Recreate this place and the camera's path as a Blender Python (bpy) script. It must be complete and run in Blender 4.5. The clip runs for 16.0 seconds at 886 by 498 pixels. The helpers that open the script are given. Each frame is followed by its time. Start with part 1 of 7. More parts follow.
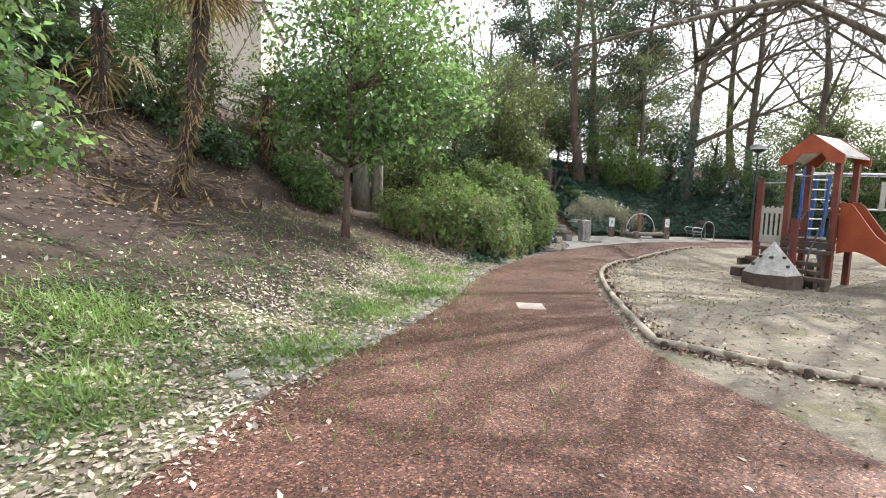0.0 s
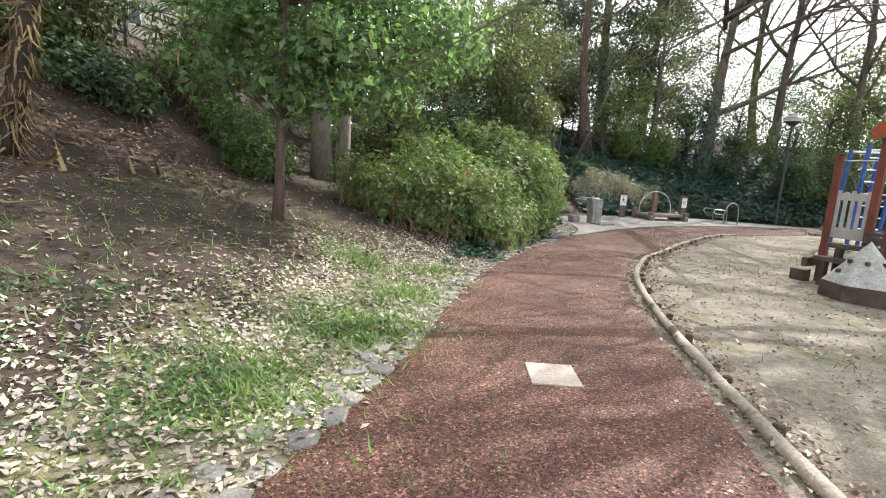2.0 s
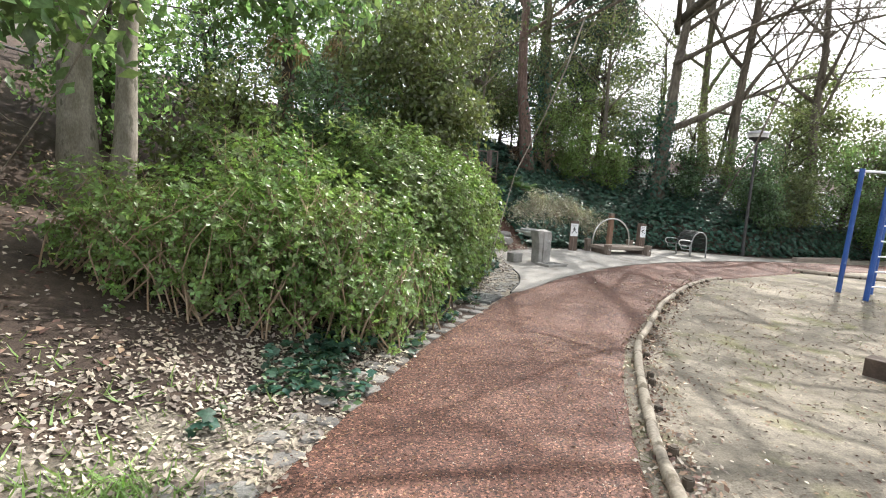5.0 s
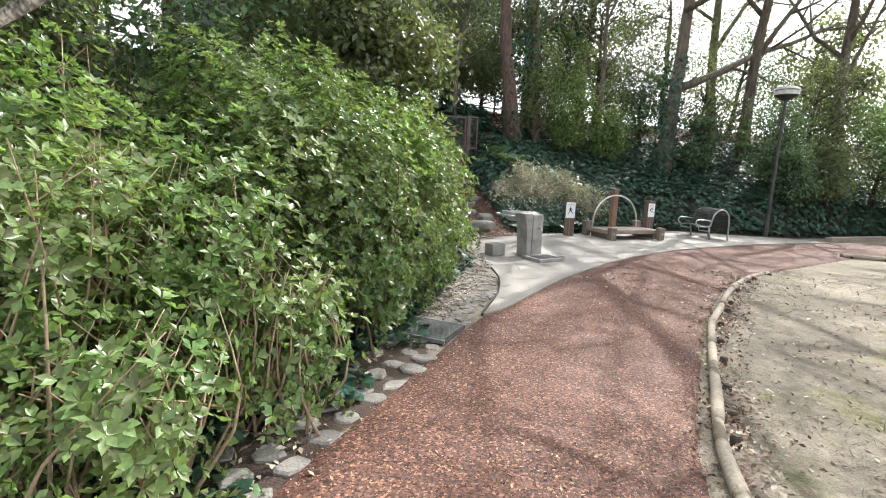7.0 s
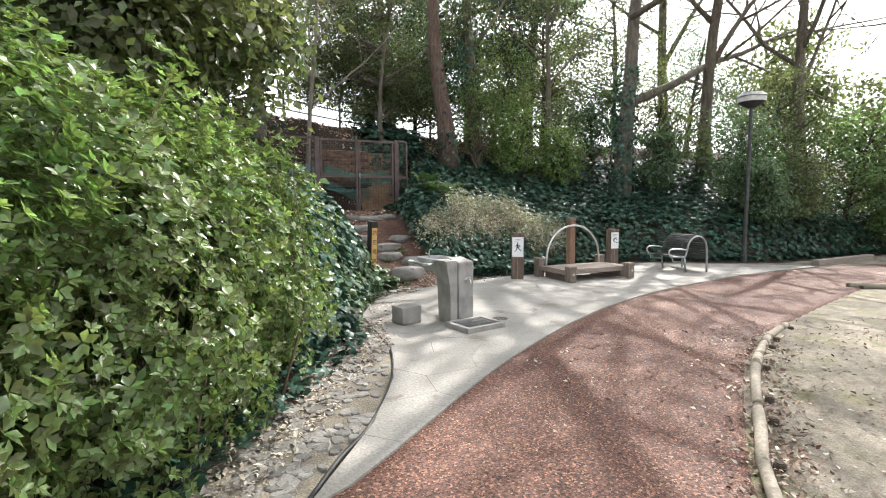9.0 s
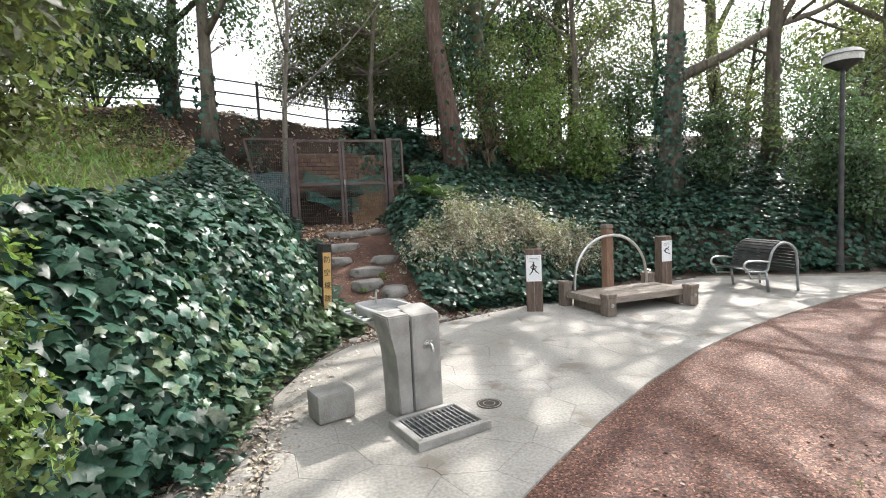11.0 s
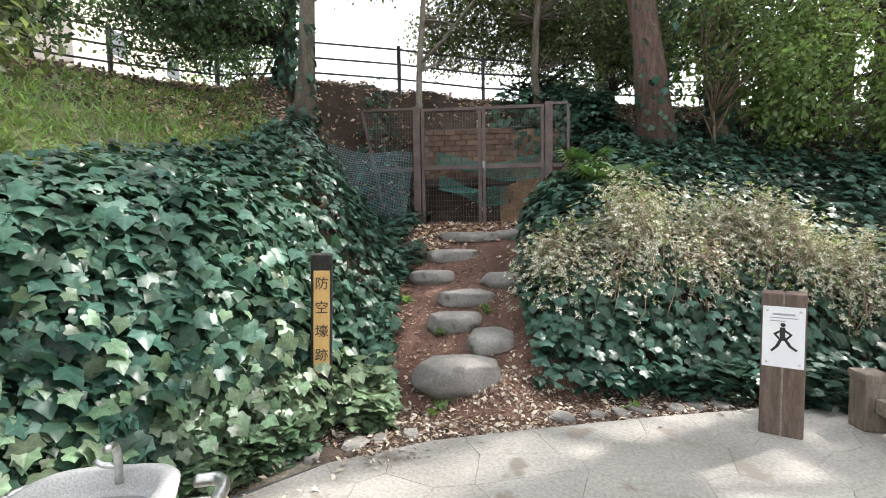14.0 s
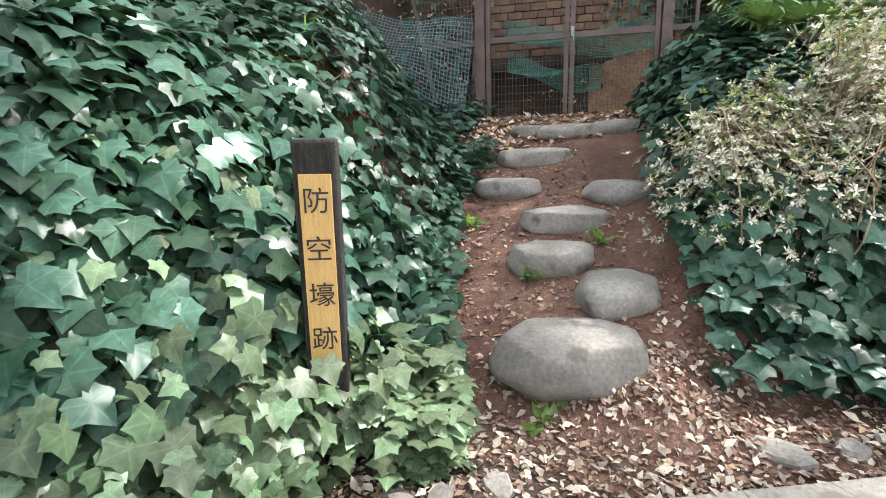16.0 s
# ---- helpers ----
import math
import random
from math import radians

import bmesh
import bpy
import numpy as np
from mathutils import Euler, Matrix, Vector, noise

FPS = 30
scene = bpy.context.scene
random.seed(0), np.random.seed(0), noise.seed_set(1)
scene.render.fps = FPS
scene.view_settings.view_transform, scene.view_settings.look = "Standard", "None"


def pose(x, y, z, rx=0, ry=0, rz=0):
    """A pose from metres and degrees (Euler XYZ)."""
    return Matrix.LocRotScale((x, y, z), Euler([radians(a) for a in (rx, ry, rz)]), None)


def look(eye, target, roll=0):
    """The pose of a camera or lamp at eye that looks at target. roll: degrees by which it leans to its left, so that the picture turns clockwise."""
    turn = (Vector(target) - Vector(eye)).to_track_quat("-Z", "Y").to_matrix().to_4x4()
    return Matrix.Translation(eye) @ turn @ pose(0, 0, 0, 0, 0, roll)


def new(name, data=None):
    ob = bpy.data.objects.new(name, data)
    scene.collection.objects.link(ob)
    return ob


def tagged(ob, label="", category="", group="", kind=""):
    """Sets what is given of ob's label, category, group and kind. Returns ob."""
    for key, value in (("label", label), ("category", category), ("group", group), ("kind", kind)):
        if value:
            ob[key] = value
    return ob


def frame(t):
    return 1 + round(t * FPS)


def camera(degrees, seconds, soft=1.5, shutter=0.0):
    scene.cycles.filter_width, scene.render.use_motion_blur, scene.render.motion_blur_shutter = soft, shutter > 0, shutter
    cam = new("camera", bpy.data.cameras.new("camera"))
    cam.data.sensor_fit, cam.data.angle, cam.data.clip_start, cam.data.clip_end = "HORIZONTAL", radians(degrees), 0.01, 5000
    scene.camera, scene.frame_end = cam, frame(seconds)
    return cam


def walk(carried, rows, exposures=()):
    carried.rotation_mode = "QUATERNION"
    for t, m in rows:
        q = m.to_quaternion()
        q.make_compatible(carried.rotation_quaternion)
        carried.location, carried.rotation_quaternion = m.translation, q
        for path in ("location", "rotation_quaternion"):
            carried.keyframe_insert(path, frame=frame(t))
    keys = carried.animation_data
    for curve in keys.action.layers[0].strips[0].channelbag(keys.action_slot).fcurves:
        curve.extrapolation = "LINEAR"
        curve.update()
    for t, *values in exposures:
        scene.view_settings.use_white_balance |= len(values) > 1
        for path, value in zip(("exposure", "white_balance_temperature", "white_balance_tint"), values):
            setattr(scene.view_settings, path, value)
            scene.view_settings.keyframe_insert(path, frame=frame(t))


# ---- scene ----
cam = camera(84.9, 16.0, 1.0)
METRES, EYE = 22.9, 1.4
ROWS = [
    (0.0, 0.0, 0.0, 0.0, 0.16, -5.66, -1.65),
    (0.5, 0.0021, 0.0359, -0.0004, 0.41, -7.31, -1.86),
    (1.0, 0.0025, 0.0664, 0.0006, 0.75, -8.12, -2.22),
    (1.5, 0.0074, 0.1017, 0.0016, 1.01, -8.74, -2.62),
    (2.0, 0.0119, 0.1329, 0.0032, -0.51, -9.38, -3.39),
    (2.5, 0.0213, 0.1693, 0.005, -3.93, -8.06, -2.63),
    (3.0, 0.0264, 0.199, 0.0054, -5.26, -7.37, -4.2),
    (3.5, 0.0365, 0.2337, 0.006, -5.88, -7.67, -3.81),
    (4.0, 0.0445, 0.2665, 0.0067, -5.78, -11.63, -3.21),
    (4.5, 0.057, 0.3013, 0.0101, -6.97, -6.44, -3.73),
    (7.0, 0.1154, 0.4689, 0.005, -8.41, -9.09, -2.6),
    (7.5, 0.1317, 0.502, 0.0053, -9.67, -5.88, -1.94),
    (8.0, 0.1464, 0.5311, 0.0044, -12.34, -6.43, -2.26),
    (8.5, 0.1649, 0.5607, 0.0052, -13.38, -2.56, -1.42),
    (9.0, 0.181, 0.588, 0.0049, -12.96, -4.99, 0.23),
    (11.5, 0.2538, 0.7247, 0.0082, -5.93, -3.5, 3.48),
    (12.0, 0.2651, 0.7531, 0.0085, -0.63, -2.11, 3.75),
    (12.5, 0.2784, 0.7779, 0.0104, 5.24, -0.28, 2.82),
    (13.0, 0.2868, 0.8045, 0.008, 9.91, -0.48, -0.14),
    (13.5, 0.2952, 0.8281, 0.0054, 12.87, -2.8, -0.28),
    (14.0, 0.2974, 0.8531, 0.0037, 16.71, -3.56, 0.82),
    (14.5, 0.2942, 0.8756, 0.0028, 20.94, -3.59, -0.06),
    (15.0, 0.284, 0.8973, 0.0013, 24.64, -5.91, -0.42),
    (15.5, 0.2729, 0.9142, -0.0005, 25.63, -10.59, 0.84),
    (16.0, 0.263, 0.9281, -0.0065, 22.69, -13.72, 1.92),
]
walk(cam, [(t, pose(METRES * x, METRES * y, EYE + METRES * z, 90 + pitch, roll, yaw)) for t, x, y, z, yaw, pitch, roll in ROWS],
     exposures=[(0.0, 1.25), (4.5, 1.36), (9.0, 1.55), (11.5, 1.6), (13.0, 1.7), (14.5, 1.85), (16.0, 2.1)])

# ---- light: white hazy sky, sun high ahead and to the right ----
SUN_AZ = math.atan2(0.76, 0.65)      # from +y towards +x
SUN_EL = radians(46)
world = bpy.data.worlds.new("sky")
scene.world = world
world.use_nodes = True
wn, wl = world.node_tree.nodes, world.node_tree.links
wn.clear()
sky = wn.new("ShaderNodeTexSky")
sky.sky_type = 'NISHITA'
sky.sun_disc = False
sky.sun_elevation = SUN_EL
sky.sun_rotation = SUN_AZ
sky.air_density = 1.0
sky.dust_density = 5.0
sky.ozone_density = 1.0
wbg, wout = wn.new("ShaderNodeBackground"), wn.new("ShaderNodeOutputWorld")
wbg.inputs["Strength"].default_value = 0.145
haze = wn.new("ShaderNodeHueSaturation")
haze.inputs["Saturation"].default_value = 0.3
wl.new(sky.outputs[0], haze.inputs["Color"])
veil = wn.new("ShaderNodeMix")      # thin high cloud evens the sky out
veil.data_type = "RGBA"
veil.inputs[0].default_value = 0.5
veil.inputs[7].default_value = (6.8, 7.1, 7.6, 1)
wl.new(haze.outputs[0], veil.inputs[6])
wl.new(veil.outputs[2], wbg.inputs["Color"])
wl.new(wbg.outputs[0], wout.inputs["Surface"])
sun_data = bpy.data.lights.new("sun", 'SUN')
sun_data.energy = 3.5
sun_data.angle = radians(0.55)
sun_data.color = (1.0, 0.96, 0.91)
sun = new("sun", sun_data)
sun.matrix_world = look((0, 0, 0), (-math.sin(SUN_AZ) * math.cos(SUN_EL), -math.cos(SUN_AZ) * math.cos(SUN_EL), -math.sin(SUN_EL)))


# ---- materials ----
def surface(name, c1, c2, rough=0.8, scale=3.0, fine=60.0, bump=0.3, metal=0.0, island=0.0, each=0.0,
            translucent=0.0, spots=None, spot_scale=12.0, spot_cut=0.6, spec=0.5, stretch=None, depth=0.01):
    """Two colours mixed by a broad noise, broken up by a fine one, with relief; optional shift per island or object, and spots."""
    m = bpy.data.materials.new(name)
    m.use_nodes = True
    n, l = m.node_tree.nodes, m.node_tree.links
    n.clear()
    out, bs = n.new("ShaderNodeOutputMaterial"), n.new("ShaderNodeBsdfPrincipled")
    geo = n.new("ShaderNodeNewGeometry")
    src = geo.outputs["Position"]
    if stretch:
        mp = n.new("ShaderNodeMapping")
        mp.inputs["Scale"].default_value = stretch
        tc = n.new("ShaderNodeTexCoord")
        l.new(tc.outputs["Object"], mp.inputs["Vector"])
        src = mp.outputs[0]

    def noise_tex(s, detail):
        t = n.new("ShaderNodeTexNoise")
        t.inputs["Scale"].default_value, t.inputs["Detail"].default_value = s, detail
        l.new(src, t.inputs["Vector"])
        return t.outputs["Fac"]

    def ramp(fac, a, b, ca=(0, 0, 0), cb=(1, 1, 1)):
        r = n.new("ShaderNodeValToRGB")
        r.color_ramp.elements[0].position, r.color_ramp.elements[1].position = a, b
        r.color_ramp.elements[0].color, r.color_ramp.elements[1].color = (*ca, 1), (*cb, 1)
        l.new(fac, r.inputs[0])
        return r.outputs[0]

    def mix(fac, a, b, mode="MIX"):
        x = n.new("ShaderNodeMix")
        x.data_type, x.blend_type = "RGBA", mode
        for sock, v in ((0, fac), (6, a), (7, b)):
            if isinstance(v, (int, float)):
                x.inputs[sock].default_value = v
            elif isinstance(v, tuple):
                x.inputs[sock].default_value = (*v, 1)
            else:
                l.new(v, x.inputs[sock])
        return x.outputs[2]

    broad, small = noise_tex(scale, 4), noise_tex(fine, 3)
    col = ramp(broad, 0.35, 0.65, c1, c2)
    col = mix(1.0, col, ramp(small, 0.25, 0.75, (0.72, 0.72, 0.72), (1.25, 1.25, 1.25)), "MULTIPLY")
    if spots:
        col = mix(ramp(noise_tex(spot_scale, 5), spot_cut, spot_cut + 0.06), col, spots)
    if island or each:
        if island:
            rnd = geo.outputs["Random Per Island"]
        else:
            rnd = n.new("ShaderNodeObjectInfo").outputs["Random"]
        k = island or each
        hsv = n.new("ShaderNodeHueSaturation")
        mr = n.new("ShaderNodeMapRange")
        mr.inputs["To Min"].default_value, mr.inputs["To Max"].default_value = 1 - k, 1 + k
        l.new(rnd, mr.inputs["Value"])
        l.new(mr.outputs[0], hsv.inputs["Value"])
        mh = n.new("ShaderNodeMapRange")
        mh.inputs["To Min"].default_value, mh.inputs["To Max"].default_value = 0.5 - k * 0.05, 0.5 + k * 0.05
        l.new(rnd, mh.inputs["Value"])
        l.new(mh.outputs[0], hsv.inputs["Hue"])
        l.new(col, hsv.inputs["Color"])
        col = hsv.outputs[0]
    l.new(col, bs.inputs["Base Color"])
    bs.inputs["Roughness"].default_value, bs.inputs["Metallic"].default_value = rough, metal
    bs.inputs["Specular IOR Level"].default_value = spec
    if bump:
        bp = n.new("ShaderNodeBump")
        bp.inputs["Strength"].default_value, bp.inputs["Distance"].default_value = bump, depth
        l.new(small, bp.inputs["Height"])
        l.new(bp.outputs[0], bs.inputs["Normal"])
    last = bs.outputs[0]
    if translucent:
        tr, ms = n.new("ShaderNodeBsdfTranslucent"), n.new("ShaderNodeMixShader")
        bright = mix(1.0, col, (1.3, 1.38, 0.85), "MULTIPLY")
        l.new(bright, tr.inputs["Color"])
        ms.inputs[0].default_value = translucent
        l.new(last, ms.inputs[1])
        l.new(tr.outputs[0], ms.inputs[2])
        last = ms.outputs[0]
    l.new(last, out.inputs["Surface"])
    return m


def leaf_mat(name, c1, c2, rough=0.38, vary=0.45, trans=0.3, spec=0.5):
    return surface(name, c1, c2, rough=rough, scale=1.2, fine=40, bump=0.0, island=vary, translucent=trans, spec=spec)


def ivy_mat(name, c1, c2, rough, vary, trans, spec):
    """Ivy leaf with pale veins that run from the middle to the tips of the lobes."""
    m = leaf_mat(name, c1, c2, rough, vary, trans, spec)
    n, l = m.node_tree.nodes, m.node_tree.links
    bs = next(x for x in n if x.type == "BSDF_PRINCIPLED")
    at_vein = n.new("ShaderNodeAttribute")
    at_vein.attribute_name = "vein"
    r = n.new("ShaderNodeValToRGB")
    r.color_ramp.elements[0].position, r.color_ramp.elements[1].position = 0.84, 0.97
    r.color_ramp.elements[0].color, r.color_ramp.elements[1].color = (1, 1, 1, 1), (1.5, 1.4, 1.4, 1)
    l.new(at_vein.outputs["Fac"], r.inputs[0])
    x = n.new("ShaderNodeMix")
    x.data_type, x.blend_type = "RGBA", "MULTIPLY"
    x.inputs[0].default_value = 1.0
    l.new(bs.inputs["Base Color"].links[0].from_socket, x.inputs[6])
    l.new(r.outputs[0], x.inputs[7])
    l.new(x.outputs[2], bs.inputs["Base Color"])
    return m


M = dict(
    path=None,
    concrete=surface("cast_concrete", (0.36, 0.34, 0.31), (0.46, 0.44, 0.40), 0.85, 2.5, 90, 0.25, spots=(0.25, 0.24, 0.22), spot_scale=5, spot_cut=0.62),
    flag=surface("stamped_concrete", (0.25, 0.235, 0.21), (0.36, 0.34, 0.308), 0.8, 0.9, 45, 0.35, each=0.035, spots=(0.21, 0.185, 0.155), spot_scale=2.6, spot_cut=0.6),
    joint=surface("joint_mortar", (0.225, 0.21, 0.185), (0.31, 0.29, 0.26), 0.95, 4, 80),
    fountain=surface("exposed_aggregate_concrete", (0.235, 0.225, 0.205), (0.37, 0.355, 0.33), 0.8, 5, 160, 0.5, spots=(0.36, 0.35, 0.33), spot_scale=90, spot_cut=0.62),
    basin=surface("basin_concrete", (0.33, 0.33, 0.32), (0.42, 0.42, 0.41), 0.7, 5, 160, 0.3),
    basin_dark=surface("dark_basin_concrete", (0.17, 0.17, 0.165), (0.25, 0.25, 0.24), 0.45, 9, 160, 0.2),
    cobble=surface("edge_stone", (0.17, 0.16, 0.145), (0.28, 0.265, 0.24), 0.85, 6, 60, 0.5, each=0.3),
    stone=surface("step_stone", (0.175, 0.163, 0.147), (0.275, 0.26, 0.238), 0.75, 3, 45, 0.35, each=0.15, spots=(0.12, 0.11, 0.09), spot_scale=4, spot_cut=0.6),
    log=surface("weathered_log", (0.29, 0.25, 0.195), (0.44, 0.385, 0.31), 0.9, 2, 40, 0.7, spots=(0.14, 0.115, 0.08), spot_scale=4, spot_cut=0.56),
    stake=surface("dark_stake", (0.05, 0.04, 0.03), (0.09, 0.07, 0.05), 0.9, 5, 60, 0.5),
    wood=surface("grey_timber", (0.15, 0.115, 0.09), (0.23, 0.19, 0.155), 0.85, 3, 18, 0.4, stretch=(12, 12, 1.5)),
    wood_brown=surface("brown_timber", (0.105, 0.072, 0.056), (0.165, 0.118, 0.092), 0.8, 3, 18, 0.35, stretch=(12, 12, 1.5)),
    wood_mast=surface("warm_timber", (0.19, 0.105, 0.068), (0.27, 0.165, 0.11), 0.8, 3, 18, 0.35, stretch=(12, 12, 1.5)),
    wood_plank=surface("plank_timber", (0.20, 0.165, 0.135), (0.30, 0.255, 0.215), 0.85, 3, 18, 0.4, stretch=(1.5, 12, 12)),
    steel=surface("brushed_steel", (0.52, 0.52, 0.51), (0.64, 0.64, 0.62), 0.32, 6, 60, 0.05, metal=1.0),
    galv=surface("galvanised_steel", (0.30, 0.31, 0.31), (0.40, 0.41, 0.41), 0.5, 8, 50, 0.1, metal=0.8),
    iron=surface("dark_iron", (0.045, 0.045, 0.045), (0.08, 0.08, 0.08), 0.55, 6, 60, 0.2, metal=0.3),
    gate=surface("brown_painted_steel", (0.085, 0.056, 0.05), (0.13, 0.092, 0.084), 0.5, 5, 60, 0.15, spots=(0.13, 0.07, 0.045), spot_scale=14, spot_cut=0.66),
    wire=surface("mesh_wire", (0.13, 0.105, 0.09), (0.2, 0.17, 0.15), 0.6, 8, 60, 0, metal=0.4),
    sign=surface("white_sign_plate", (0.82, 0.83, 0.84), (0.88, 0.88, 0.88), 0.4, 4, 400, 0.03),
    ink=surface("black_ink", (0.015, 0.015, 0.015), (0.02, 0.02, 0.02), 0.5, 5, 60, 0),
    inkgrey=surface("grey_print", (0.3, 0.3, 0.32), (0.36, 0.36, 0.38), 0.6, 5, 60, 0),
    ochre=surface("ochre_sign_face", (0.56, 0.34, 0.115), (0.64, 0.41, 0.15), 0.6, 5, 60, 0.1, stretch=(30, 30, 2)),
    charred=surface("charred_wood", (0.018, 0.016, 0.015), (0.045, 0.042, 0.04), 0.75, 6, 30, 0.9, stretch=(14, 14, 2.5), depth=0.02),
    plate=surface("pale_cover_plate", (0.45, 0.375, 0.31), (0.53, 0.45, 0.385), 0.75, 6, 80, 0.2, spots=(0.36, 0.28, 0.2), spot_scale=9, spot_cut=0.6),
    red=surface("red_brown_paint", (0.13, 0.034, 0.024), (0.19, 0.052, 0.034), 0.5, 3, 50, 0.1, spots=(0.14, 0.05, 0.04), spot_scale=7, spot_cut=0.66),
    orange=surface("orange_red_plastic", (0.3, 0.062, 0.028), (0.37, 0.085, 0.037), 0.4, 3, 50, 0.05),
    roof=surface("pale_roof_panel", (0.50, 0.47, 0.44), (0.60, 0.56, 0.52), 0.6, 3, 50, 0.1, spots=(0.3, 0.26, 0.23), spot_scale=5, spot_cut=0.62),
    panel=surface("grey_plastic_panel", (0.36, 0.345, 0.31), (0.46, 0.44, 0.40), 0.6, 3, 50, 0.1),
    deck=surface("dark_deck_timber", (0.06, 0.04, 0.03), (0.11, 0.08, 0.06), 0.8, 4, 40, 0.3),
    blue=surface("blue_painted_tube", (0.018, 0.07, 0.28), (0.028, 0.1, 0.35), 0.4, 4, 50, 0.05, spots=(0.12, 0.2, 0.42), spot_scale=9, spot_cut=0.64),
    pyramid=surface("grey_climbing_face", (0.36, 0.35, 0.32), (0.48, 0.47, 0.44), 0.8, 5, 25, 0.7, depth=0.03),
    bark=surface("grey_bark", (0.10, 0.085, 0.065), (0.19, 0.165, 0.13), 0.95, 3, 25, 0.9, stretch=(3, 3, 0.7), depth=0.03),
    bark_dark=surface("dark_bark", (0.045, 0.035, 0.028), (0.095, 0.075, 0.058), 0.95, 4, 25, 1.0, stretch=(3, 3, 0.7), depth=0.03),
    bark_red=surface("reddish_bark", (0.10, 0.065, 0.052), (0.18, 0.12, 0.095), 0.95, 4, 25, 1.0, stretch=(4, 4, 0.6), depth=0.03),
    bark_pale=surface("pale_smooth_bark", (0.20, 0.175, 0.14), (0.31, 0.28, 0.24), 0.9, 3, 20, 0.4, stretch=(3, 3, 1.2), spots=(0.13, 0.12, 0.09), spot_scale=3, spot_cut=0.6),
    bark_moss=surface("mossy_bark", (0.085, 0.10, 0.04), (0.17, 0.145, 0.10), 0.95, 2, 25, 0.8, depth=0.03),
    ivy=ivy_mat("ivy_leaf", (0.021, 0.058, 0.039), (0.046, 0.1, 0.065), 0.36, 0.55, 0.15, 0.27),
    # lighter copy of the ivy leaf: sunlight on the bank's foot put into its colour
    ivy_sunlit=ivy_mat("sunlit_ivy_leaf", (0.08, 0.135, 0.075), (0.15, 0.21, 0.122), 0.38, 0.5, 0.25, 0.42),
    hedge=leaf_mat("hedge_leaf", (0.125, 0.185, 0.062), (0.235, 0.29, 0.12), 0.33, 0.6, 0.42, 0.6),
    hedge_light=leaf_mat("light_shrub_leaf", (0.145, 0.235, 0.075), (0.26, 0.34, 0.135), 0.34, 0.5, 0.45, 0.6),
    broad=leaf_mat("evergreen_leaf", (0.11, 0.18, 0.085), (0.18, 0.26, 0.125), 0.26, 0.5, 0.65, 0.75),
    camellia=leaf_mat("camellia_leaf", (0.07, 0.125, 0.07), (0.12, 0.18, 0.1), 0.26, 0.5, 0.55, 0.75),
    olive=leaf_mat("olive_leaf", (0.095, 0.125, 0.055), (0.165, 0.185, 0.085), 0.34, 0.5, 0.5, 0.6),
    bright=leaf_mat("bright_leaf", (0.11, 0.18, 0.05), (0.18, 0.25, 0.08), 0.45, 0.4, 0.45),
    cedar=leaf_mat("cedar_needle", (0.035, 0.068, 0.05), (0.06, 0.095, 0.07), 0.6, 0.4, 0.3),
    palm=leaf_mat("palm_leaf", (0.05, 0.10, 0.035), (0.10, 0.15, 0.05), 0.45, 0.4, 0.25),
    palm_dead=leaf_mat("dead_palm_leaf", (0.17, 0.115, 0.06), (0.30, 0.21, 0.105), 0.8, 0.4, 0.1),
    dryleaf=leaf_mat("dry_shrub_leaf", (0.40, 0.385, 0.30), (0.66, 0.63, 0.53), 0.45, 0.5, 0.15),
    litter=leaf_mat("fallen_leaf", (0.27, 0.22, 0.17), (0.49, 0.43, 0.355), 0.75, 0.5, 0.0),
    litter_red=leaf_mat("red_fallen_leaf", (0.15, 0.085, 0.06), (0.30, 0.20, 0.145), 0.8, 0.5, 0.0),
    litter_tan=leaf_mat("tan_fallen_leaf", (0.26, 0.15, 0.085), (0.44, 0.29, 0.18), 0.75, 0.5, 0.0),
    grass=leaf_mat("grass_blade", (0.12, 0.205, 0.05), (0.22, 0.31, 0.09), 0.5, 0.4, 0.4),
    weed=leaf_mat("weed_leaf", (0.055, 0.105, 0.04), (0.10, 0.165, 0.065), 0.45, 0.45, 0.3),
    twig_pale=surface("pale_twig_bark", (0.26, 0.18, 0.115), (0.38, 0.29, 0.20), 0.9, 6, 40, 0.2),
    chip=leaf_mat("red_chip", (0.095, 0.042, 0.027), (0.18, 0.09, 0.056), 0.8, 0.65, 0.0),
    twig=surface("twig_bark", (0.11, 0.08, 0.055), (0.19, 0.14, 0.10), 0.9, 6, 40, 0.2),
    brick=surface("old_brick", (0.13, 0.075, 0.05), (0.21, 0.125, 0.085), 0.9, 6, 60, 0.5, each=0.3),
    clay=surface("bare_clay", (0.27, 0.165, 0.10), (0.40, 0.26, 0.165), 0.95, 2, 25, 0.8, depth=0.03),
    net=surface("green_net", (0.03, 0.16, 0.13), (0.05, 0.22, 0.18), 0.6, 8, 90, 0.2),
    net_blue=surface("blue_green_net", (0.07, 0.13, 0.145), (0.11, 0.18, 0.19), 0.6, 8, 90, 0.2),
    # near-black: the shade inside the shelter mouth, put into the colour
    cave=surface("cave_shade", (0.03, 0.024, 0.02), (0.06, 0.045, 0.035), 0.95, 3, 30, 0.6),
    wall=surface("beige_render", (0.48, 0.43, 0.36), (0.56, 0.51, 0.44), 0.9, 2, 40, 0.2),
    glassy=surface("dark_window", (0.03, 0.035, 0.04), (0.05, 0.055, 0.06), 0.1, 2, 40, 0),
    lampglass=surface("opal_lamp_glass", (0.55, 0.55, 0.52), (0.65, 0.65, 0.62), 0.3, 3, 40, 0),
)


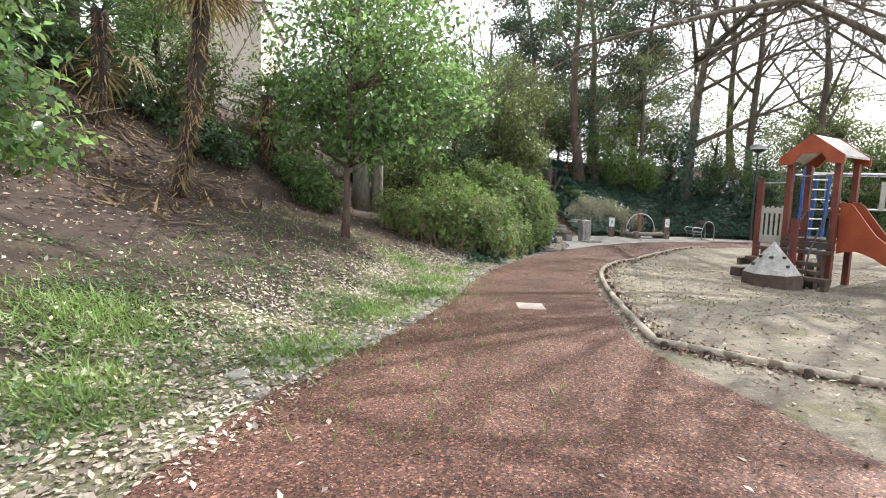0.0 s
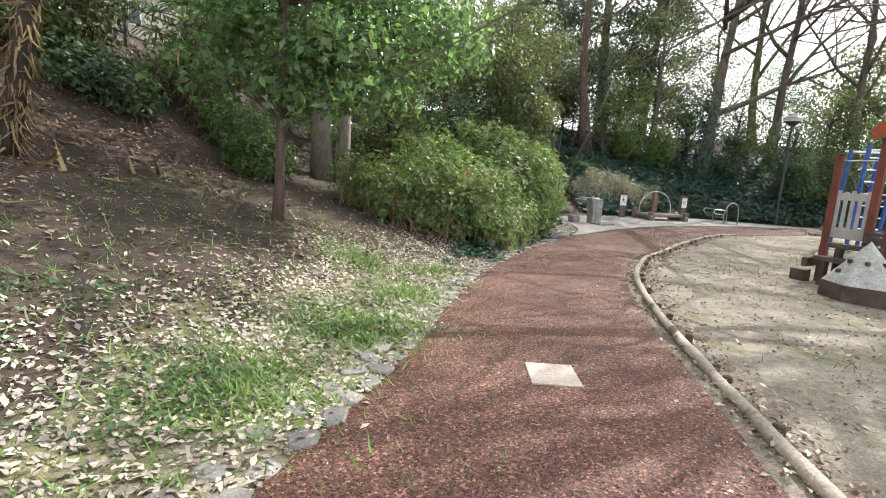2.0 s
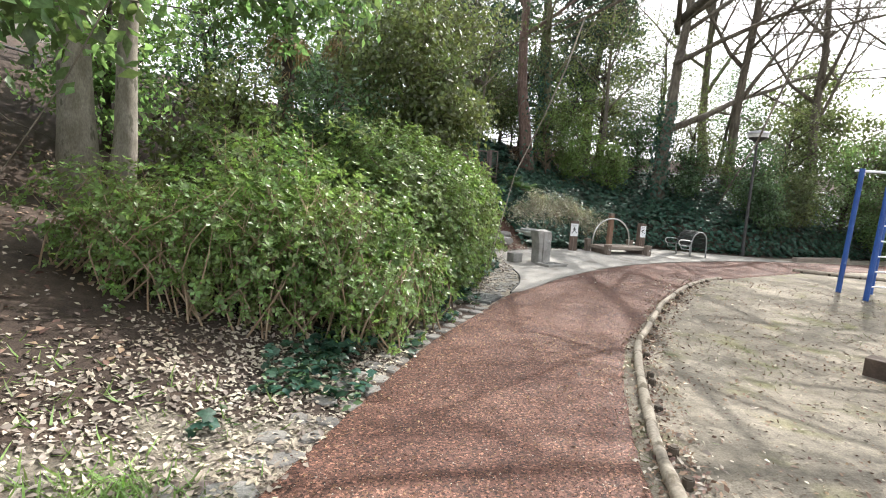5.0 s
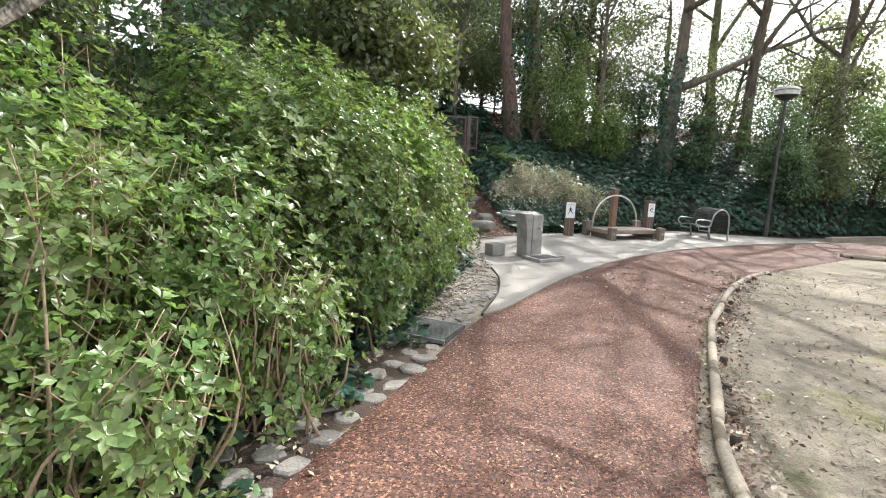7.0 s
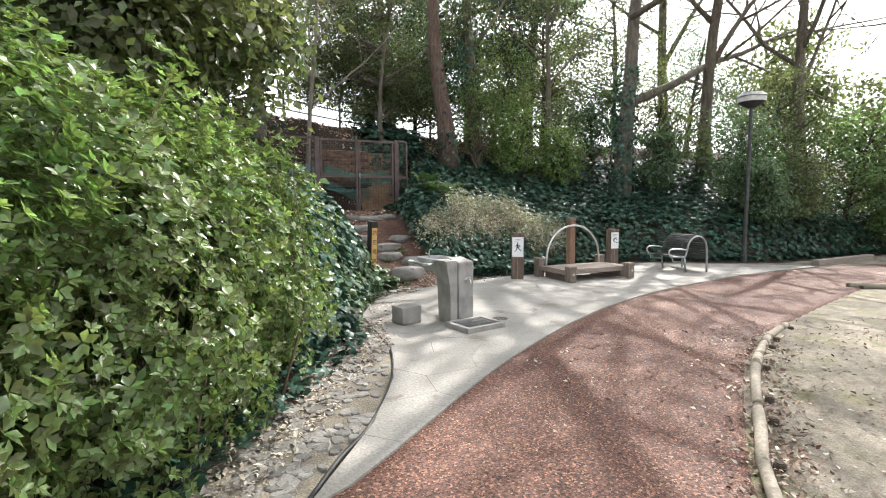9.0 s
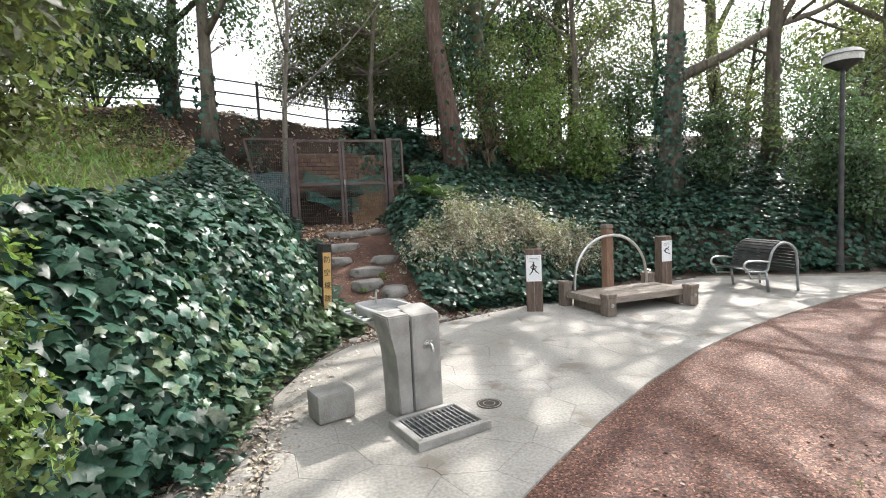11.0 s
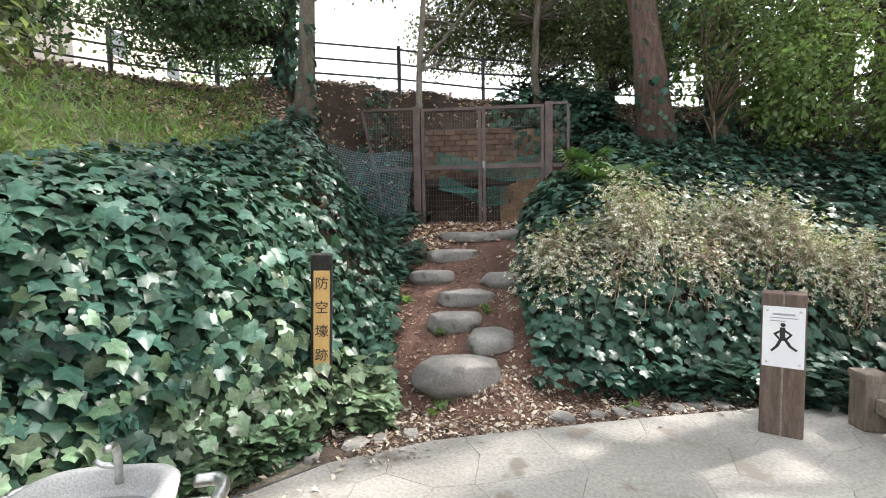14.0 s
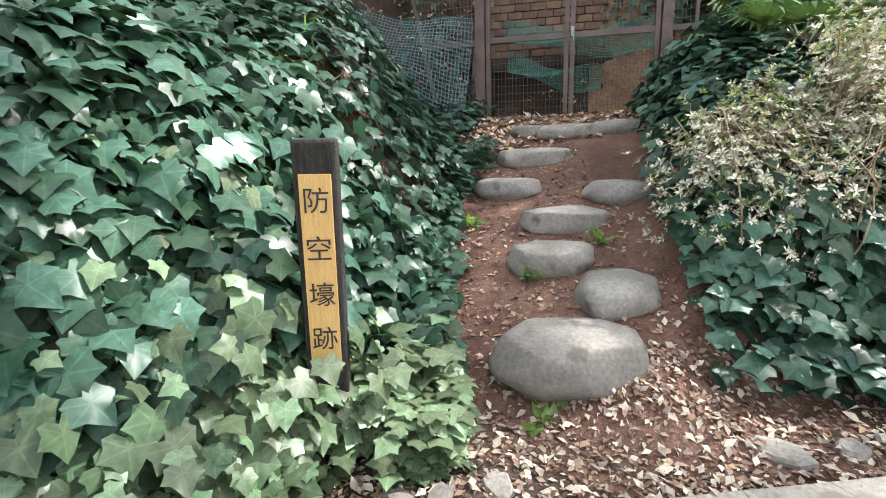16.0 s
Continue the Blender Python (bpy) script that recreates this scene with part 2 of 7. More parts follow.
def chips():
    """Red-brown chip surface of the path: small grains of several tones with relief, and wide damp patches."""
    m = surface("red_chip_surface", (0.102, 0.044, 0.031), (0.16, 0.077, 0.054), 0.75, 0.9, 130, 0.5, depth=0.01)
    n, l = m.node_tree.nodes, m.node_tree.links
    bs = next(x for x in n if x.type == "BSDF_PRINCIPLED")
    geo = next(x for x in n if x.type == "NEW_GEOMETRY")
    v = n.new("ShaderNodeTexVoronoi")
    v.inputs["Scale"].default_value = 78
    l.new(geo.outputs["Position"], v.inputs["Vector"])
    sep = n.new("ShaderNodeSeparateColor")
    l.new(v.outputs["Color"], sep.inputs[0])
    r = n.new("ShaderNodeValToRGB")
    els = r.color_ramp.elements
    els[0].color, els[1].color = (0.16, 0.15, 0.14, 1), (3.3, 3.6, 3.4, 1)
    e = els.new(0.55)
    e.color = (1.0, 1.0, 1.0, 1)
    e = els.new(0.86)
    e.color = (1.5, 1.55, 1.55, 1)
    l.new(sep.outputs[0], r.inputs[0])
    mx = n.new("ShaderNodeMix")
    mx.data_type, mx.blend_type = "RGBA", "MULTIPLY"
    mx.inputs[0].default_value = 1.0
    old = bs.inputs["Base Color"].links[0].from_socket
    l.new(old, mx.inputs[6])
    l.new(r.outputs[0], mx.inputs[7])
    l.new(mx.outputs[2], bs.inputs["Base Color"])
    bp = n.new("ShaderNodeBump")
    bp.inputs["Strength"].default_value, bp.inputs["Distance"].default_value = 1.0, 0.02
    l.new(sep.outputs[1], bp.inputs["Height"])
    l.new(bp.outputs[0], bs.inputs["Normal"])
    return m


M["path"] = chips()


def earth():
    """Ground: dark humus, pale trodden sand, mossy turf, mixed by the zone weights of the sheet and broken up by noise."""
    m = bpy.data.materials.new("park_soil")
    m.use_nodes = True
    n, l = m.node_tree.nodes, m.node_tree.links
    bs = n["Principled BSDF"]
    at = n.new("ShaderNodeAttribute")
    at.attribute_name = "zone"
    sep = n.new("ShaderNodeSeparateColor")
    l.new(at.outputs["Color"], sep.inputs[0])
    geo = n.new("ShaderNodeNewGeometry")

    def nz(s, d=5):
        t = n.new("ShaderNodeTexNoise")
        t.inputs["Scale"].default_value, t.inputs["Detail"].default_value = s, d
        l.new(geo.outputs["Position"], t.inputs["Vector"])
        return t.outputs["Fac"]

    def rmp(f, a, b, ca, cb):
        r = n.new("ShaderNodeValToRGB")
        r.color_ramp.elements[0].position, r.color_ramp.elements[1].position = a, b
        r.color_ramp.elements[0].color, r.color_ramp.elements[1].color = (*ca, 1), (*cb, 1)
        l.new(f, r.inputs[0])
        return r.outputs[0]

    def mx(f, a, b, mode="MIX"):
        x = n.new("ShaderNodeMix")
        x.data_type, x.blend_type = "RGBA", mode
        for s, v in ((0, f), (6, a), (7, b)):
            if isinstance(v, float):
                x.inputs[s].default_value = v
            else:
                l.new(v, x.inputs[s])
        return x.outputs[2]

    def edge(w, f):
        ad = n.new("ShaderNodeMath")
        ad.operation = "ADD"
        l.new(w, ad.inputs[0])
        l.new(f, ad.inputs[1])
        return rmp(ad.outputs[0], 0.85, 1.15, (0, 0, 0), (1, 1, 1))

    humus = rmp(nz(1.5), 0.35, 0.7, (0.042, 0.028, 0.021), (0.09, 0.062, 0.046))
    sand = rmp(nz(1.1), 0.35, 0.65, (0.17, 0.148, 0.113), (0.285, 0.25, 0.195))
    turf = rmp(nz(2.5), 0.35, 0.65, (0.13, 0.13, 0.06), (0.225, 0.205, 0.115))
    col = mx(edge(sep.outputs[0], nz(2.2)), humus, sand)
    col = mx(edge(sep.outputs[1], nz(1.7)), col, turf)
    clay = rmp(nz(2.0), 0.35, 0.65, (0.085, 0.042, 0.03), (0.15, 0.082, 0.058))
    col = mx(edge(sep.outputs[2], nz(1.9)), col, clay)
    grit = nz(70, 3)
    col = mx(1.0, col, rmp(grit, 0.25, 0.75, (0.6, 0.6, 0.6), (1.35, 1.35, 1.35)), "MULTIPLY")
    col = mx(1.0, col, rmp(nz(14, 4), 0.3, 0.7, (0.75, 0.75, 0.75), (1.2, 1.2, 1.2)), "MULTIPLY")
    l.new(col, bs.inputs["Base Color"])
    bs.inputs["Roughness"].default_value = 0.95
    bp = n.new("ShaderNodeBump")
    bp.inputs["Strength"].default_value, bp.inputs["Distance"].default_value = 0.6, 0.02
    l.new(grit, bp.inputs["Height"])
    l.new(bp.outputs[0], bs.inputs["Normal"])
    return m


M["earth"] = earth()


# ---- building helpers ----
def mesh_ob(name, verts, faces, material, parent=None, label="", smooth=False):
    me = bpy.data.meshes.new(name)
    me.from_pydata([tuple(v) for v in verts], [], faces)
    me.materials.append(material)
    if smooth:
        me.polygons.foreach_set("use_smooth", [True] * len(me.polygons))
    me.update()
    ob = new(name, me)
    if parent:
        ob.parent = parent
    return tagged(ob, label)


def part(name, bm, material, parent=None, label="", smooth=False):
    """Links a bmesh as one mesh object under a thing or a part."""
    bmesh.ops.recalc_face_normals(bm, faces=bm.faces)
    me = bpy.data.meshes.new(name)
    bm.to_mesh(me)
    bm.free()
    me.materials.append(material)
    if smooth:
        me.polygons.foreach_set("use_smooth", [True] * len(me.polygons))
    ob = new(name, me)
    if parent:
        ob.parent = parent
    return tagged(ob, label)


def thing(name, m, label, category, group="", kind=""):
    ob = new(name)
    ob.empty_display_size = 0.2
    ob.matrix_world = m
    return tagged(ob, label, category, group, kind)


def box(sx, sy, sz, x=0, y=0, z=0, bevel=0.01, m=None, bm=None):
    """A bevelled block; z is its underside."""
    b = bmesh.new()
    bmesh.ops.create_cube(b, size=1)
    bmesh.ops.transform(b, matrix=Matrix.Translation((x, y, z + sz / 2)) @ Matrix.Diagonal((sx, sy, sz, 1)), verts=b.verts)
    if bevel:
        bmesh.ops.bevel(b, geom=b.edges[:], offset=min(bevel, 0.3 * min(sx, sy, sz)), segments=2, affect='EDGES', profile=0.6)
    if m is not None:
        bmesh.ops.transform(b, matrix=m, verts=b.verts)
    return merge(bm, b)


def merge(bm, b):
    if bm is None:
        return b
    tmp = bpy.data.meshes.new("tmp")
    b.to_mesh(tmp)
    b.free()
    bm.from_mesh(tmp)
    bpy.data.meshes.remove(tmp)
    return bm


def rod(r, a, b, sides=12, bm=None, r2=None, bevel=0.0):
    """A round bar from a to b."""
    a, b = Vector(a), Vector(b)
    d = b - a
    k = bmesh.new()
    bmesh.ops.create_cone(k, cap_ends=True, segments=sides, radius1=r, radius2=r if r2 is None else r2, depth=d.length)
    if bevel:
        rim = [e for e in k.edges if abs(e.verts[0].co.z - e.verts[1].co.z) < 1e-5]
        bmesh.ops.bevel(k, geom=rim, offset=bevel, segments=2, affect='EDGES')
    bmesh.ops.transform(k, matrix=Matrix.Translation((a + b) / 2) @ d.to_track_quat('Z', 'Y').to_matrix().to_4x4(), verts=k.verts)
    return merge(bm, k)


def tube_data(pts, radii, sides, base=0):
    """Vertices and faces of a tapered tube along points."""
    pts = np.asarray(pts, float)
    n = len(pts)
    tan = np.gradient(pts, axis=0)
    tan /= np.linalg.norm(tan, axis=1)[:, None] + 1e-9
    ref = np.array([0.31, 0.95, 0.05]) if abs(tan[0][1]) < 0.8 else np.array([1.0, 0.1, 0.0])
    u = np.cross(tan, ref)
    u /= np.linalg.norm(u, axis=1)[:, None] + 1e-9
    w = np.cross(tan, u)
    ang = np.linspace(0, 2 * math.pi, sides, endpoint=False)
    ring = (np.cos(ang)[None, :, None] * u[:, None, :] + np.sin(ang)[None, :, None] * w[:, None, :]) * np.asarray(radii, float)[:, None, None]
    v = (pts[:, None, :] + ring).reshape(-1, 3)
    f = []
    for i in range(n - 1):
        for j in range(sides):
            k = (j + 1) % sides
            f.append((base + i * sides + j, base + i * sides + k, base + (i + 1) * sides + k, base + (i + 1) * sides + j))
    f.append(tuple(base + j for j in reversed(range(sides))))
    f.append(tuple(base + (n - 1) * sides + j for j in range(sides)))
    return v, f


def tubes(name, runs, material, parent=None, label="", sides=8, smooth=True):
    """Several tubes (points, radii[, sides]) in one mesh."""
    vs, fs, base = [], [], 0
    for run in runs:
        s = run[2] if len(run) > 2 else sides
        v, f = tube_data(run[0], run[1], s, base)
        vs.append(v)
        fs += f
        base += len(v)
    return mesh_ob(name, np.concatenate(vs), fs, material, parent, label, smooth)


def curve_pts(ctrl, n=60):
    """Catmull-Rom through control points, n samples."""
    c = np.asarray(ctrl, float)
    c = np.vstack([2 * c[0] - c[1], c, 2 * c[-1] - c[-2]])
    out = []
    segs = len(c) - 3
    for t in np.linspace(0, segs - 1e-6, n):
        i, u = int(t), t - int(t)
        a, b, d, e = c[i], c[i + 1], c[i + 2], c[i + 3]
        out.append(0.5 * (2 * b + (d - a) * u + (2 * a - 5 * b + 4 * d - e) * u * u + (3 * b - a - 3 * d + e) * u ** 3))
    return np.array(out)


def smooth01(a, b, x):
    t = np.clip((np.asarray(x, float) - a) / (b - a), 0, 1)
    return t * t * (3 - 2 * t)


# leaf outlines: x across, y along, z off the blade
LEAF = (np.array([(0, 0, 0), (0.27, 0.42, 0.07), (0, 1, -0.06), (-0.27, 0.42, 0.07), (0, 0.45, 0)]), [(0, 1, 4), (1, 2, 4), (2, 3, 4), (3, 0, 4)])
LEAF2 = (np.array([(0, 0, 0), (0.27, 0.45, 0.06), (0, 1, -0.05), (-0.27, 0.45, 0.06)]), [(0, 1, 2), (0, 2, 3)])
_iv = [(0, 0.06), (0.2, -0.13), (0.43, -0.08), (0.45, 0.14), (0.61, 0.4), (0.37, 0.55), (0.2, 0.8), (0, 1.04), (-0.2, 0.8), (-0.37, 0.55), (-0.61, 0.4), (-0.45, 0.14), (-0.43, -0.08), (-0.2, -0.13)]
IVY = (np.array([(x, y, -0.42 * (x * x + (y - 0.3) ** 2) + 0.08 * abs(x)) for x, y in _iv] + [(0, 0.3, -0.02)]), [(i, (i + 1) % 14, 14) for i in range(14)])
IVY_VEIN = np.array([1, 0, 1, 0, 1, 0, 0, 1, 0, 0, 1, 0, 1, 0, 1], float)
BLADE = (np.array([(-0.05, 0, 0), (0.05, 0, 0), (0.042, 0.5, 0.07), (-0.042, 0.5, 0.07), (0, 1, 0.3)]), [(0, 1, 2, 3), (3, 2, 4)])



def rosette(n, wide, lift):
    """A whorl of narrow leaves round a shoot tip."""
    vs, fs = [], []
    for k in range(n):
        a = 2 * math.pi * k / n + 0.35 * (k % 2)
        c, s = math.cos(a), math.sin(a)
        ln = 1.0 if k % 2 else 0.8
        i = len(vs)
        vs += [(0.05 * c, 0.05 * s, 0), (0.5 * ln * c - wide * s, 0.5 * ln * s + wide * c, lift * 0.75), (ln * c, ln * s, lift), (0.5 * ln * c + wide * s, 0.5 * ln * s - wide * c, lift * 0.75)]
        fs += [(i, i + 3, i + 2), (i, i + 2, i + 1)]
    return np.array(vs), fs


WHORL = rosette(7, 0.16, 0.3)
ROUND_WHORL = rosette(6, 0.25, 0.34)


def unit(a):
    return a / (np.linalg.norm(a, axis=1)[:, None] + 1e-9)


def leaves(name, P, N, size, shape, material, parent=None, label="", jitter=0.5, hang=0.0, seed=1, var=0.35, along=None):
    """Many leaves in one mesh: at places P, facing N (shaken by jitter), tips sinking by hang."""
    rng = np.random.default_rng(seed)
    P = np.asarray(P, float)
    n = len(P)
    N = unit(np.asarray(N, float) + rng.normal(0, jitter, (n, 3)))
    T = rng.normal(0, 1, (n, 3)) if along is None else np.asarray(along, float) + rng.normal(0, 0.3, (n, 3))
    T[:, 2] -= hang
    T = unit(T - (T * N).sum(1)[:, None] * N)
    X = np.cross(T, N)
    s = size * (1 + rng.uniform(-var, var, n))
    tv, tf = shape
    V = P[:, None, :] + s[:, None, None] * (tv[None, :, 0, None] * X[:, None, :] + tv[None, :, 1, None] * T[:, None, :] + tv[None, :, 2, None] * N[:, None, :])
    k = len(tv)
    loops = np.concatenate([np.array(f) for f in tf])
    sizes = np.array([len(f) for f in tf])
    L = (loops[None, :] + (np.arange(n) * k)[:, None]).ravel()
    S = np.tile(sizes, n)
    me = bpy.data.meshes.new(name)
    me.vertices.add(n * k)
    me.vertices.foreach_set("co", V.reshape(-1).astype(np.float32))
    me.loops.add(len(L))
    me.loops.foreach_set("vertex_index", L.astype(np.int32))
    me.polygons.add(len(S))
    me.polygons.foreach_set("loop_start", np.concatenate([[0], np.cumsum(S)[:-1]]).astype(np.int32))
    me.materials.append(material)
    if shape is IVY:
        me.polygons.foreach_set("use_smooth", [True] * len(S))
        me.attributes.new("vein", 'FLOAT', 'POINT').data.foreach_set("value", np.tile(IVY_VEIN, n).astype(np.float32))
    me.update(calc_edges=True)
    me.validate()
    ob = new(name, me)
    if parent:
        ob.parent = parent
        ob.matrix_parent_inverse = parent.matrix_world.inverted()
    return tagged(ob, label)


# ---- the lie of the land ----
def flat(x, y):
    """The gently falling park floor, lower in the playground."""
    x, y = np.asarray(x, float), np.asarray(y, float)
    return (-0.12 * smooth01(4, 19, y) - 0.068 * np.clip(x - 3.8, 0, 4.4) * (1 - smooth01(13.5, 18.5, y)) * smooth01(2, 6, y)
            - 0.01 * np.clip(x - 8, 0, 12) * smooth01(13, 16, y))


# foot of the bank: x, y, share of left slope, ivy bank, stair gully, back bank
TOE = np.array([(-3.2, -8, 1, 0, 0, 0), (-2.4, 0, 1, 0, 0, 0), (-1.9, 2.5, 1, 0, 0, 0), (-1.4, 4.6, 1, 0, 0, 0), (-0.6, 7, 1, 0, 0, 0), (0.1, 9.5, 1, 0, 0, 0),
                (0.9, 12, 1, 0, 0, 0), (1.9, 14.2, 1, 0, 0, 0), (2.9, 16.2, 1, 0, 0, 0), (3.6, 18, 0.6, 0.4, 0, 0), (4.25, 19.6, 0, 1, 0, 0), (4.3, 20.6, 0, 1, 0, 0),
                (4.6, 21.8, 0, 1, 0, 0), (4.95, 22.7, 0, 0.7, 0.3, 0), (5.5, 23.25, 0, 0, 1, 0), (6.0, 23.5, 0, 0, 0.8, 0.2), (6.7, 23.8, 0, 0, 0, 1), (8.4, 24.6, 0, 0, 0, 1),
                (11, 26, 0, 0, 0, 1), (12.8, 26.4, 0, 0, 0, 1), (14.5, 26, 0, 0, 0, 1), (17, 25.4, 0, 0, 0, 1), (21, 26.3, 0, 0, 0, 1), (40, 30, 0, 0, 0, 1)])
RIDGE = 4.55


def bank(x, y):
    """Distance behind the foot of the bank (negative in front), and the shares there."""
    x, y = np.asarray(x, float).ravel(), np.asarray(y, float).ravel()
    best = np.full(x.shape, 1e9)
    dist = np.zeros(x.shape)
    share = np.zeros((len(x), 4))
    for a, b in zip(TOE[:-1], TOE[1:]):
        ex, ey = b[0] - a[0], b[1] - a[1]
        ll = ex * ex + ey * ey
        t = np.clip(((x - a[0]) * ex + (y - a[1]) * ey) / ll, 0, 1)
        dx, dy = x - a[0] - t * ex, y - a[1] - t * ey
        d = np.hypot(dx, dy)
        side = np.where(ex * (y - a[1]) - ey * (x - a[0]) >= 0, 1.0, -1.0)
        m = d < best - 1e-9
        best[m] = d[m]
        dist[m] = (d * side)[m]
        share[m] = (a[2:] + t[:, None] * (b[2:] - a[2:]))[m]
    return dist, share


def land(x, y):
    shape = np.shape(x)
    x, y = np.asarray(x, float).ravel(), np.asarray(y, float).ravel()
    d, w = bank(x, y)
    p = np.clip(d, 0, None)
    left = 0.29 * np.clip(p - 0.2, 0, None) + 0.45 * np.clip(p - 4.8, 0, None)
    ivy = 1.45 * smooth01(-0.1, 1.0, p) + 0.38 * np.clip(p - 0.7, 0, None)
    gully = 0.9 * smooth01(0.0, 1.0, p) + 0.53 * p + 0.25 * np.clip(p - 5.2, 0, None)
    back = 0.65 * smooth01(0.1, 0.9, p) + 0.52 * p
    h = w[:, 0] * left + w[:, 1] * ivy + w[:, 2] * gully + w[:, 3] * back
    top = RIDGE
    h = np.where(h > top - 0.5, top - 0.5 * np.exp(-(h - top + 0.5) / 0.5), h)
    lump = np.sin(x * 2.1 + 0.7 * y) * np.sin(y * 1.7 - x * 0.6) * 0.035 * smooth01(0.3, 1.5, p) * (1 - smooth01(8, 12, p))
    z = flat(x, y) + h + lump
    # the stepped gully up to the gate, cut into the bank, with a cliff behind it
    mid = 5.45 - 0.1 * np.clip(y - 23.4, 0, 6)
    side = np.where(x < mid, 1.0, 0.0)
    half = 0.62 + 0.75 * smooth01(26.6, 27.8, y) + side * 0.65 * smooth01(25.0, 27.2, y) * (1 - smooth01(27.9, 28.7, y))
    soft = 0.75 + side * (0.35 + 1.0 * smooth01(24.2, 26.2, y) * (1 - smooth01(27.6, 28.4, y)))
    cut = (1 - smooth01(half, half + soft, np.abs(x - mid))) * smooth01(22.6, 23.2, y) * (1 - smooth01(29.2, 29.75, y))
    floor = flat(x, y) + 0.1 * smooth01(23.2, 23.5, y) + 0.34 * np.clip(np.minimum(y, 27.4) - 23.35, 0, None) + 0.25 * lump
    z = z + cut * (np.minimum(floor, z + 0.3) - z)
    return z.reshape(shape)


def land_normal(x, y):
    e = 0.08
    zx = (land(x + e, y) - land(x - e, y)) / (2 * e)
    zy = (land(x, y + e) - land(x, y - e)) / (2 * e)
    return unit(np.stack([-zx, -zy, np.ones_like(zx)], 1))


def at(x, y):
    return float(land(np.array([x]), np.array([y]))[0])


def grid_line(lo, hi, step, far):
    inner = np.arange(lo, hi + 1e-6, step)
    grow = np.cumsum(step * 1.45 ** np.arange(1, 22))
    grow = grow[grow < far]
    return np.concatenate([lo - grow[::-1], inner, hi + grow])


def ground():
    gx, gy = grid_line(-13, 26, 0.17, 900), grid_line(-5, 36, 0.17, 900)
    X, Y = np.meshgrid(gx, gy)
    Z = land(X, Y)
    # a shallow bed under the path
    ring = np.vstack([LEFT, RIGHT[::-1]])
    near = (X > -4) & (X < 35) & (Y > -8) & (Y < 26)
    px, py = X[near], Y[near]
    inside, under = np.zeros(px.shape, bool), np.zeros(px.shape, bool)
    for (ax, ay), (bx, by) in zip(ring, np.roll(ring, -1, 0)):
        if ay != by:
            inside ^= ((ay > py) != (by > py)) & (px < (bx - ax) * (py - ay) / (by - ay) + ax)
    for (ax, ay), (bx, by) in zip(APRON, APRON[1:] + APRON[:1]):
        if ay != by:
            under ^= ((ay > py) != (by > py)) & (px < (bx - ax) * (py - ay) / (by - ay) + ax)
    Z[near] -= 0.035 * inside + 0.06 * (under & ~inside)
    nx, ny = len(gx), len(gy)
    V = np.stack([X, Y, Z], -1).reshape(-1, 3)
    idx = np.arange(nx * ny).reshape(ny, nx)
    F = np.stack([idx[:-1, :-1], idx[:-1, 1:], idx[1:, 1:], idx[1:, :-1]], -1).reshape(-1, 4)
    me = bpy.data.meshes.new("ground")
    me.from_pydata(V.tolist(), [], F.tolist())
    me.polygons.foreach_set("use_smooth", [True] * len(me.polygons))
    me.materials.append(M["earth"])
    d, w = bank(V[:, 0], V[:, 1])
    x, y = V[:, 0], V[:, 1]
    sand = smooth01(0.2, -0.6, d) * 0.9
    sand = np.maximum(sand, 0.55 * smooth01(1.2, 0.2, d) * (y < 12))
    sand = np.where((y > 22.2) & (d > -1.2) & (x < 13), sand * smooth01(-0.25, -0.8, d), sand)
    sand = np.where((y > 11.0) & (y < 15.7) & (d > -0.95), sand * 0.3, sand)
    turf = 0.5 * smooth01(2.0, 0.5, d) * smooth01(-2.5, -0.2, d) * (y < 9.5)
    turf = np.maximum(turf, 0.75 * w[:, 1] * smooth01(0.9, 1.6, d) * smooth01(6.5, 4.5, d))
    turf = np.maximum(turf, 0.31 * (d < -2.4))
    clay = 0.75 * ((x > 3.6) & (x < 6.9) & (y > 22.9) & (y < 28.8))
    col = np.stack([sand, turf, clay, np.ones_like(d)], 1).astype(np.float32)
    at_ = me.color_attributes.new("zone", 'FLOAT_COLOR', 'POINT')
    at_.data.foreach_set("color", col.ravel())
    return tagged(new("ground", me), "brown leafy park soil with sandy and mossy patches", "ground", kind="structure")


# ---- the path ----
LEFT = curve_pts([(-2.2, -7), (-1.75, -1), (-1.5, 1.5), (-1.28, 2.9), (-0.95, 3.95), (-0.42, 5.1), (0.15, 6.8), (0.56, 8.6), (0.95, 9.95), (1.63, 11.62), (2.25, 13.0), (3.0, 14.3), (3.87, 15.8),
                  (4.45, 16.52), (5.1, 17.32), (5.97, 18.27), (7.2, 19.42), (8.96, 20.78), (10.97, 21.92), (13.2, 22.9), (15.2, 23.55), (19, 24.3), (24, 24.6), (34, 23.5)], 150)
RIGHT = curve_pts([(4.3, -7), (3.2, -1), (2.75, 1.2), (2.35, 3.2), (2.02, 4.75), (2.25, 6.2), (2.6, 8.0), (3.1, 9.9), (3.7, 11.4), (4.65, 13.2), (5.5, 14.35), (6.45, 15.6),
                   (7.1, 16.35), (8.2, 17.45), (9.3, 18.32), (10.0, 18.75), (11.6, 19.6), (13.2, 20.4), (14.9, 21.2), (16.3, 21.75), (18.3, 22.25), (21, 22.5), (25, 22.5), (34, 21.4)], 150)

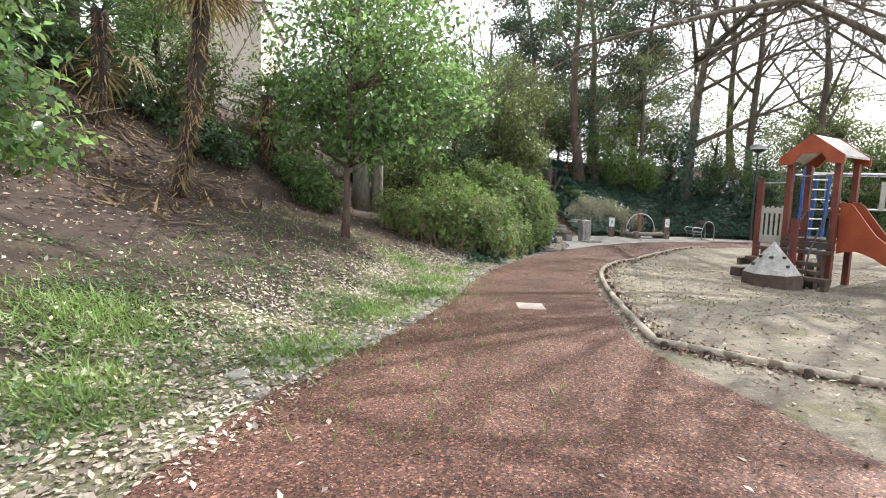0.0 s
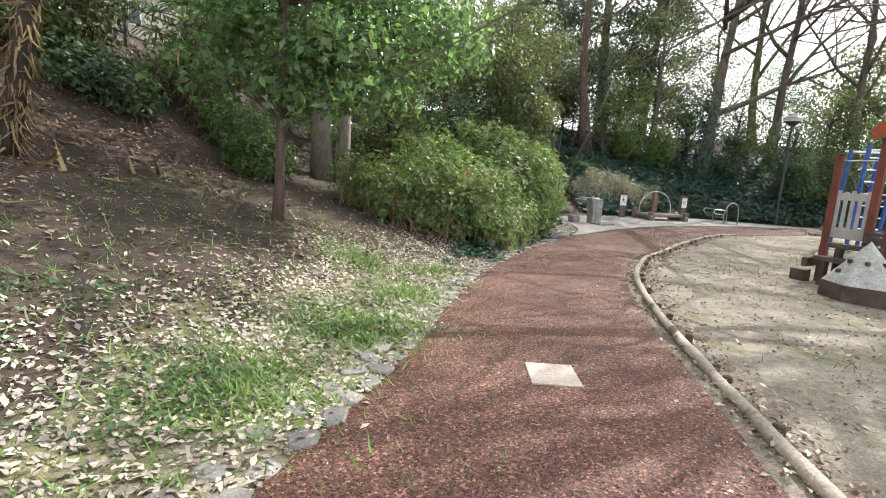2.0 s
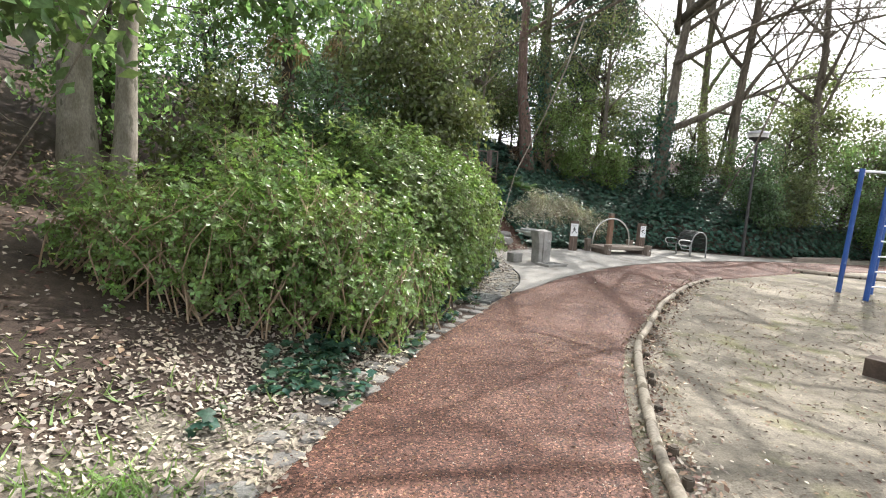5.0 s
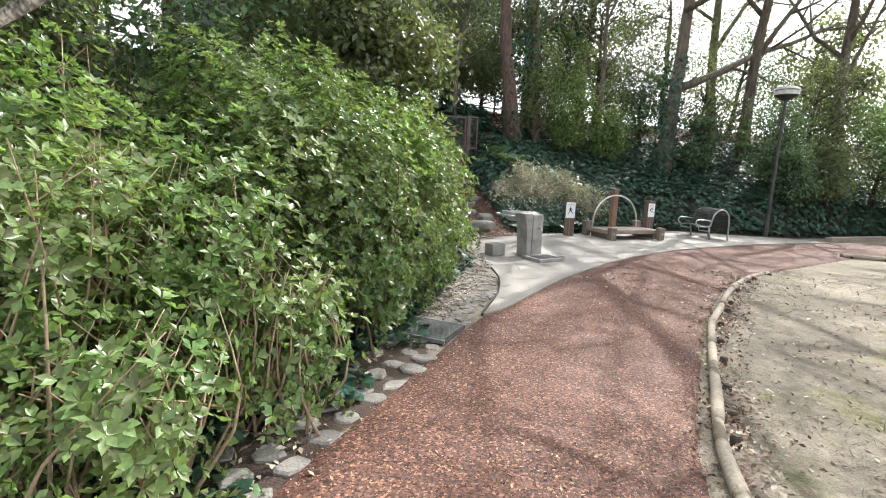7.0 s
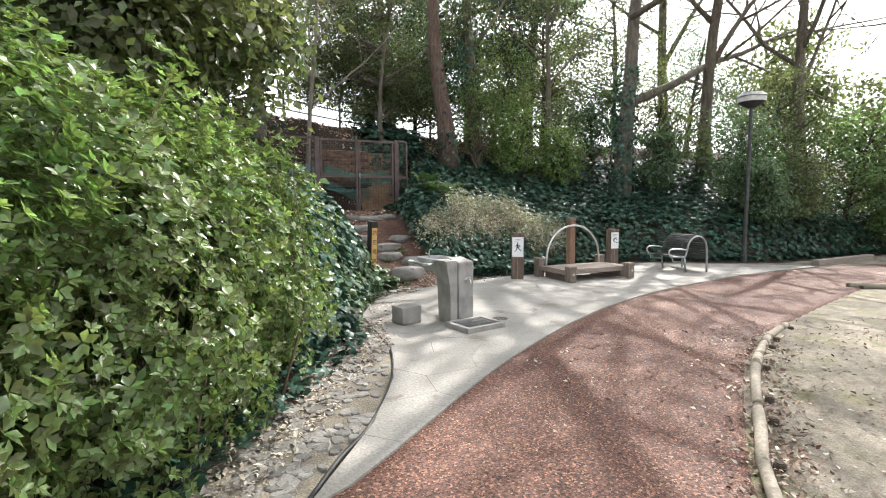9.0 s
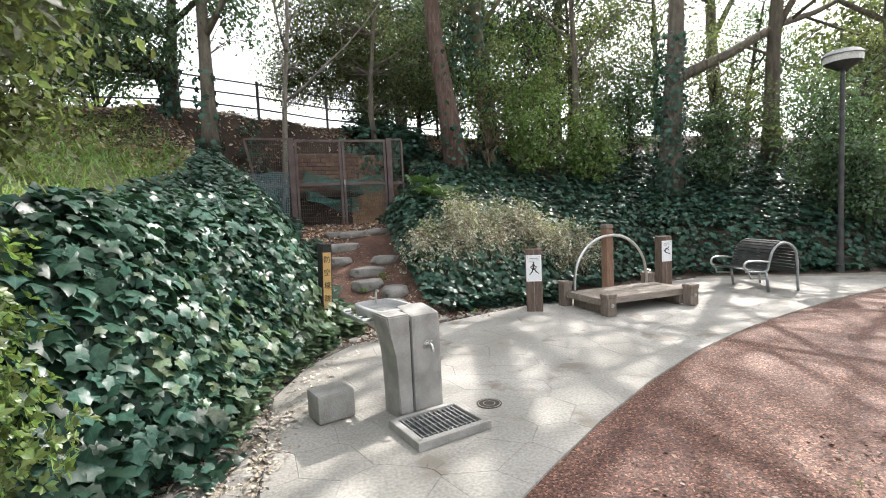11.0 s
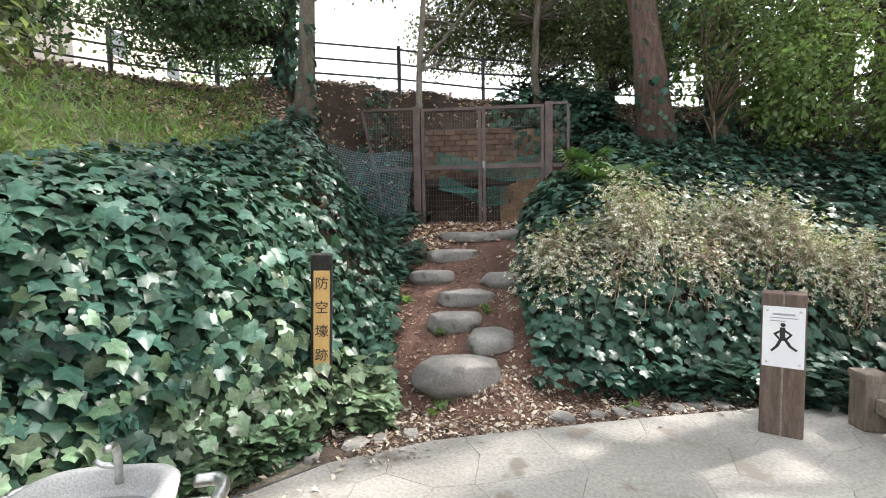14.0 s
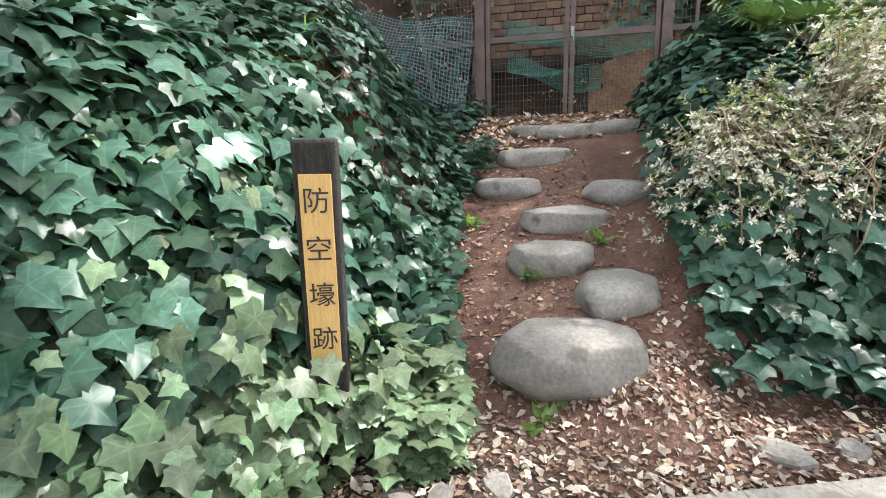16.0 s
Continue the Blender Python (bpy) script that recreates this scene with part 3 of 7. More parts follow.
APRON = [(3.97, 16.0), (4.22, 16.2), (4.51, 16.54), (5.15, 17.31), (5.55, 17.77), (6.01, 18.25), (6.6, 18.82), (7.24, 19.4), (8.1, 20.1), (9.0, 20.75), (10.0, 21.36), (11.0, 21.89), (13.2, 22.88), (15.2, 23.6), (16.6, 23.95), (17.4, 24.2),
         (16.2, 24.75), (14.5, 25.3), (12.6, 25.75), (11.3, 25.35), (9.6, 24.55), (8.2, 23.98), (7.2, 23.5), (6.4, 23.08), (5.75, 22.72), (5.2, 22.25), (4.75, 21.5),
         (4.55, 20.6), (4.66, 19.8), (4.78, 18.9), (4.68, 17.9), (4.42, 17.0)]


ground()


def path():
    vs, fs = [], []
    across = 15
    for a, b in zip(LEFT, RIGHT):
        rim = 0.12 / math.hypot(b[0] - a[0], b[1] - a[1])
        for k in range(across):
            u = (k - 1) / (across - 3) if 0 < k < across - 1 else (-rim if k == 0 else 1 + rim)
            x, y = a + (b - a) * u
            vs.append((x, y, float(flat(x, y)) + (0.016 + 0.012 * math.sin(math.pi * u) if 0 < k < across - 1 else -0.05)))
    for i in range(len(LEFT) - 1):
        for k in range(across - 1):
            p = i * across + k
            fs.append((p, p + 1, p + across + 1, p + across))
    ob = mesh_ob("path", vs, fs, M["path"], smooth=True)
    tagged(ob, "winding footpath of red-brown rubber chips with fallen leaves", "path", kind="structure")


path()

# ---- concrete apron beside the path ----
def clip_half(poly, px, py, nx, ny):
    """Keeps the part of a polygon with (p - (px, py)) . n <= 0."""
    out = []
    for i, a in enumerate(poly):
        b = poly[(i + 1) % len(poly)]
        da, db = (a[0] - px) * nx + (a[1] - py) * ny, (b[0] - px) * nx + (b[1] - py) * ny
        if da <= 0:
            out.append(a)
        if (da < 0 < db) or (db < 0 < da):
            t = da / (da - db)
            out.append((a[0] + t * (b[0] - a[0]), a[1] + t * (b[1] - a[1])))
    return out


def shrink(poly, amount):
    """Pulls a polygon's corners in towards its middle by about that much."""
    cx, cy = sum(p[0] for p in poly) / len(poly), sum(p[1] for p in poly) / len(poly)
    res = []
    for x, y in poly:
        r = math.hypot(x - cx, y - cy) + 1e-6
        k = max(0.3, 1 - amount / r)
        res.append((cx + (x - cx) * k, cy + (y - cy) * k))
    return res


def slab_mesh(name, poly, z0, z1, material, parent=None, label="", chamfer=0.006):
    """A flat slab on the sloping floor: top a little smaller than the sides."""
    n = len(poly)
    top = shrink(poly, chamfer)
    fl = [float(flat(x, y)) for x, y in poly]
    vs = [(x, y, f + z0) for (x, y), f in zip(poly, fl)] + [(x, y, f + z1 - chamfer) for (x, y), f in zip(poly, fl)] + [(x, y, f + z1) for (x, y), f in zip(top, fl)]
    fs = [(i, (i + 1) % n, n + (i + 1) % n, n + i) for i in range(n)] + [(n + i, n + (i + 1) % n, 2 * n + (i + 1) % n, 2 * n + i) for i in range(n)]
    fs.append(tuple(2 * n + i for i in range(n)))
    return mesh_ob(name, vs, fs, material, parent, label)


apron = slab_mesh("pavement", APRON, -0.08, 0.0, M["joint"])
tagged(apron, "pale stamped concrete apron with crazy-paving joints", "pavement", kind="structure")


# ---- things round the apron ----
def arrow(ax, ay, bx, by):
    return math.degrees(math.atan2(by - ay, bx - ax))


def ground_z(x, y):
    return float(flat(x, y))


def sign_post(x, y, turn, figure):
    t = thing("sign_post", pose(x, y, ground_z(x, y) + 0.03, 0, 0, turn), "square brown timber post with a white exercise sign", "sign", "exercise signs")
    for sx in (-0.068, 0.068):
        part("timber", box(0.128, 0.2, 1.02, sx, 0, 0, 0.012), M["wood_brown"], t)
    part("spacer", box(0.03, 0.19, 1.01, 0, 0, 0, 0.004), M["wood_plank"], t, "pale weathered strip between the timbers")
    plate = part("sign_plate", box(0.245, 0.006, 0.43, 0, -0.104, 0.5, 0.002), M["sign"], t, "white plate with a black stretching figure")
    for sx in (-0.095, 0.095):
        for z in (0.53, 0.9):
            part("screw", rod(0.009, (sx, -0.105, z), (sx, -0.111, z), 8), M["steel"], plate)
    for k, w in enumerate((0.13, 0.16, 0.09)):
        part("text_bar", box(w, 0.002, 0.006 if k else 0.012, (0.16 - w) / -2 if k else 0, -0.1085, 0.87 - 0.022 * k, 0), M["inkgrey"], plate)
    runs = []
    if figure == 0:
        runs = [((-0.005, 0.70), (-0.005, 0.775), 0.02), ((-0.01, 0.765), (-0.05, 0.735), 0.009), ((-0.05, 0.735), (-0.025, 0.705), 0.008), ((0.005, 0.765), (0.045, 0.735), 0.009),
                ((0.045, 0.735), (0.02, 0.705), 0.008), ((-0.01, 0.71), (-0.035, 0.65), 0.012), ((-0.035, 0.65), (-0.065, 0.615), 0.01), ((0.005, 0.71), (0.04, 0.655), 0.012), ((0.04, 0.655), (0.075, 0.63), 0.01)]
        head = (-0.003, 0.802)
    else:
        runs = [((-0.06, 0.72), (-0.01, 0.77), 0.018), ((-0.01, 0.77), (0.05, 0.74), 0.011), ((-0.06, 0.72), (-0.02, 0.68), 0.012), ((-0.02, 0.68), (0.05, 0.665), 0.011), ((0.05, 0.665), (0.08, 0.64), 0.009)]
        head = (0.03, 0.79)
    bm = None
    for (ax, az), (bx, bz), r in runs:
        a = Vector((bx - ax, 0, bz - az))
        m = Matrix.Translation((ax, -0.1085, az)) @ pose(0, 0, 0, 0, -math.degrees(math.atan2(a.z, a.x)), 0)
        bm = box(a.length + r, 0.0016, r * 1.6, a.length / 2, 0, -r * 0.8, 0, m, bm)
    bm = rod(0.015, (head[0], -0.1075, head[1]), (head[0], -0.1095, head[1]), 14, bm)
    part("pictogram", bm, M["ink"], plate)
    return t


sign_post(8.15, 23.52, arrow(8.03, 23.57, 8.28, 23.47) + 4, 0)
sign_post(11.55, 25.2, 8, 1)


def stretch_frame():
    """Low timber platform with corner bollards, a tall mast and a steel hoop."""
    ox, oy = 8.98, 22.9
    a = 11.6
    t = thing("exercise_platform", pose(ox, oy, ground_z(ox, oy) + 0.032, 0, 0, a), "low timber exercise platform with mast and steel hoop", "exercise equipment")
    L, W = 1.74, 0.95
    for k in range(3):
        part("plank", box(L + 0.1, 0.272, 0.11, L / 2, 0.09 + 0.276 * k, 0.15, 0.012), M["wood_plank"], t)
    part("side_beam", box(0.12, 0.8, 0.14, 0.12, 0.36, 0.005, 0.01), M["wood"], t)
    part("side_beam", box(0.12, 0.8, 0.14, L - 0.12, 0.36, 0.005, 0.01), M["wood"], t)
    for x, y, h in ((0.05, -0.14, 0.33), (L - 0.05, -0.14, 0.33), (-0.02, 0.88, 0.42), (L + 0.02, 0.88, 0.42)):
        b = part("bollard", box(0.17, 0.17, h, x, y, 0, 0.02), M["wood"], t)
        part("cap", box(0.19, 0.19, 0.07, x, y, h - 0.06, 0.02), M["wood"], b)
        part("bolt", rod(0.03, (x, y - 0.086, 0.17), (x, y - 0.1, 0.17), 12), M["steel"], b)
    mast = part("mast", box(0.15, 0.15, 1.27, L * 0.5, 0.88, 0, 0.015), M["wood_mast"], t, "warm brown timber mast")
    part("cap", box(0.165, 0.165, 0.08, L * 0.5, 0.88, 1.27, 0.02), M["wood"], mast)
    hoop = [(L / 2 + (L / 2 - 0.1) * math.cos(u), 0.78, 0.3 + 0.86 * math.sin(u) ** 0.85) for u in np.linspace(0, math.pi, 40)]
    hoop = [(hoop[0][0], 0.78, 0.25)] + hoop + [(hoop[-1][0], 0.78, 0.25)]
    tubes("hoop", [(hoop, [0.024] * len(hoop))], M["steel"], t, "bent steel hoop", 12)
    return t


stretch_frame()


def arch_bench():
    """Bench whose slatted seat rolls over into a barrel backrest, on steel tube frames with arms."""
    ox, oy = 12.67, 23.72
    t = thing("arched_bench", pose(ox, oy, ground_z(ox, oy) + 0.035, 0, 0, 84) @ Matrix.Diagonal((1, 0.96, 0.89, 1)), "dark slatted stretching bench with a barrel-shaped back", "bench")
    W = 1.0
    prof = [(-0.45, 0.44), (-0.15, 0.42), (-0.03, 0.46), (0.01, 0.62), (0.07, 0.83), (0.18, 0.96), (0.3, 1.0), (0.43, 0.95), (0.53, 0.8), (0.56, 0.55), (0.57, 0.3), (0.58, 0.0)]
    c = curve_pts(prof, 40)
    for s in (0.0, W):
        tubes("side_frame", [([(s, -p[0], p[1]) for p in c], [0.024] * len(c)), ([(s, 0.06, 0.44), (s, 0.0, 0.0)], [0.024, 0.024]), ([(s, 0.4, 0.43), (s, 0.36, 0.3), (s, 0.03, 0.28)], [0.02, 0.02, 0.02])], M["galv"], t, sides=10)
        arm = curve_pts([(s, 0.4, 0.44), (s, 0.48, 0.52), (s, 0.46, 0.62), (s, 0.36, 0.65), (s, 0.15, 0.64), (s, -0.01, 0.62)], 20)
        tubes("armrest", [(arm, [0.022] * len(arm))], M["steel"], t, sides=10)
    run = np.cumsum(np.r_[0, np.linalg.norm(np.diff(c, axis=0), axis=1)])
    for k, d in enumerate(np.arange(0.05, run[-1] - 0.35, 0.068)):
        x, z = np.interp(d, run, c[:, 0]), np.interp(d, run, c[:, 1])
        x2, z2 = np.interp(d + 0.02, run, c[:, 0]), np.interp(d + 0.02, run, c[:, 1])
        m = Matrix.Translation((W / 2, -x, z)) @ pose(0, 0, 0, -math.degrees(math.atan2(z2 - z, x2 - x)), 0, 0)
        part("slat", box(W - 0.03, 0.055, 0.022, 0, 0, 0.016, 0.005, m), M["iron"], t)
    return t


arch_bench()


def drinking_fountain():
    """Concrete drinking fountain: a tall slotted pillar with tap and grated drain, and a cantilevered bowl with steel rails."""
    ox, oy = 5.8, 19.98
    a = 23
    t = thing("drinking_fountain", pose(ox, oy, ground_z(ox, oy) + 0.03, 0, 0, a), "grey concrete drinking fountain with bowl, tap and drain", "fountain")
    bm = box(0.27, 0.3, 0.87, 0.1, 0.0, 0, 0.03)
    for v in bm.verts:
        if v.co.z > 0.7:
            v.co.z += 0.16 * v.co.y
    pil = part("pillar", bm, M["fountain"], t)
    part("slot", box(0.06, 0.24, 0.8, -0.05, 0.0, 0, 0.004), M["iron"], pil, "dark recessed slot")
    # curved pedestal that carries the bowl
    prof = [(-0.18, 0.0), (-0.183, 0.4), (-0.192, 0.55), (-0.215, 0.7), (-0.252, 0.8), (-0.262, 0.868), (-0.055, 0.868), (-0.055, 0.0)]
    bm = bmesh.new()
    rows = [[bm.verts.new((x, y, z)) for x, z in prof] for y in (-0.158, 0.14)]
    k = len(prof)
    bm.faces.new(rows[0])
    bm.faces.new(rows[1][::-1])
    for i in range(k):
        bm.faces.new((rows[0][i], rows[1][i], rows[1][(i + 1) % k], rows[0][(i + 1) % k]))
    bmesh.ops.bevel(bm, geom=bm.edges[:], offset=0.012, segments=2, affect='EDGES')
    part("pedestal", bm, M["fountain"], t)
    # bowl: a rounded trough open to the sky, reaching back from the pillar
    bm = bmesh.new()
    n = 40

    def ring(rx, ry, z, cy, p):
        vs = []
        for i in range(n):
            u = 2 * math.pi * i / n
            c, s = math.cos(u), math.sin(u)
            q = p if s > 0 else 0.22
            vs.append(bm.verts.new((-0.04 + rx * math.copysign(abs(c) ** q, c), cy + ry * math.copysign(abs(s) ** q, s), z)))
        return vs
    loops = [ring(0.12, 0.2, 0.68, 0.34, 0.6), ring(0.195, 0.29, 0.76, 0.36, 0.55), ring(0.215, 0.315, 0.86, 0.36, 0.5), ring(0.207, 0.305, 0.872, 0.36, 0.5), ring(0.172, 0.262, 0.872, 0.37, 0.5), ring(0.165, 0.254, 0.83, 0.37, 0.5), ring(0.145, 0.235, 0.806, 0.37, 0.5)]
    for p, q in zip(loops[:-1], loops[1:]):
        for i in range(n):
            bm.faces.new((p[i], p[(i + 1) % n], q[(i + 1) % n], q[i]))
    bm.faces.new(loops[0][::-1])
    bm.faces.new(loops[-1])
    bowl = part("bowl", bm, M["basin"], t, "pale concrete drinking bowl", smooth=True)
    bm = bmesh.new()
    bm.faces.new(ring(0.15, 0.24, 0.809, 0.37, 0.5))
    part("bowl_floor", bm, M["basin_dark"], bowl, "darker grey floor of the bowl")
    part("drain", rod(0.022, (-0.02, 0.4, 0.806), (-0.02, 0.4, 0.814), 16), M["steel"], bowl)
    spout = curve_pts([(-0.01, 0.6, 0.85), (-0.01, 0.6, 0.93), (-0.01, 0.585, 0.965), (-0.01, 0.55, 0.97)], 12)
    tubes("spout", [(spout, [0.011] * 12), ([(-0.01, 0.6, 0.9), (-0.05, 0.6, 0.905), (-0.07, 0.6, 0.92)], [0.009, 0.008, 0.009])], M["steel"], bowl, "chrome drinking spout", 10)
    for s, r0 in ((-1, -0.02), (1, -0.02)):
        x0, x1 = r0 - 0.02 + s * 0.2, r0 - 0.02 + s * 0.3
        rail = curve_pts([(x0, 0.16, 0.8), (x1 - s * 0.03, 0.16, 0.8), (x1, 0.21, 0.8), (x1, 0.4, 0.8), (x1, 0.6, 0.8), (x1 - s * 0.03, 0.68, 0.8), (x0, 0.68, 0.8)], 40)
        tubes("grab_rail", [(rail, [0.02] * 40), ([(x0, 0.3, 0.8), (x1, 0.3, 0.8)], [0.014, 0.014]), ([(x0, 0.56, 0.8), (x1, 0.56, 0.8)], [0.014, 0.014])], M["steel"], t, "stainless grab rail", 10)
    tap = part("tap", rod(0.022, (0.1, -0.145, 0.59), (0.1, -0.19, 0.59), 12), M["steel"], t, "chrome tap")
    part("flange", rod(0.035, (0.1, -0.148, 0.59), (0.1, -0.158, 0.59), 16), M["steel"], tap)
    nose = curve_pts([(0.1, -0.18, 0.59), (0.1, -0.22, 0.595), (0.1, -0.24, 0.57), (0.1, -0.24, 0.545)], 10)
    tubes("nozzle", [(nose, [0.013] * 10)], M["steel"], tap, sides=10)
    part("wheel", box(0.045, 0.013, 0.01, 0.1, -0.2, 0.62, 0.004, bm=rod(0.008, (0.1, -0.2, 0.59), (0.1, -0.2, 0.63), 8)), M["steel"], tap)
    tray = part("drain_tray", box(0.06, 0.46, 0.07, -0.28, -0.45, 0, 0.012), M["fountain"], t)
    for args in ((0.06, 0.46, 0.07, 0.3, -0.45, 0), (0.64, 0.06, 0.07, 0.01, -0.67, 0), (0.64, 0.05, 0.07, 0.01, -0.22, 0)):
        part("rim", box(*args, 0.012), M["fountain"], tray)
    part("sump", box(0.54, 0.42, 0.01, 0.01, -0.45, 0.002, 0), M["iron"], tray)
    for k in range(12):
        part("grate_bar", box(0.008, 0.41, 0.025, -0.22 + 0.042 * k, -0.45, 0.03, 0), M["galv"], tray)
    for y in (-0.58, -0.45, -0.32):
        part("cross_bar", box(0.5, 0.008, 0.02, 0.01, y, 0.03, 0), M["galv"], tray)
    return t


drinking_fountain()
blk = part("step_block", box(0.32, 0.27, 0.24, 0, 0, 0, 0.025), M["fountain"])
blk.matrix_world = pose(5.13, 20.02, ground_z(5.16, 20.3) + 0.037, 0, 0, arrow(5.0, 20.03, 5.3, 20.18))
tagged(blk, "grey aggregate concrete step block beside the fountain", "step block")


def round_cover(x, y):
    t = thing("manhole_cover", pose(x, y, ground_z(x, y) + 0.036), "small round iron drain cover set in the concrete", "manhole cover")
    part("rim", rod(0.11, (0, 0, 0), (0, 0, 0.004), 32), M["stake"], t)
    for r in (0.095, 0.05):
        ring = [(r * math.cos(u), r * math.sin(u), 0.003) for u in np.linspace(0, 2 * math.pi, 33)]
        tubes("ridge", [(ring, [0.005] * 33)], M["stone"], t, sides=6)


round_cover(6.47, 19.93)


def cover_plate():
    t = thing("cover_plate", pose(1.2, 6.42, ground_z(1.2, 6.42) + 0.02, 0, 0, -2), "pale worn square access plate set in the path", "access cover")
    part("plate", box(0.36, 0.38, 0.02, 0, 0, 0, 0.004), M["plate"], t)
    for sx in (-0.15, 0.15):
        part("screw", rod(0.01, (sx, 0.16, 0.019), (sx, 0.16, 0.023), 8), M["galv"], t)


cover_plate()


def drain_grate():
    t = thing("drain_grate", pose(3.32, 15.4, ground_z(3.32, 15.4) + 0.01, 0, 0, -32), "grey steel drain grating beside the path", "drain grate")
    part("frame", box(0.46, 0.03, 0.04, 0, -0.28, 0, 0.004), M["galv"], t)
    part("frame", box(0.46, 0.03, 0.04, 0, 0.28, 0, 0.004), M["galv"], t)
    part("sump", box(0.46, 0.54, 0.006, 0, 0, 0.0, 0), M["iron"], t)
    for k in range(19):
        part("bar", box(0.44, 0.01, 0.03, 0, -0.252 + 0.028 * k, 0.014, 0), M["galv"], t)
    for sx in (-0.2, 0, 0.2):
        part("cross_bar", box(0.012, 0.53, 0.025, sx, 0, 0.014, 0), M["galv"], t)


drain_grate()


def lamp_post():
    x, y = 16.2, 25.55
    z = at(x, y)
    t = thing("street_lamp", pose(x, y, z), "dark green park lamp with a flat drum head", "street lamp")
    part("pole", rod(0.06, (0, 0, -0.1), (0, 0, 4.6), 14, r2=0.045), M["iron"], t)
    part("base", rod(0.09, (0, 0, -0.1), (0, 0, 0.5), 14, r2=0.07), M["iron"], t)
    h = part("head", rod(0.1, (0, 0, 4.55), (0, 0, 4.72), 20, r2=0.36), M["iron"], t)
    part("diffuser", rod(0.36, (0, 0, 4.72), (0, 0, 4.86), 24, r2=0.37), M["lampglass"], h)
    part("cover", rod(0.42, (0, 0, 4.86), (0, 0, 4.98), 24, r2=0.3, bevel=0.02), M["galv"], h)


lamp_post()


def name_post():
    """Charred square post with an ochre face and four characters."""
    x, y = 4.91, 22.72
    z = at(x, y)
    top = 1.24
    t = thing("name_post", pose(x, y, top, 1.5, 1.8, 29), "charred timber name post with ochre face and black characters", "sign")
    part("post", box(0.155, 0.13, top - z + 0.25, 0, 0, -(top - z + 0.25), 0.012), M["charred"], t)
    face = part("face", box(0.115, 0.012, 0.77, 0, -0.066, -0.89, 0.003), M["ochre"], t, "ochre painted face")
    for k, ch in enumerate("防空壕跡"):
        cu = bpy.data.curves.new("character", 'FONT')
        cu.body, cu.size, cu.extrude, cu.align_x, cu.align_y = ch, 0.1, 0.001, 'CENTER', 'CENTER'
        tmp = new("character", cu)
        dg = bpy.context.evaluated_depsgraph_get()
        me = bpy.data.meshes.new_from_object(tmp.evaluated_get(dg))
        bpy.data.objects.remove(tmp)
        me.materials.clear()
        me.materials.append(M["ink"])
        ob = new("character", me)
        ob.parent = face
        ob.matrix_local = pose(0, -0.0745, -0.22 - 0.178 * k, 90, 0, 0)


name_post()


# ---- gate to the shelter ----
GL, GR = Vector((3.78, 28.05)), Vector((6.12, 28.45))
GATE_Z, GATE_H = 1.28, 2.25
GATE_A = arrow(GL.x, GL.y, GR.x, GR.y)


def wire_panel(name, x0, x1, z0, z1, parent, sx=0.05, sz=0.1):
    runs = []
    for x in np.arange(x0 + sx, x1 - 0.01, sx):
        runs.append(([(x, 0.012, z0), (x, 0.012, z1)], [0.0028] * 2, 4))
    for z in np.arange(z0 + sz, z1 - 0.01, sz):
        runs.append(([(x0, 0.018, z), (x1, 0.018, z)], [0.0028] * 2, 4))
    tubes(name, runs, M["wire"], parent, smooth=False)


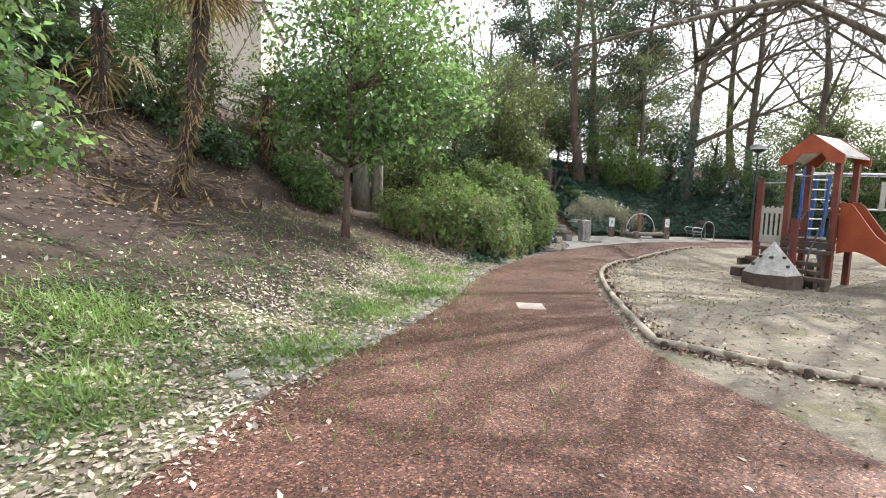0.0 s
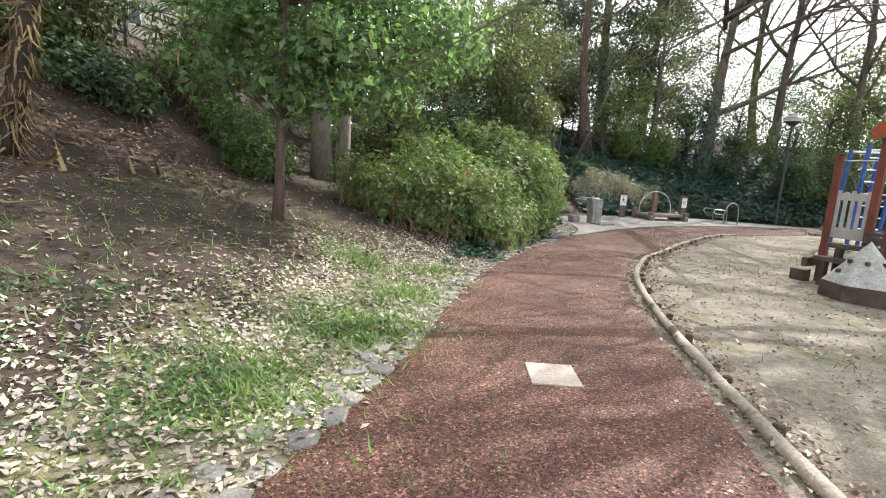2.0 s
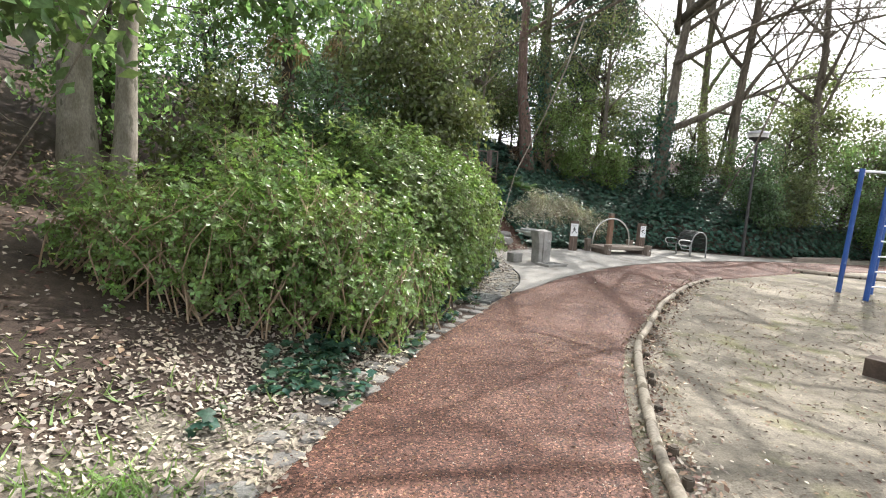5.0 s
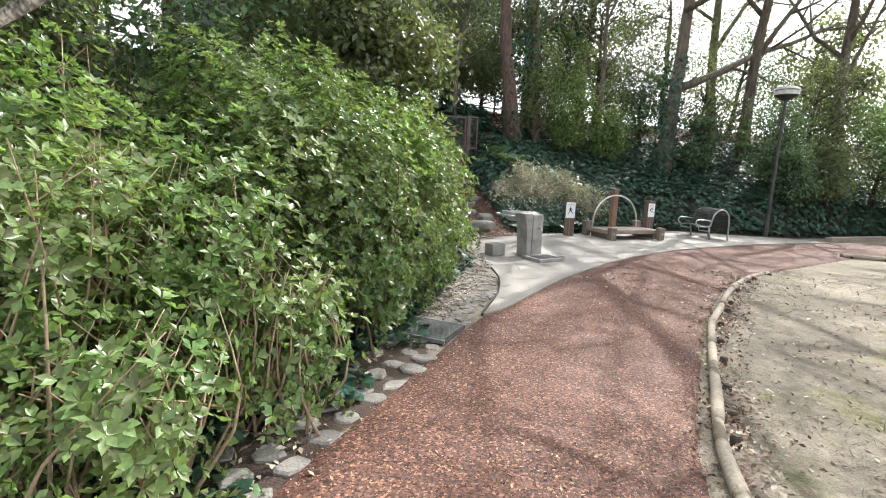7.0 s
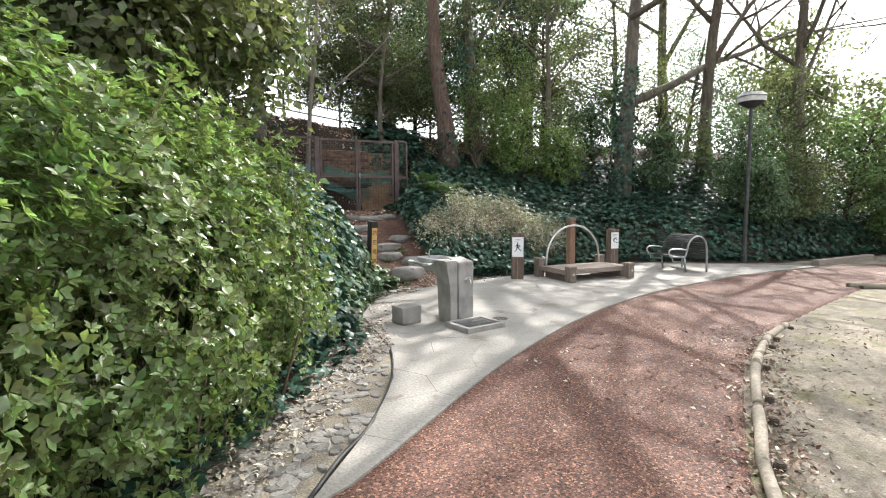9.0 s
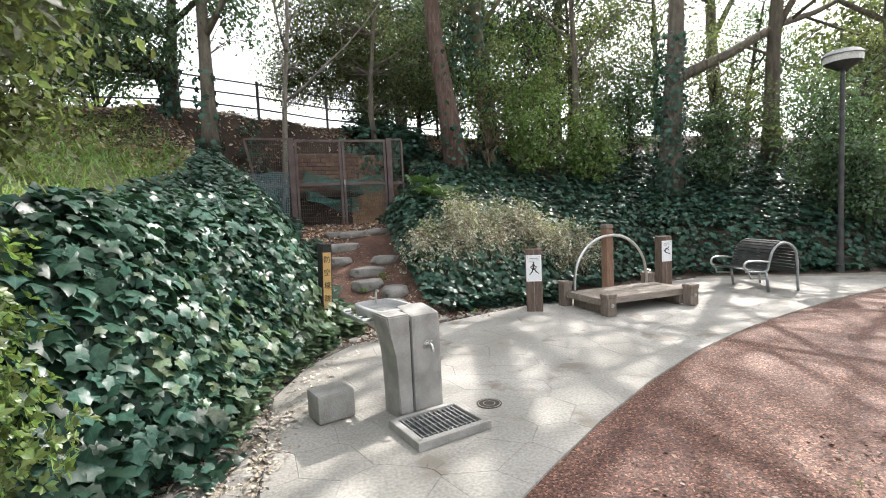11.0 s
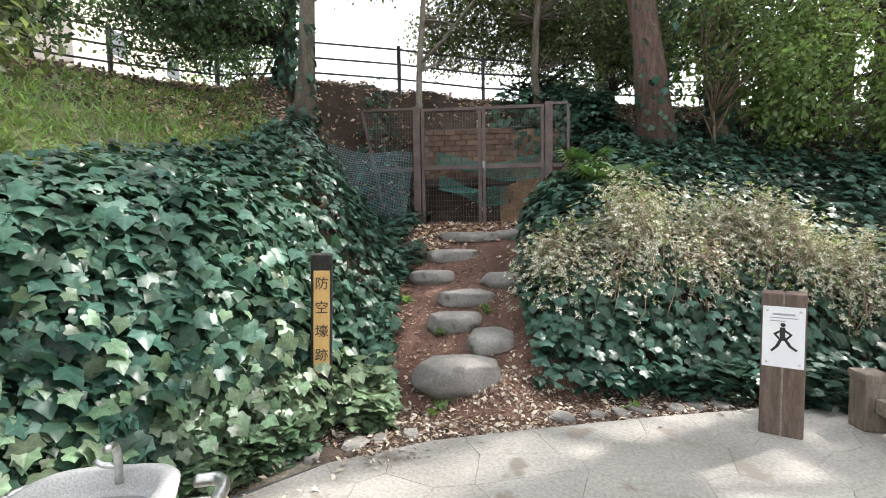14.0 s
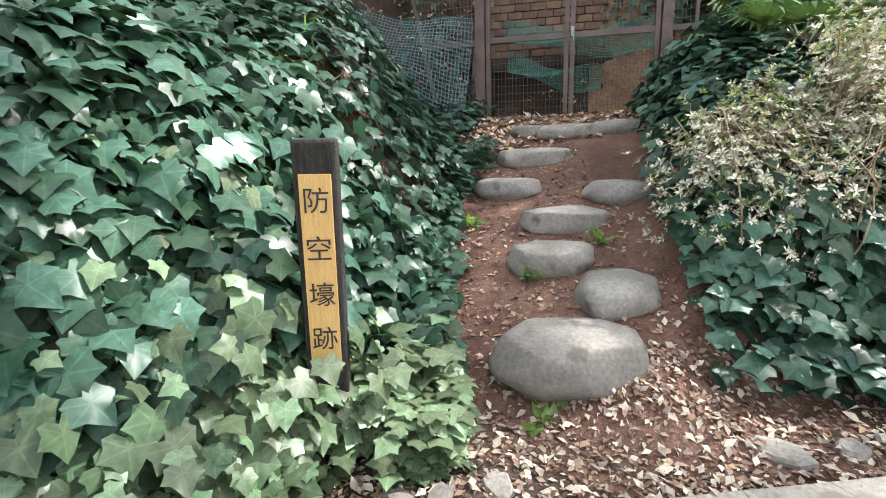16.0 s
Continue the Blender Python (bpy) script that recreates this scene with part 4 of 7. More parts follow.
def shelter_gate():
    W = (GR - GL).length
    t = thing("steel_gate", pose(GL.x, GL.y, GATE_Z, 0, 0, GATE_A), "closed brown steel double gate with wire mesh", "gate")
    for x in (0, W):
        part("post", box(0.13, 0.13, GATE_H + 0.25, x, 0, -0.25, 0.006), M["gate"], t)
    mid = W / 2
    for a, b in ((0.08, mid - 0.008), (mid + 0.008, W - 0.08)):
        leaf = part("leaf", box(b - a, 0.05, 0.055, (a + b) / 2, 0, GATE_H - 0.09, 0.004), M["gate"], t, "gate leaf of square tube and wire mesh")
        part("rail", box(b - a, 0.05, 0.06, (a + b) / 2, 0, 0.08, 0.004), M["gate"], leaf)
        part("rail", box(b - a - 0.1, 0.045, 0.075, (a + b) / 2, 0, 1.1, 0.004), M["gate"], leaf)
        for x in (a + 0.03, b - 0.03):
            part("stile", box(0.06, 0.052, GATE_H - 0.22, x, 0, 0.13, 0.004), M["gate"], leaf)
        wire_panel("wire_mesh", a + 0.06, b - 0.06, 0.14, GATE_H - 0.09, leaf)
    part("lock", box(0.05, 0.07, 0.12, mid + 0.035, -0.02, 1.12, 0.006), M["galv"], t, "grey lock case")
    part("handle", rod(0.012, (mid + 0.05, -0.05, 1.22), (mid + 0.05, -0.05, 1.06), 8), M["galv"], t)
    # fixed wings either side, following the bank
    # left wing: its outer post leans in towards the foot
    top, foot = (-1.03, GATE_H - 0.03), (-0.6, 0.05)
    wing = part("wing_panel", box(0.96, 0.045, 0.045, -0.55, 0, GATE_H - 0.05, 0.004), M["gate"], t, "fixed mesh wing beside the gate")
    m = Matrix.Translation((foot[0], 0, foot[1])) @ pose(0, 0, 0, 0, math.degrees(math.atan2(top[0] - foot[0], top[1] - foot[1])), 0)
    part("stile", box(0.05, 0.045, math.hypot(top[0] - foot[0], top[1] - foot[1]), 0, 0, 0, 0.004, m), M["gate"], wing)
    part("rail", box(0.72, 0.04, 0.09, -0.42, 0, 1.08, 0.004), M["gate"], wing)
    runs = []
    for x in np.arange(-0.97, -0.08, 0.05):
        z0 = max(0.1, float(np.interp(-x, [0.6, 1.03], [0.1, GATE_H])))
        runs.append(([(x, 0.012, z0), (x, 0.012, GATE_H - 0.05)], [0.0028] * 2, 4))
    for z in np.arange(0.2, GATE_H - 0.1, 0.1):
        runs.append(([(float(np.interp(z, [foot[1], top[1]], [foot[0], top[0]])), 0.018, z), (-0.07, 0.018, z)], [0.0028] * 2, 4))
    tubes("wire_mesh", runs, M["wire"], wing, smooth=False)
    for x, d in ((W + 0.34, 1),):
        inner = W + 0.07
        lo, hi = min(x, inner), max(x, inner)
        wing = part("wing_panel", box(hi - lo, 0.045, 0.045, (lo + hi) / 2, 0, GATE_H - 0.05, 0.004), M["gate"], t, "fixed mesh wing beside the gate")
        part("rail", box(hi - lo, 0.045, 0.07, (lo + hi) / 2, 0, 1.1, 0.004), M["gate"], wing)
        part("stile", box(0.045, 0.045, GATE_H - 0.75, x, 0, 0.7, 0.004), M["gate"], wing)
        wire_panel("wire_mesh", lo, hi, 0.75, GATE_H - 0.05, wing)


shelter_gate()
sill = part("gate_sill", box((GR - GL).length + 0.5, 0.22, 0.12, 0, 0, 0, 0.02), M["concrete"])
mid = (GL + GR) / 2
sill.matrix_world = pose(mid.x, mid.y, GATE_Z - 0.09, 0, 0, GATE_A)
tagged(sill, "concrete sill under the gate", "sill", kind="structure")


def shelter_mouth():
    """Old shelter face behind the gate: a low dark mouth under a patch of brick, with clay beside it."""
    x, y = 4.9, 29.08
    t = thing("shelter_face", pose(x, y, GATE_Z, 0, 0, GATE_A), "old brick and clay shelter face with a dark mouth", "shelter", kind="structure")
    # shallow mouth; its near-black parts stand in for the shade of a deep hole
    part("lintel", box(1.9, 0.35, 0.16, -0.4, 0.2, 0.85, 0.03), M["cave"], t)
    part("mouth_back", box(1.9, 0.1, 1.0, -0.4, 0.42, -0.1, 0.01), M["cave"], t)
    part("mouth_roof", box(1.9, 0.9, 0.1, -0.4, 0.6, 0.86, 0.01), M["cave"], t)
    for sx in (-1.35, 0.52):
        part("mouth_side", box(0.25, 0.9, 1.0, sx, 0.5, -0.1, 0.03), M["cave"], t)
    wall = part("brick_backing", box(1.7, 0.16, 1.0, -0.45, 0.2, 1.0, 0.01), M["joint"], t)
    proto = None
    for r in range(9):
        for c in range(8):
            bx = -1.2 + 0.222 * c + (0.11 if r % 2 else 0)
            if bx > 0.36:
                continue
            if proto is None:
                proto = part("brick", box(0.208, 0.1, 0.098, 0, 0, 0, 0.008), M["brick"], wall)
                ob = proto
            else:
                ob = new("brick", proto.data)
                ob.parent = wall
            ob.matrix_local = pose(bx, 0.1, 1.02 + 0.108 * r, 0, 0, (r * 7 + c * 3) % 5 - 2)
    bm = bmesh.new()
    bmesh.ops.create_grid(bm, x_segments=24, y_segments=24, size=1)
    for v in bm.verts:
        px, pz = v.co.x, v.co.y
        v.co = Vector((0.95 + 0.72 * px, 0.28 - 0.22 * (1 - px * px) - 0.2 * (1 - pz) * 0.5 + 0.09 * noise.noise(Vector((px * 3, pz * 3, 1))), 0.95 + 1.0 * pz))
    part("clay_face", bm, M["clay"], t, "bare ochre clay face", smooth=True)


shelter_mouth()


def hanging_net(name, a, b, drop, sag, material, label, weave=0.05, tilt=0.0):
    """A sagging net of thin cords between two points."""
    a, b = Vector(a), Vector(b)
    n, k = max(4, int((b - a).length / weave)), max(3, int(drop / weave))

    def pt(u, v):
        p = a.lerp(b, u)
        z = -sag * math.sin(math.pi * u) - drop * v * (1 - 0.25 * math.sin(3.1 * u + 1)) + 0.03 * math.sin(9 * u + 5 * v)
        qy = p.y + 0.05 * math.sin(6 * u + 4 * v) - tilt * v
        return (p.x, qy, max(p.z + z, at(p.x, qy) + 0.05 + 0.03 * math.sin(11 * u + 7 * v)))
    runs = []
    for j in range(k + 1):
        runs.append(([pt(i / n, j / k) for i in range(n + 1)], [0.006] * (n + 1), 3))
    for i in range(n + 1):
        runs.append(([pt(i / n, j / k) for j in range(k + 1)], [0.005] * (k + 1), 3))
    ob = tubes(name, runs, material, None, smooth=False)
    return tagged(ob, label, "net")


hanging_net("green_net", (3.95, 28.65, GATE_Z + 1.5), (6.0, 28.95, GATE_Z + 1.38), 0.34, 0.16, M["net"], "torn green debris net hung behind the gate", 0.028)
hanging_net("green_net", (4.0, 28.65, GATE_Z + 1.05), (5.3, 28.85, GATE_Z + 0.8), 0.3, 0.12, M["net"], "torn green debris net hung behind the gate", 0.03)
hanging_net("blue_net", (2.2, 26.95, 2.82), (3.72, 27.95, 2.68), 1.45, 0.06, M["net_blue"], "faded blue-green net draped over the bank beside the gate", 0.045, 0.75)


# ---- kerb of logs, stakes, rocks ----
def log_run(ctrl, seg, r, stake_side, label):
    c = curve_pts(ctrl, 200)
    run = np.cumsum(np.r_[0, np.linalg.norm(np.diff(c, axis=0), axis=1)])
    rng = random.Random(3)
    d = 0.0
    while d < run[-1] - 0.3:
        e = min(run[-1], d + seg * rng.uniform(0.85, 1.1))
        ts = np.linspace(d, e - 0.015, 14)
        pts = []
        for q in ts:
            x, y = np.interp(q, run, c[:, 0]), np.interp(q, run, c[:, 1])
            pts.append((x, y, ground_z(x, y) + r * 0.9 + 0.004 * math.sin(q * 7)))
        mid = pts[7]
        t = thing("kerb_log", Matrix.Identity(4), label, "log", "path kerb logs")
        rad = [r * (1 + 0.07 * math.sin(q * 3.1 + d)) for q in ts]
        rad[0] *= 0.88
        rad[-1] *= 0.88
        tubes("log", [(pts, rad, 12)], M["log"], t)
        q = d + 0.2
        while q < e:
            x, y = np.interp(q, run, c[:, 0]), np.interp(q, run, c[:, 1])
            x2, y2 = np.interp(q + 0.05, run, c[:, 0]), np.interp(q + 0.05, run, c[:, 1])
            ux, uy = x2 - x, y2 - y
            k = (r + 0.05) / (math.hypot(ux, uy) + 1e-6) * stake_side
            sx, sy = x + uy * k, y - ux * k
            part("stake", rod(0.036, (sx, sy, ground_z(sx, sy) - 0.1), (sx, sy, ground_z(sx, sy) + rng.uniform(0.045, 0.085)), 8, bevel=0.008), M["stake"], t)
            q += rng.uniform(0.65, 0.85)
        d = e


log_run([(7.2, 1.6), (5.2, 2.75), (3.57, 3.78), (3.05, 4.12), (2.62, 4.47), (2.2, 4.85)], 1.9, 0.044, -1, "weathered round log edging the playground turf")
log_run([(2.2, 4.87), (2.42, 6.2), (2.77, 8.0), (3.26, 9.85), (3.75, 11.1), (4.75, 13.05), (5.45, 14.05), (6.7, 15.75), (7.25, 16.35), (8.3, 17.42), (9.3, 18.22), (10.1, 18.7)], 1.9, 0.044, 1,
        "weathered round log edging the path")
log_run([(14.5, 21.25), (15.1, 20.95), (16.0, 20.5), (18, 19.6)], 1.9, 0.06, 1, "weathered round log edging the far turf")


def beam(x0, y0, x1, y1):
    b = part("timber_edging", box(math.hypot(x1 - x0, y1 - y0), 0.2, 0.22, 0, 0, 0, 0.02), M["wood_plank"])
    b.matrix_world = pose((x0 + x1) / 2, (y0 + y1) / 2, min(at(x0, y0), at(x1, y1)) - 0.03, 0, 0, arrow(x0, y0, x1, y1))
    tagged(b, "grey squared timber edging below the bank", "timber")


beam(17.6, 24.5, 20.9, 25.4)


def rock_mesh(sx, sy, sz, seed, name, material, parent=None, sub=3, rough=0.12):
    bm = bmesh.new()
    bmesh.ops.create_icosphere(bm, subdivisions=sub, radius=1)
    off = Vector((seed * 3.7, seed * 1.3, seed * 2.1))
    rng = random.Random(seed)
    cuts = [Vector((rng.uniform(-1, 1), rng.uniform(-1, 0.6), rng.uniform(-0.1, 0.6))).normalized() for _ in range(5)]
    for v in bm.verts:
        c = v.co.copy()
        k = 1 + rough * noise.noise(c * 1.3 + off) + rough * 0.4 * noise.noise(c * 3.1 + off)
        p = Vector([math.copysign(abs(q) ** 0.88, q) for q in c]) * k
        p.z = p.z if p.z < 0.45 else 0.45 + (p.z - 0.45) * 0.4
        for q in cuts:
            over = p.dot(q) - 0.86
            if over > 0:
                p -= q * over * 0.85
        v.co = Vector((p.x * sx, p.y * sy, p.z * sz))
    return part(name, bm, material, parent, smooth=True)


def step_stones():
    rows = [(5.68, 23.62, 0.38, 0.26, 0.2, 8), (5.9, 24.15, 0.2, 0.16, 0.17, 20), (5.44, 24.47, 0.24, 0.15, 0.15, 4), (5.45, 24.99, 0.26, 0.14, 0.14, 8), (5.82, 25.45, 0.22, 0.14, 0.15, -15),
            (4.88, 25.47, 0.23, 0.14, 0.14, 5), (4.95, 26.15, 0.29, 0.14, 0.14, 4), (5.23, 26.82, 0.29, 0.13, 0.13, 3), (4.78, 26.9, 0.2, 0.12, 0.1, -4), (5.75, 26.95, 0.24, 0.12, 0.12, 0)]
    for i, (x, y, a, b, c, rz) in enumerate(rows):
        k = 1.32 if i else 1.08
        ob = rock_mesh(a * k, b * k, c, i + 1, "step_stone", M["stone"], sub=4)
        ob.matrix_world = pose(x, y, at(x, y) + c * 0.2, 0, 0, rz + 14)
        tagged(ob, "large smooth grey river stone laid as a step" if i == 0 else "smooth grey river stone laid as a step", "step stone", "stepping stones")


step_stones()


# ---- trees ----
def grow(p, d, length, r, level, out, tips, rng, prm, limb=0):
    """One limb and, from it, its branches."""
    segs = 7 if level == 0 else 5
    pts, rad = [p.copy()], [r]
    end = r * (prm["taper"] if level == 0 else 0.25)
    for i in range(segs):
        w = prm["wander"] * (0.5 if level == 0 else 1.0)
        d = (d + Vector((rng.gauss(0, w), rng.gauss(0, w), rng.gauss(0, w * 0.6) + (prm["lift"] if level else 0.0)))).normalized()
        p = p + d * (length / segs)
        pts.append(p.copy())
        rad.append(r + (end - r) * (i + 1) / segs)
    out.append((level, pts, rad, limb))
    if level >= prm["levels"]:
        tips.extend(pts[2:])
        return
    if level >= prm["levels"] - 1:
        tips.extend(pts[3:])
    n = prm["kids"][min(level, len(prm["kids"]) - 1)]
    for k in range(n):
        u = prm["first"] + (1 - prm["first"]) * (k + rng.random() * 0.8) / n if level == 0 else 0.25 + 0.75 * (k + rng.random()) / n
        i = min(segs - 1, int(u * segs))
        f = u * segs - i
        q = pts[i].lerp(pts[i + 1], min(1, f))
        rr = rad[i] + (rad[i + 1] - rad[i]) * f
        ax = d.orthogonal().normalized()
        ax.rotate(Matrix.Rotation(k * 2.4 + rng.random() * 1.2, 3, d))
        nd = d.copy()
        nd.rotate(Matrix.Rotation(radians(rng.uniform(*prm["angle"])), 3, ax))
        nd = (nd + Vector(prm["pull"]) * 0.3).normalized()
        grow(q, nd, length * rng.uniform(*prm["short"]), max(prm["fine"], rr * rng.uniform(0.45, 0.7)), level + 1, out, tips, rng, prm, k if level == 0 else limb)


def crown_blobs(t, blobs, leaf, size, shape, seed, bark, stem):
    """Leaf clusters in lobes of the crown (centre, radii, clusters, leaves each), each on a twig from the stem."""
    g = np.random.default_rng(seed + 500)
    Ps, Ns, runs = [], [], []
    S = np.array([tuple(v) for v in stem])
    for cx, cy, cz, rx, ry, rz, nc, nl in blobs:
        u = unit(g.normal(0, 1, (nc, 3))) * (g.random(nc) ** 0.45)[:, None]
        C = np.array([cx, cy, cz]) + u * np.array([rx, ry, rz])
        for c, o in zip(C, u):
            off = g.normal(0, 0.17, (nl, 3)) * np.array([1.2, 1.2, 0.7]) * (0.7 + 0.5 * min(rx, rz))
            Ps.append(c + off)
            Ns.append(unit(off * 2.0 + o * 0.6 + np.array([0.05, -0.15, 0.55])))
        for c in C[::2]:
            k = int(np.clip(np.searchsorted(S[:, 2], c[2] - 0.9), 1, len(S) - 1))
            a = S[k]
            m = (a + c) / 2 + np.array([0, 0, 0.15])
            runs.append((curve_pts([a, m, c], 5), np.linspace(0.016, 0.004, 5), 4))
    leaves("crown", np.concatenate(Ps), np.concatenate(Ns), size, shape, leaf, t, "", 0.75, 0.6, seed)
    ob = tagged(tubes("limb", runs, bark, t), kind="stuff")
    ob.matrix_parent_inverse = t.matrix_world.inverted()


def tree(name, x, y, h, r, label, bark, seed, lean=(0, 0), levels=3, kids=(6, 4, 3), first=0.4, angle=(30, 60), short=(0.42, 0.62), wander=0.09, lift=0.04, taper=0.35, pull=(0, 0, 0),
         leaf=None, count=0, size=0.1, cloud=0.35, shape=LEAF2, z=None, hang=0.5, category="tree", group="", twigs=True, low=None, blobs=None, extra=(), fine=0.004):
    rng = random.Random(seed)
    prm = dict(levels=levels, kids=kids, first=first, angle=angle, short=short, wander=wander, lift=lift, taper=taper, pull=pull, fine=fine)
    z = at(x, y) if z is None else z
    out, tips = [], []
    d = Vector((lean[0], lean[1], 1)).normalized()
    grow(Vector((x, y, z - 0.15)), d, h, r, 0, out, tips, rng, prm)
    for k, (p, q, ln, rr) in enumerate(extra):
        grow(Vector(p), Vector(q).normalized(), ln, rr, 1, out, tips, rng, dict(prm, wander=0.1, lift=0.03), kids[0] + k)
    t = thing(name, pose(x, y, z), label, category, group)
    inv = t.matrix_world.inverted()
    lev0 = [(pts, [rad[0] * 1.35, rad[1] * 1.05] + rad[2:], 12) for lv, pts, rad, _ in out if lv == 0]
    tr = tubes("trunk", lev0, bark, t)
    tr.matrix_parent_inverse = inv
    for k in range(kids[0] + len(extra)):
        rest = [(pts, rad, 6 if lv == 1 else (4 if lv == 2 else 3)) for lv, pts, rad, limb in out if lv > 0 and limb == k and (twigs or lv < levels)]
        if rest:
            tubes("limb", rest, bark, t).matrix_parent_inverse = inv
    if blobs:
        crown_blobs(t, blobs, leaf, size, shape, seed, bark, out[0][1])
    if leaf is not None and count:
        g = np.random.default_rng(seed)
        T = np.array([tuple(v) for v in tips])
        if low is not None:
            T = T[T[:, 2] > low]
        pick = T[g.integers(0, len(T), count)]
        off = g.normal(0, cloud, (count, 3)) * np.array([1, 1, 0.6])
        P = pick + off
        N = unit(off * 0.6 + np.array([0.25, 0.2, 1.0]))
        leaves("crown", P, N, size, shape, leaf, t, "", 0.55, hang, seed)
    return t


def shrub(name, lumps, count, size, leaf, label, seed, shape=LEAF2, shell=0.35, twig=None, twig_n=40, hang=0.2, jitter=0.6, category="shrub", group="", sink=0.0, lump=0.13, more=(), thick=0.014):
    """A leafy mass made of rounded lumps (x, y, rx, ry, height), denser towards the outside, on a thicket of stems."""
    g = np.random.default_rng(seed)
    x0, y0 = lumps[0][0], lumps[0][1]
    t = thing(name, pose(x0, y0, at(x0, y0)), label, category, group)
    inv = t.matrix_world.inverted()
    area = np.array([(a + b) * h for _, _, a, b, h in lumps])

    def spread(count, shell):
        Ps, Ns = [], []
        for (x, y, a, b, h), k in zip(lumps, (count * area / area.sum()).astype(int)):
            u = unit(g.normal(0, 1, (k, 3)))
            u = np.sign(u) * np.abs(u) ** 0.8
            bulge = 1 + lump * np.sin(u[:, 0] * 7 + u[:, 2] * 5 + x) * np.sin(u[:, 1] * 6 + y) + 0.5 * lump * np.sin(u[:, 0] * 15 + 2 * y) * np.sin(u[:, 2] * 13 + x)
            rr = (1 - shell * g.random(k) ** 1.6) * bulge
            P = np.stack([x + a * u[:, 0] * rr, y + b * u[:, 1] * rr, h * 0.5 + h * 0.5 * u[:, 2] * rr], 1)
            P[:, 2] += land(P[:, 0], P[:, 1]) * 0.5 + at(x, y) * 0.5 - sink
            keep = P[:, 2] > land(P[:, 0], P[:, 1]) + 0.02
            Ps.append(P[keep])
            Ns.append((u + np.array([0.15, 0.1, 0.8]))[keep])
        return np.concatenate(Ps), np.concatenate(Ns)
    P, N = spread(count, shell)
    leaves("foliage", P, N, size, shape, leaf, t, "", jitter, hang, seed)
    for k, (n2, s2, m2, sh2, shell2) in enumerate(more):
        P, N = spread(n2, shell2)
        leaves("foliage", P, N, s2, sh2, m2, t, "", jitter, hang, seed + 40 + k)
    runs = []
    rng = random.Random(seed)
    for k in range(twig_n):
        x, y, a, b, h = lumps[k % len(lumps)]
        bx, by = x + rng.uniform(-0.7, 0.7) * a, y + rng.uniform(-0.7, 0.7) * b
        ex, ey = x + rng.uniform(-0.8, 0.8) * a, y + rng.uniform(-0.8, 0.8) * b
        z0, z1 = at(bx, by) - 0.05, at(x, y) + h * rng.uniform(0.6, 0.97)
        runs.append((curve_pts([(bx, by, z0), ((bx * 2 + ex) / 3 + rng.uniform(-0.25, 0.25), (by * 2 + ey) / 3 + rng.uniform(-0.25, 0.25), z0 + (z1 - z0) * 0.5), (ex, ey, z1)], 6), np.linspace(thick, 0.003, 6), 4))
    st = tubes("thicket", runs, twig or M["twig"], t)
    st.matrix_parent_inverse = inv
    return t


# slope beside the path
tree("sapling", -2.1, 10.3, 5.6, 0.075, "young evergreen tree with large leaves and a thin brown trunk", M["bark_red"], 11, lean=(0.09, 0.03), first=0.42, kids=(8, 3, 2), angle=(40, 75), leaf=M["broad"], size=0.14, shape=LEAF,
     blobs=[(-1.6, 10.9, 4.6, 2.4, 1.6, 1.8, 115, 46), (-1.3, 10.2, 2.75, 1.3, 0.9, 0.6, 40, 42), (-2.9, 11.0, 3.2, 1.1, 1.0, 1.0, 50, 44), (-0.3, 11.4, 3.4, 1.1, 0.9, 1.1, 36, 42)])
tree("tree", -2.55, 15.0, 10.5, 0.225, "pale smooth-barked evergreen tree on the leafy slope", M["bark_pale"], 12, lean=(0.03, 0.02), first=0.35, kids=(7, 4, 2), leaf=M["broad"], size=0.13,
     blobs=[(-2.8, 14.2, 7.6, 2.2, 2.0, 2.2, 60, 44), (-1.2, 14.6, 5.2, 2.0, 1.6, 1.3, 60, 46), (0.2, 14.9, 4.3, 1.4, 1.2, 0.9, 44, 44), (-3.8, 15.6, 5.0, 1.6, 1.4, 1.6, 60, 46)])
tree("tree", -2.15, 15.15, 8.5, 0.16, "pale smooth-barked evergreen tree on the leafy slope", M["bark_pale"], 13, lean=(0.06, 0.02), first=0.4, kids=(6, 4, 2), leaf=M["broad"], size=0.12, blobs=[(-1.4, 14.6, 7.0, 1.4, 1.3, 1.6, 22, 42)])
tree("tree", -8.6, 11.4, 9, 0.2, "dark mature tree at the head of the slope", M["bark_dark"], 15, first=0.4, kids=(7, 4, 3), leaf=M["camellia"], size=0.13, blobs=[(-8.6, 11.4, 8.6, 2.6, 2.4, 2.0, 110, 50), (-9.0, 9.6, 5.5, 1.6, 1.4, 1.2, 50, 50)])
tree("tree", -5.3, 4.3, 3.2, 0.05, "small evergreen tree with fresh glossy leaves", M["bark_dark"], 16, lean=(0.2, 0.0), first=0.4, kids=(5, 3, 2), angle=(50, 85), leaf=M["broad"], size=0.12, shape=LEAF, blobs=[(-4.35, 4.45, 2.15, 0.75, 0.7, 0.75, 60, 40), (-5.2, 4.6, 3.2, 1.0, 0.9, 0.7, 40, 40)])
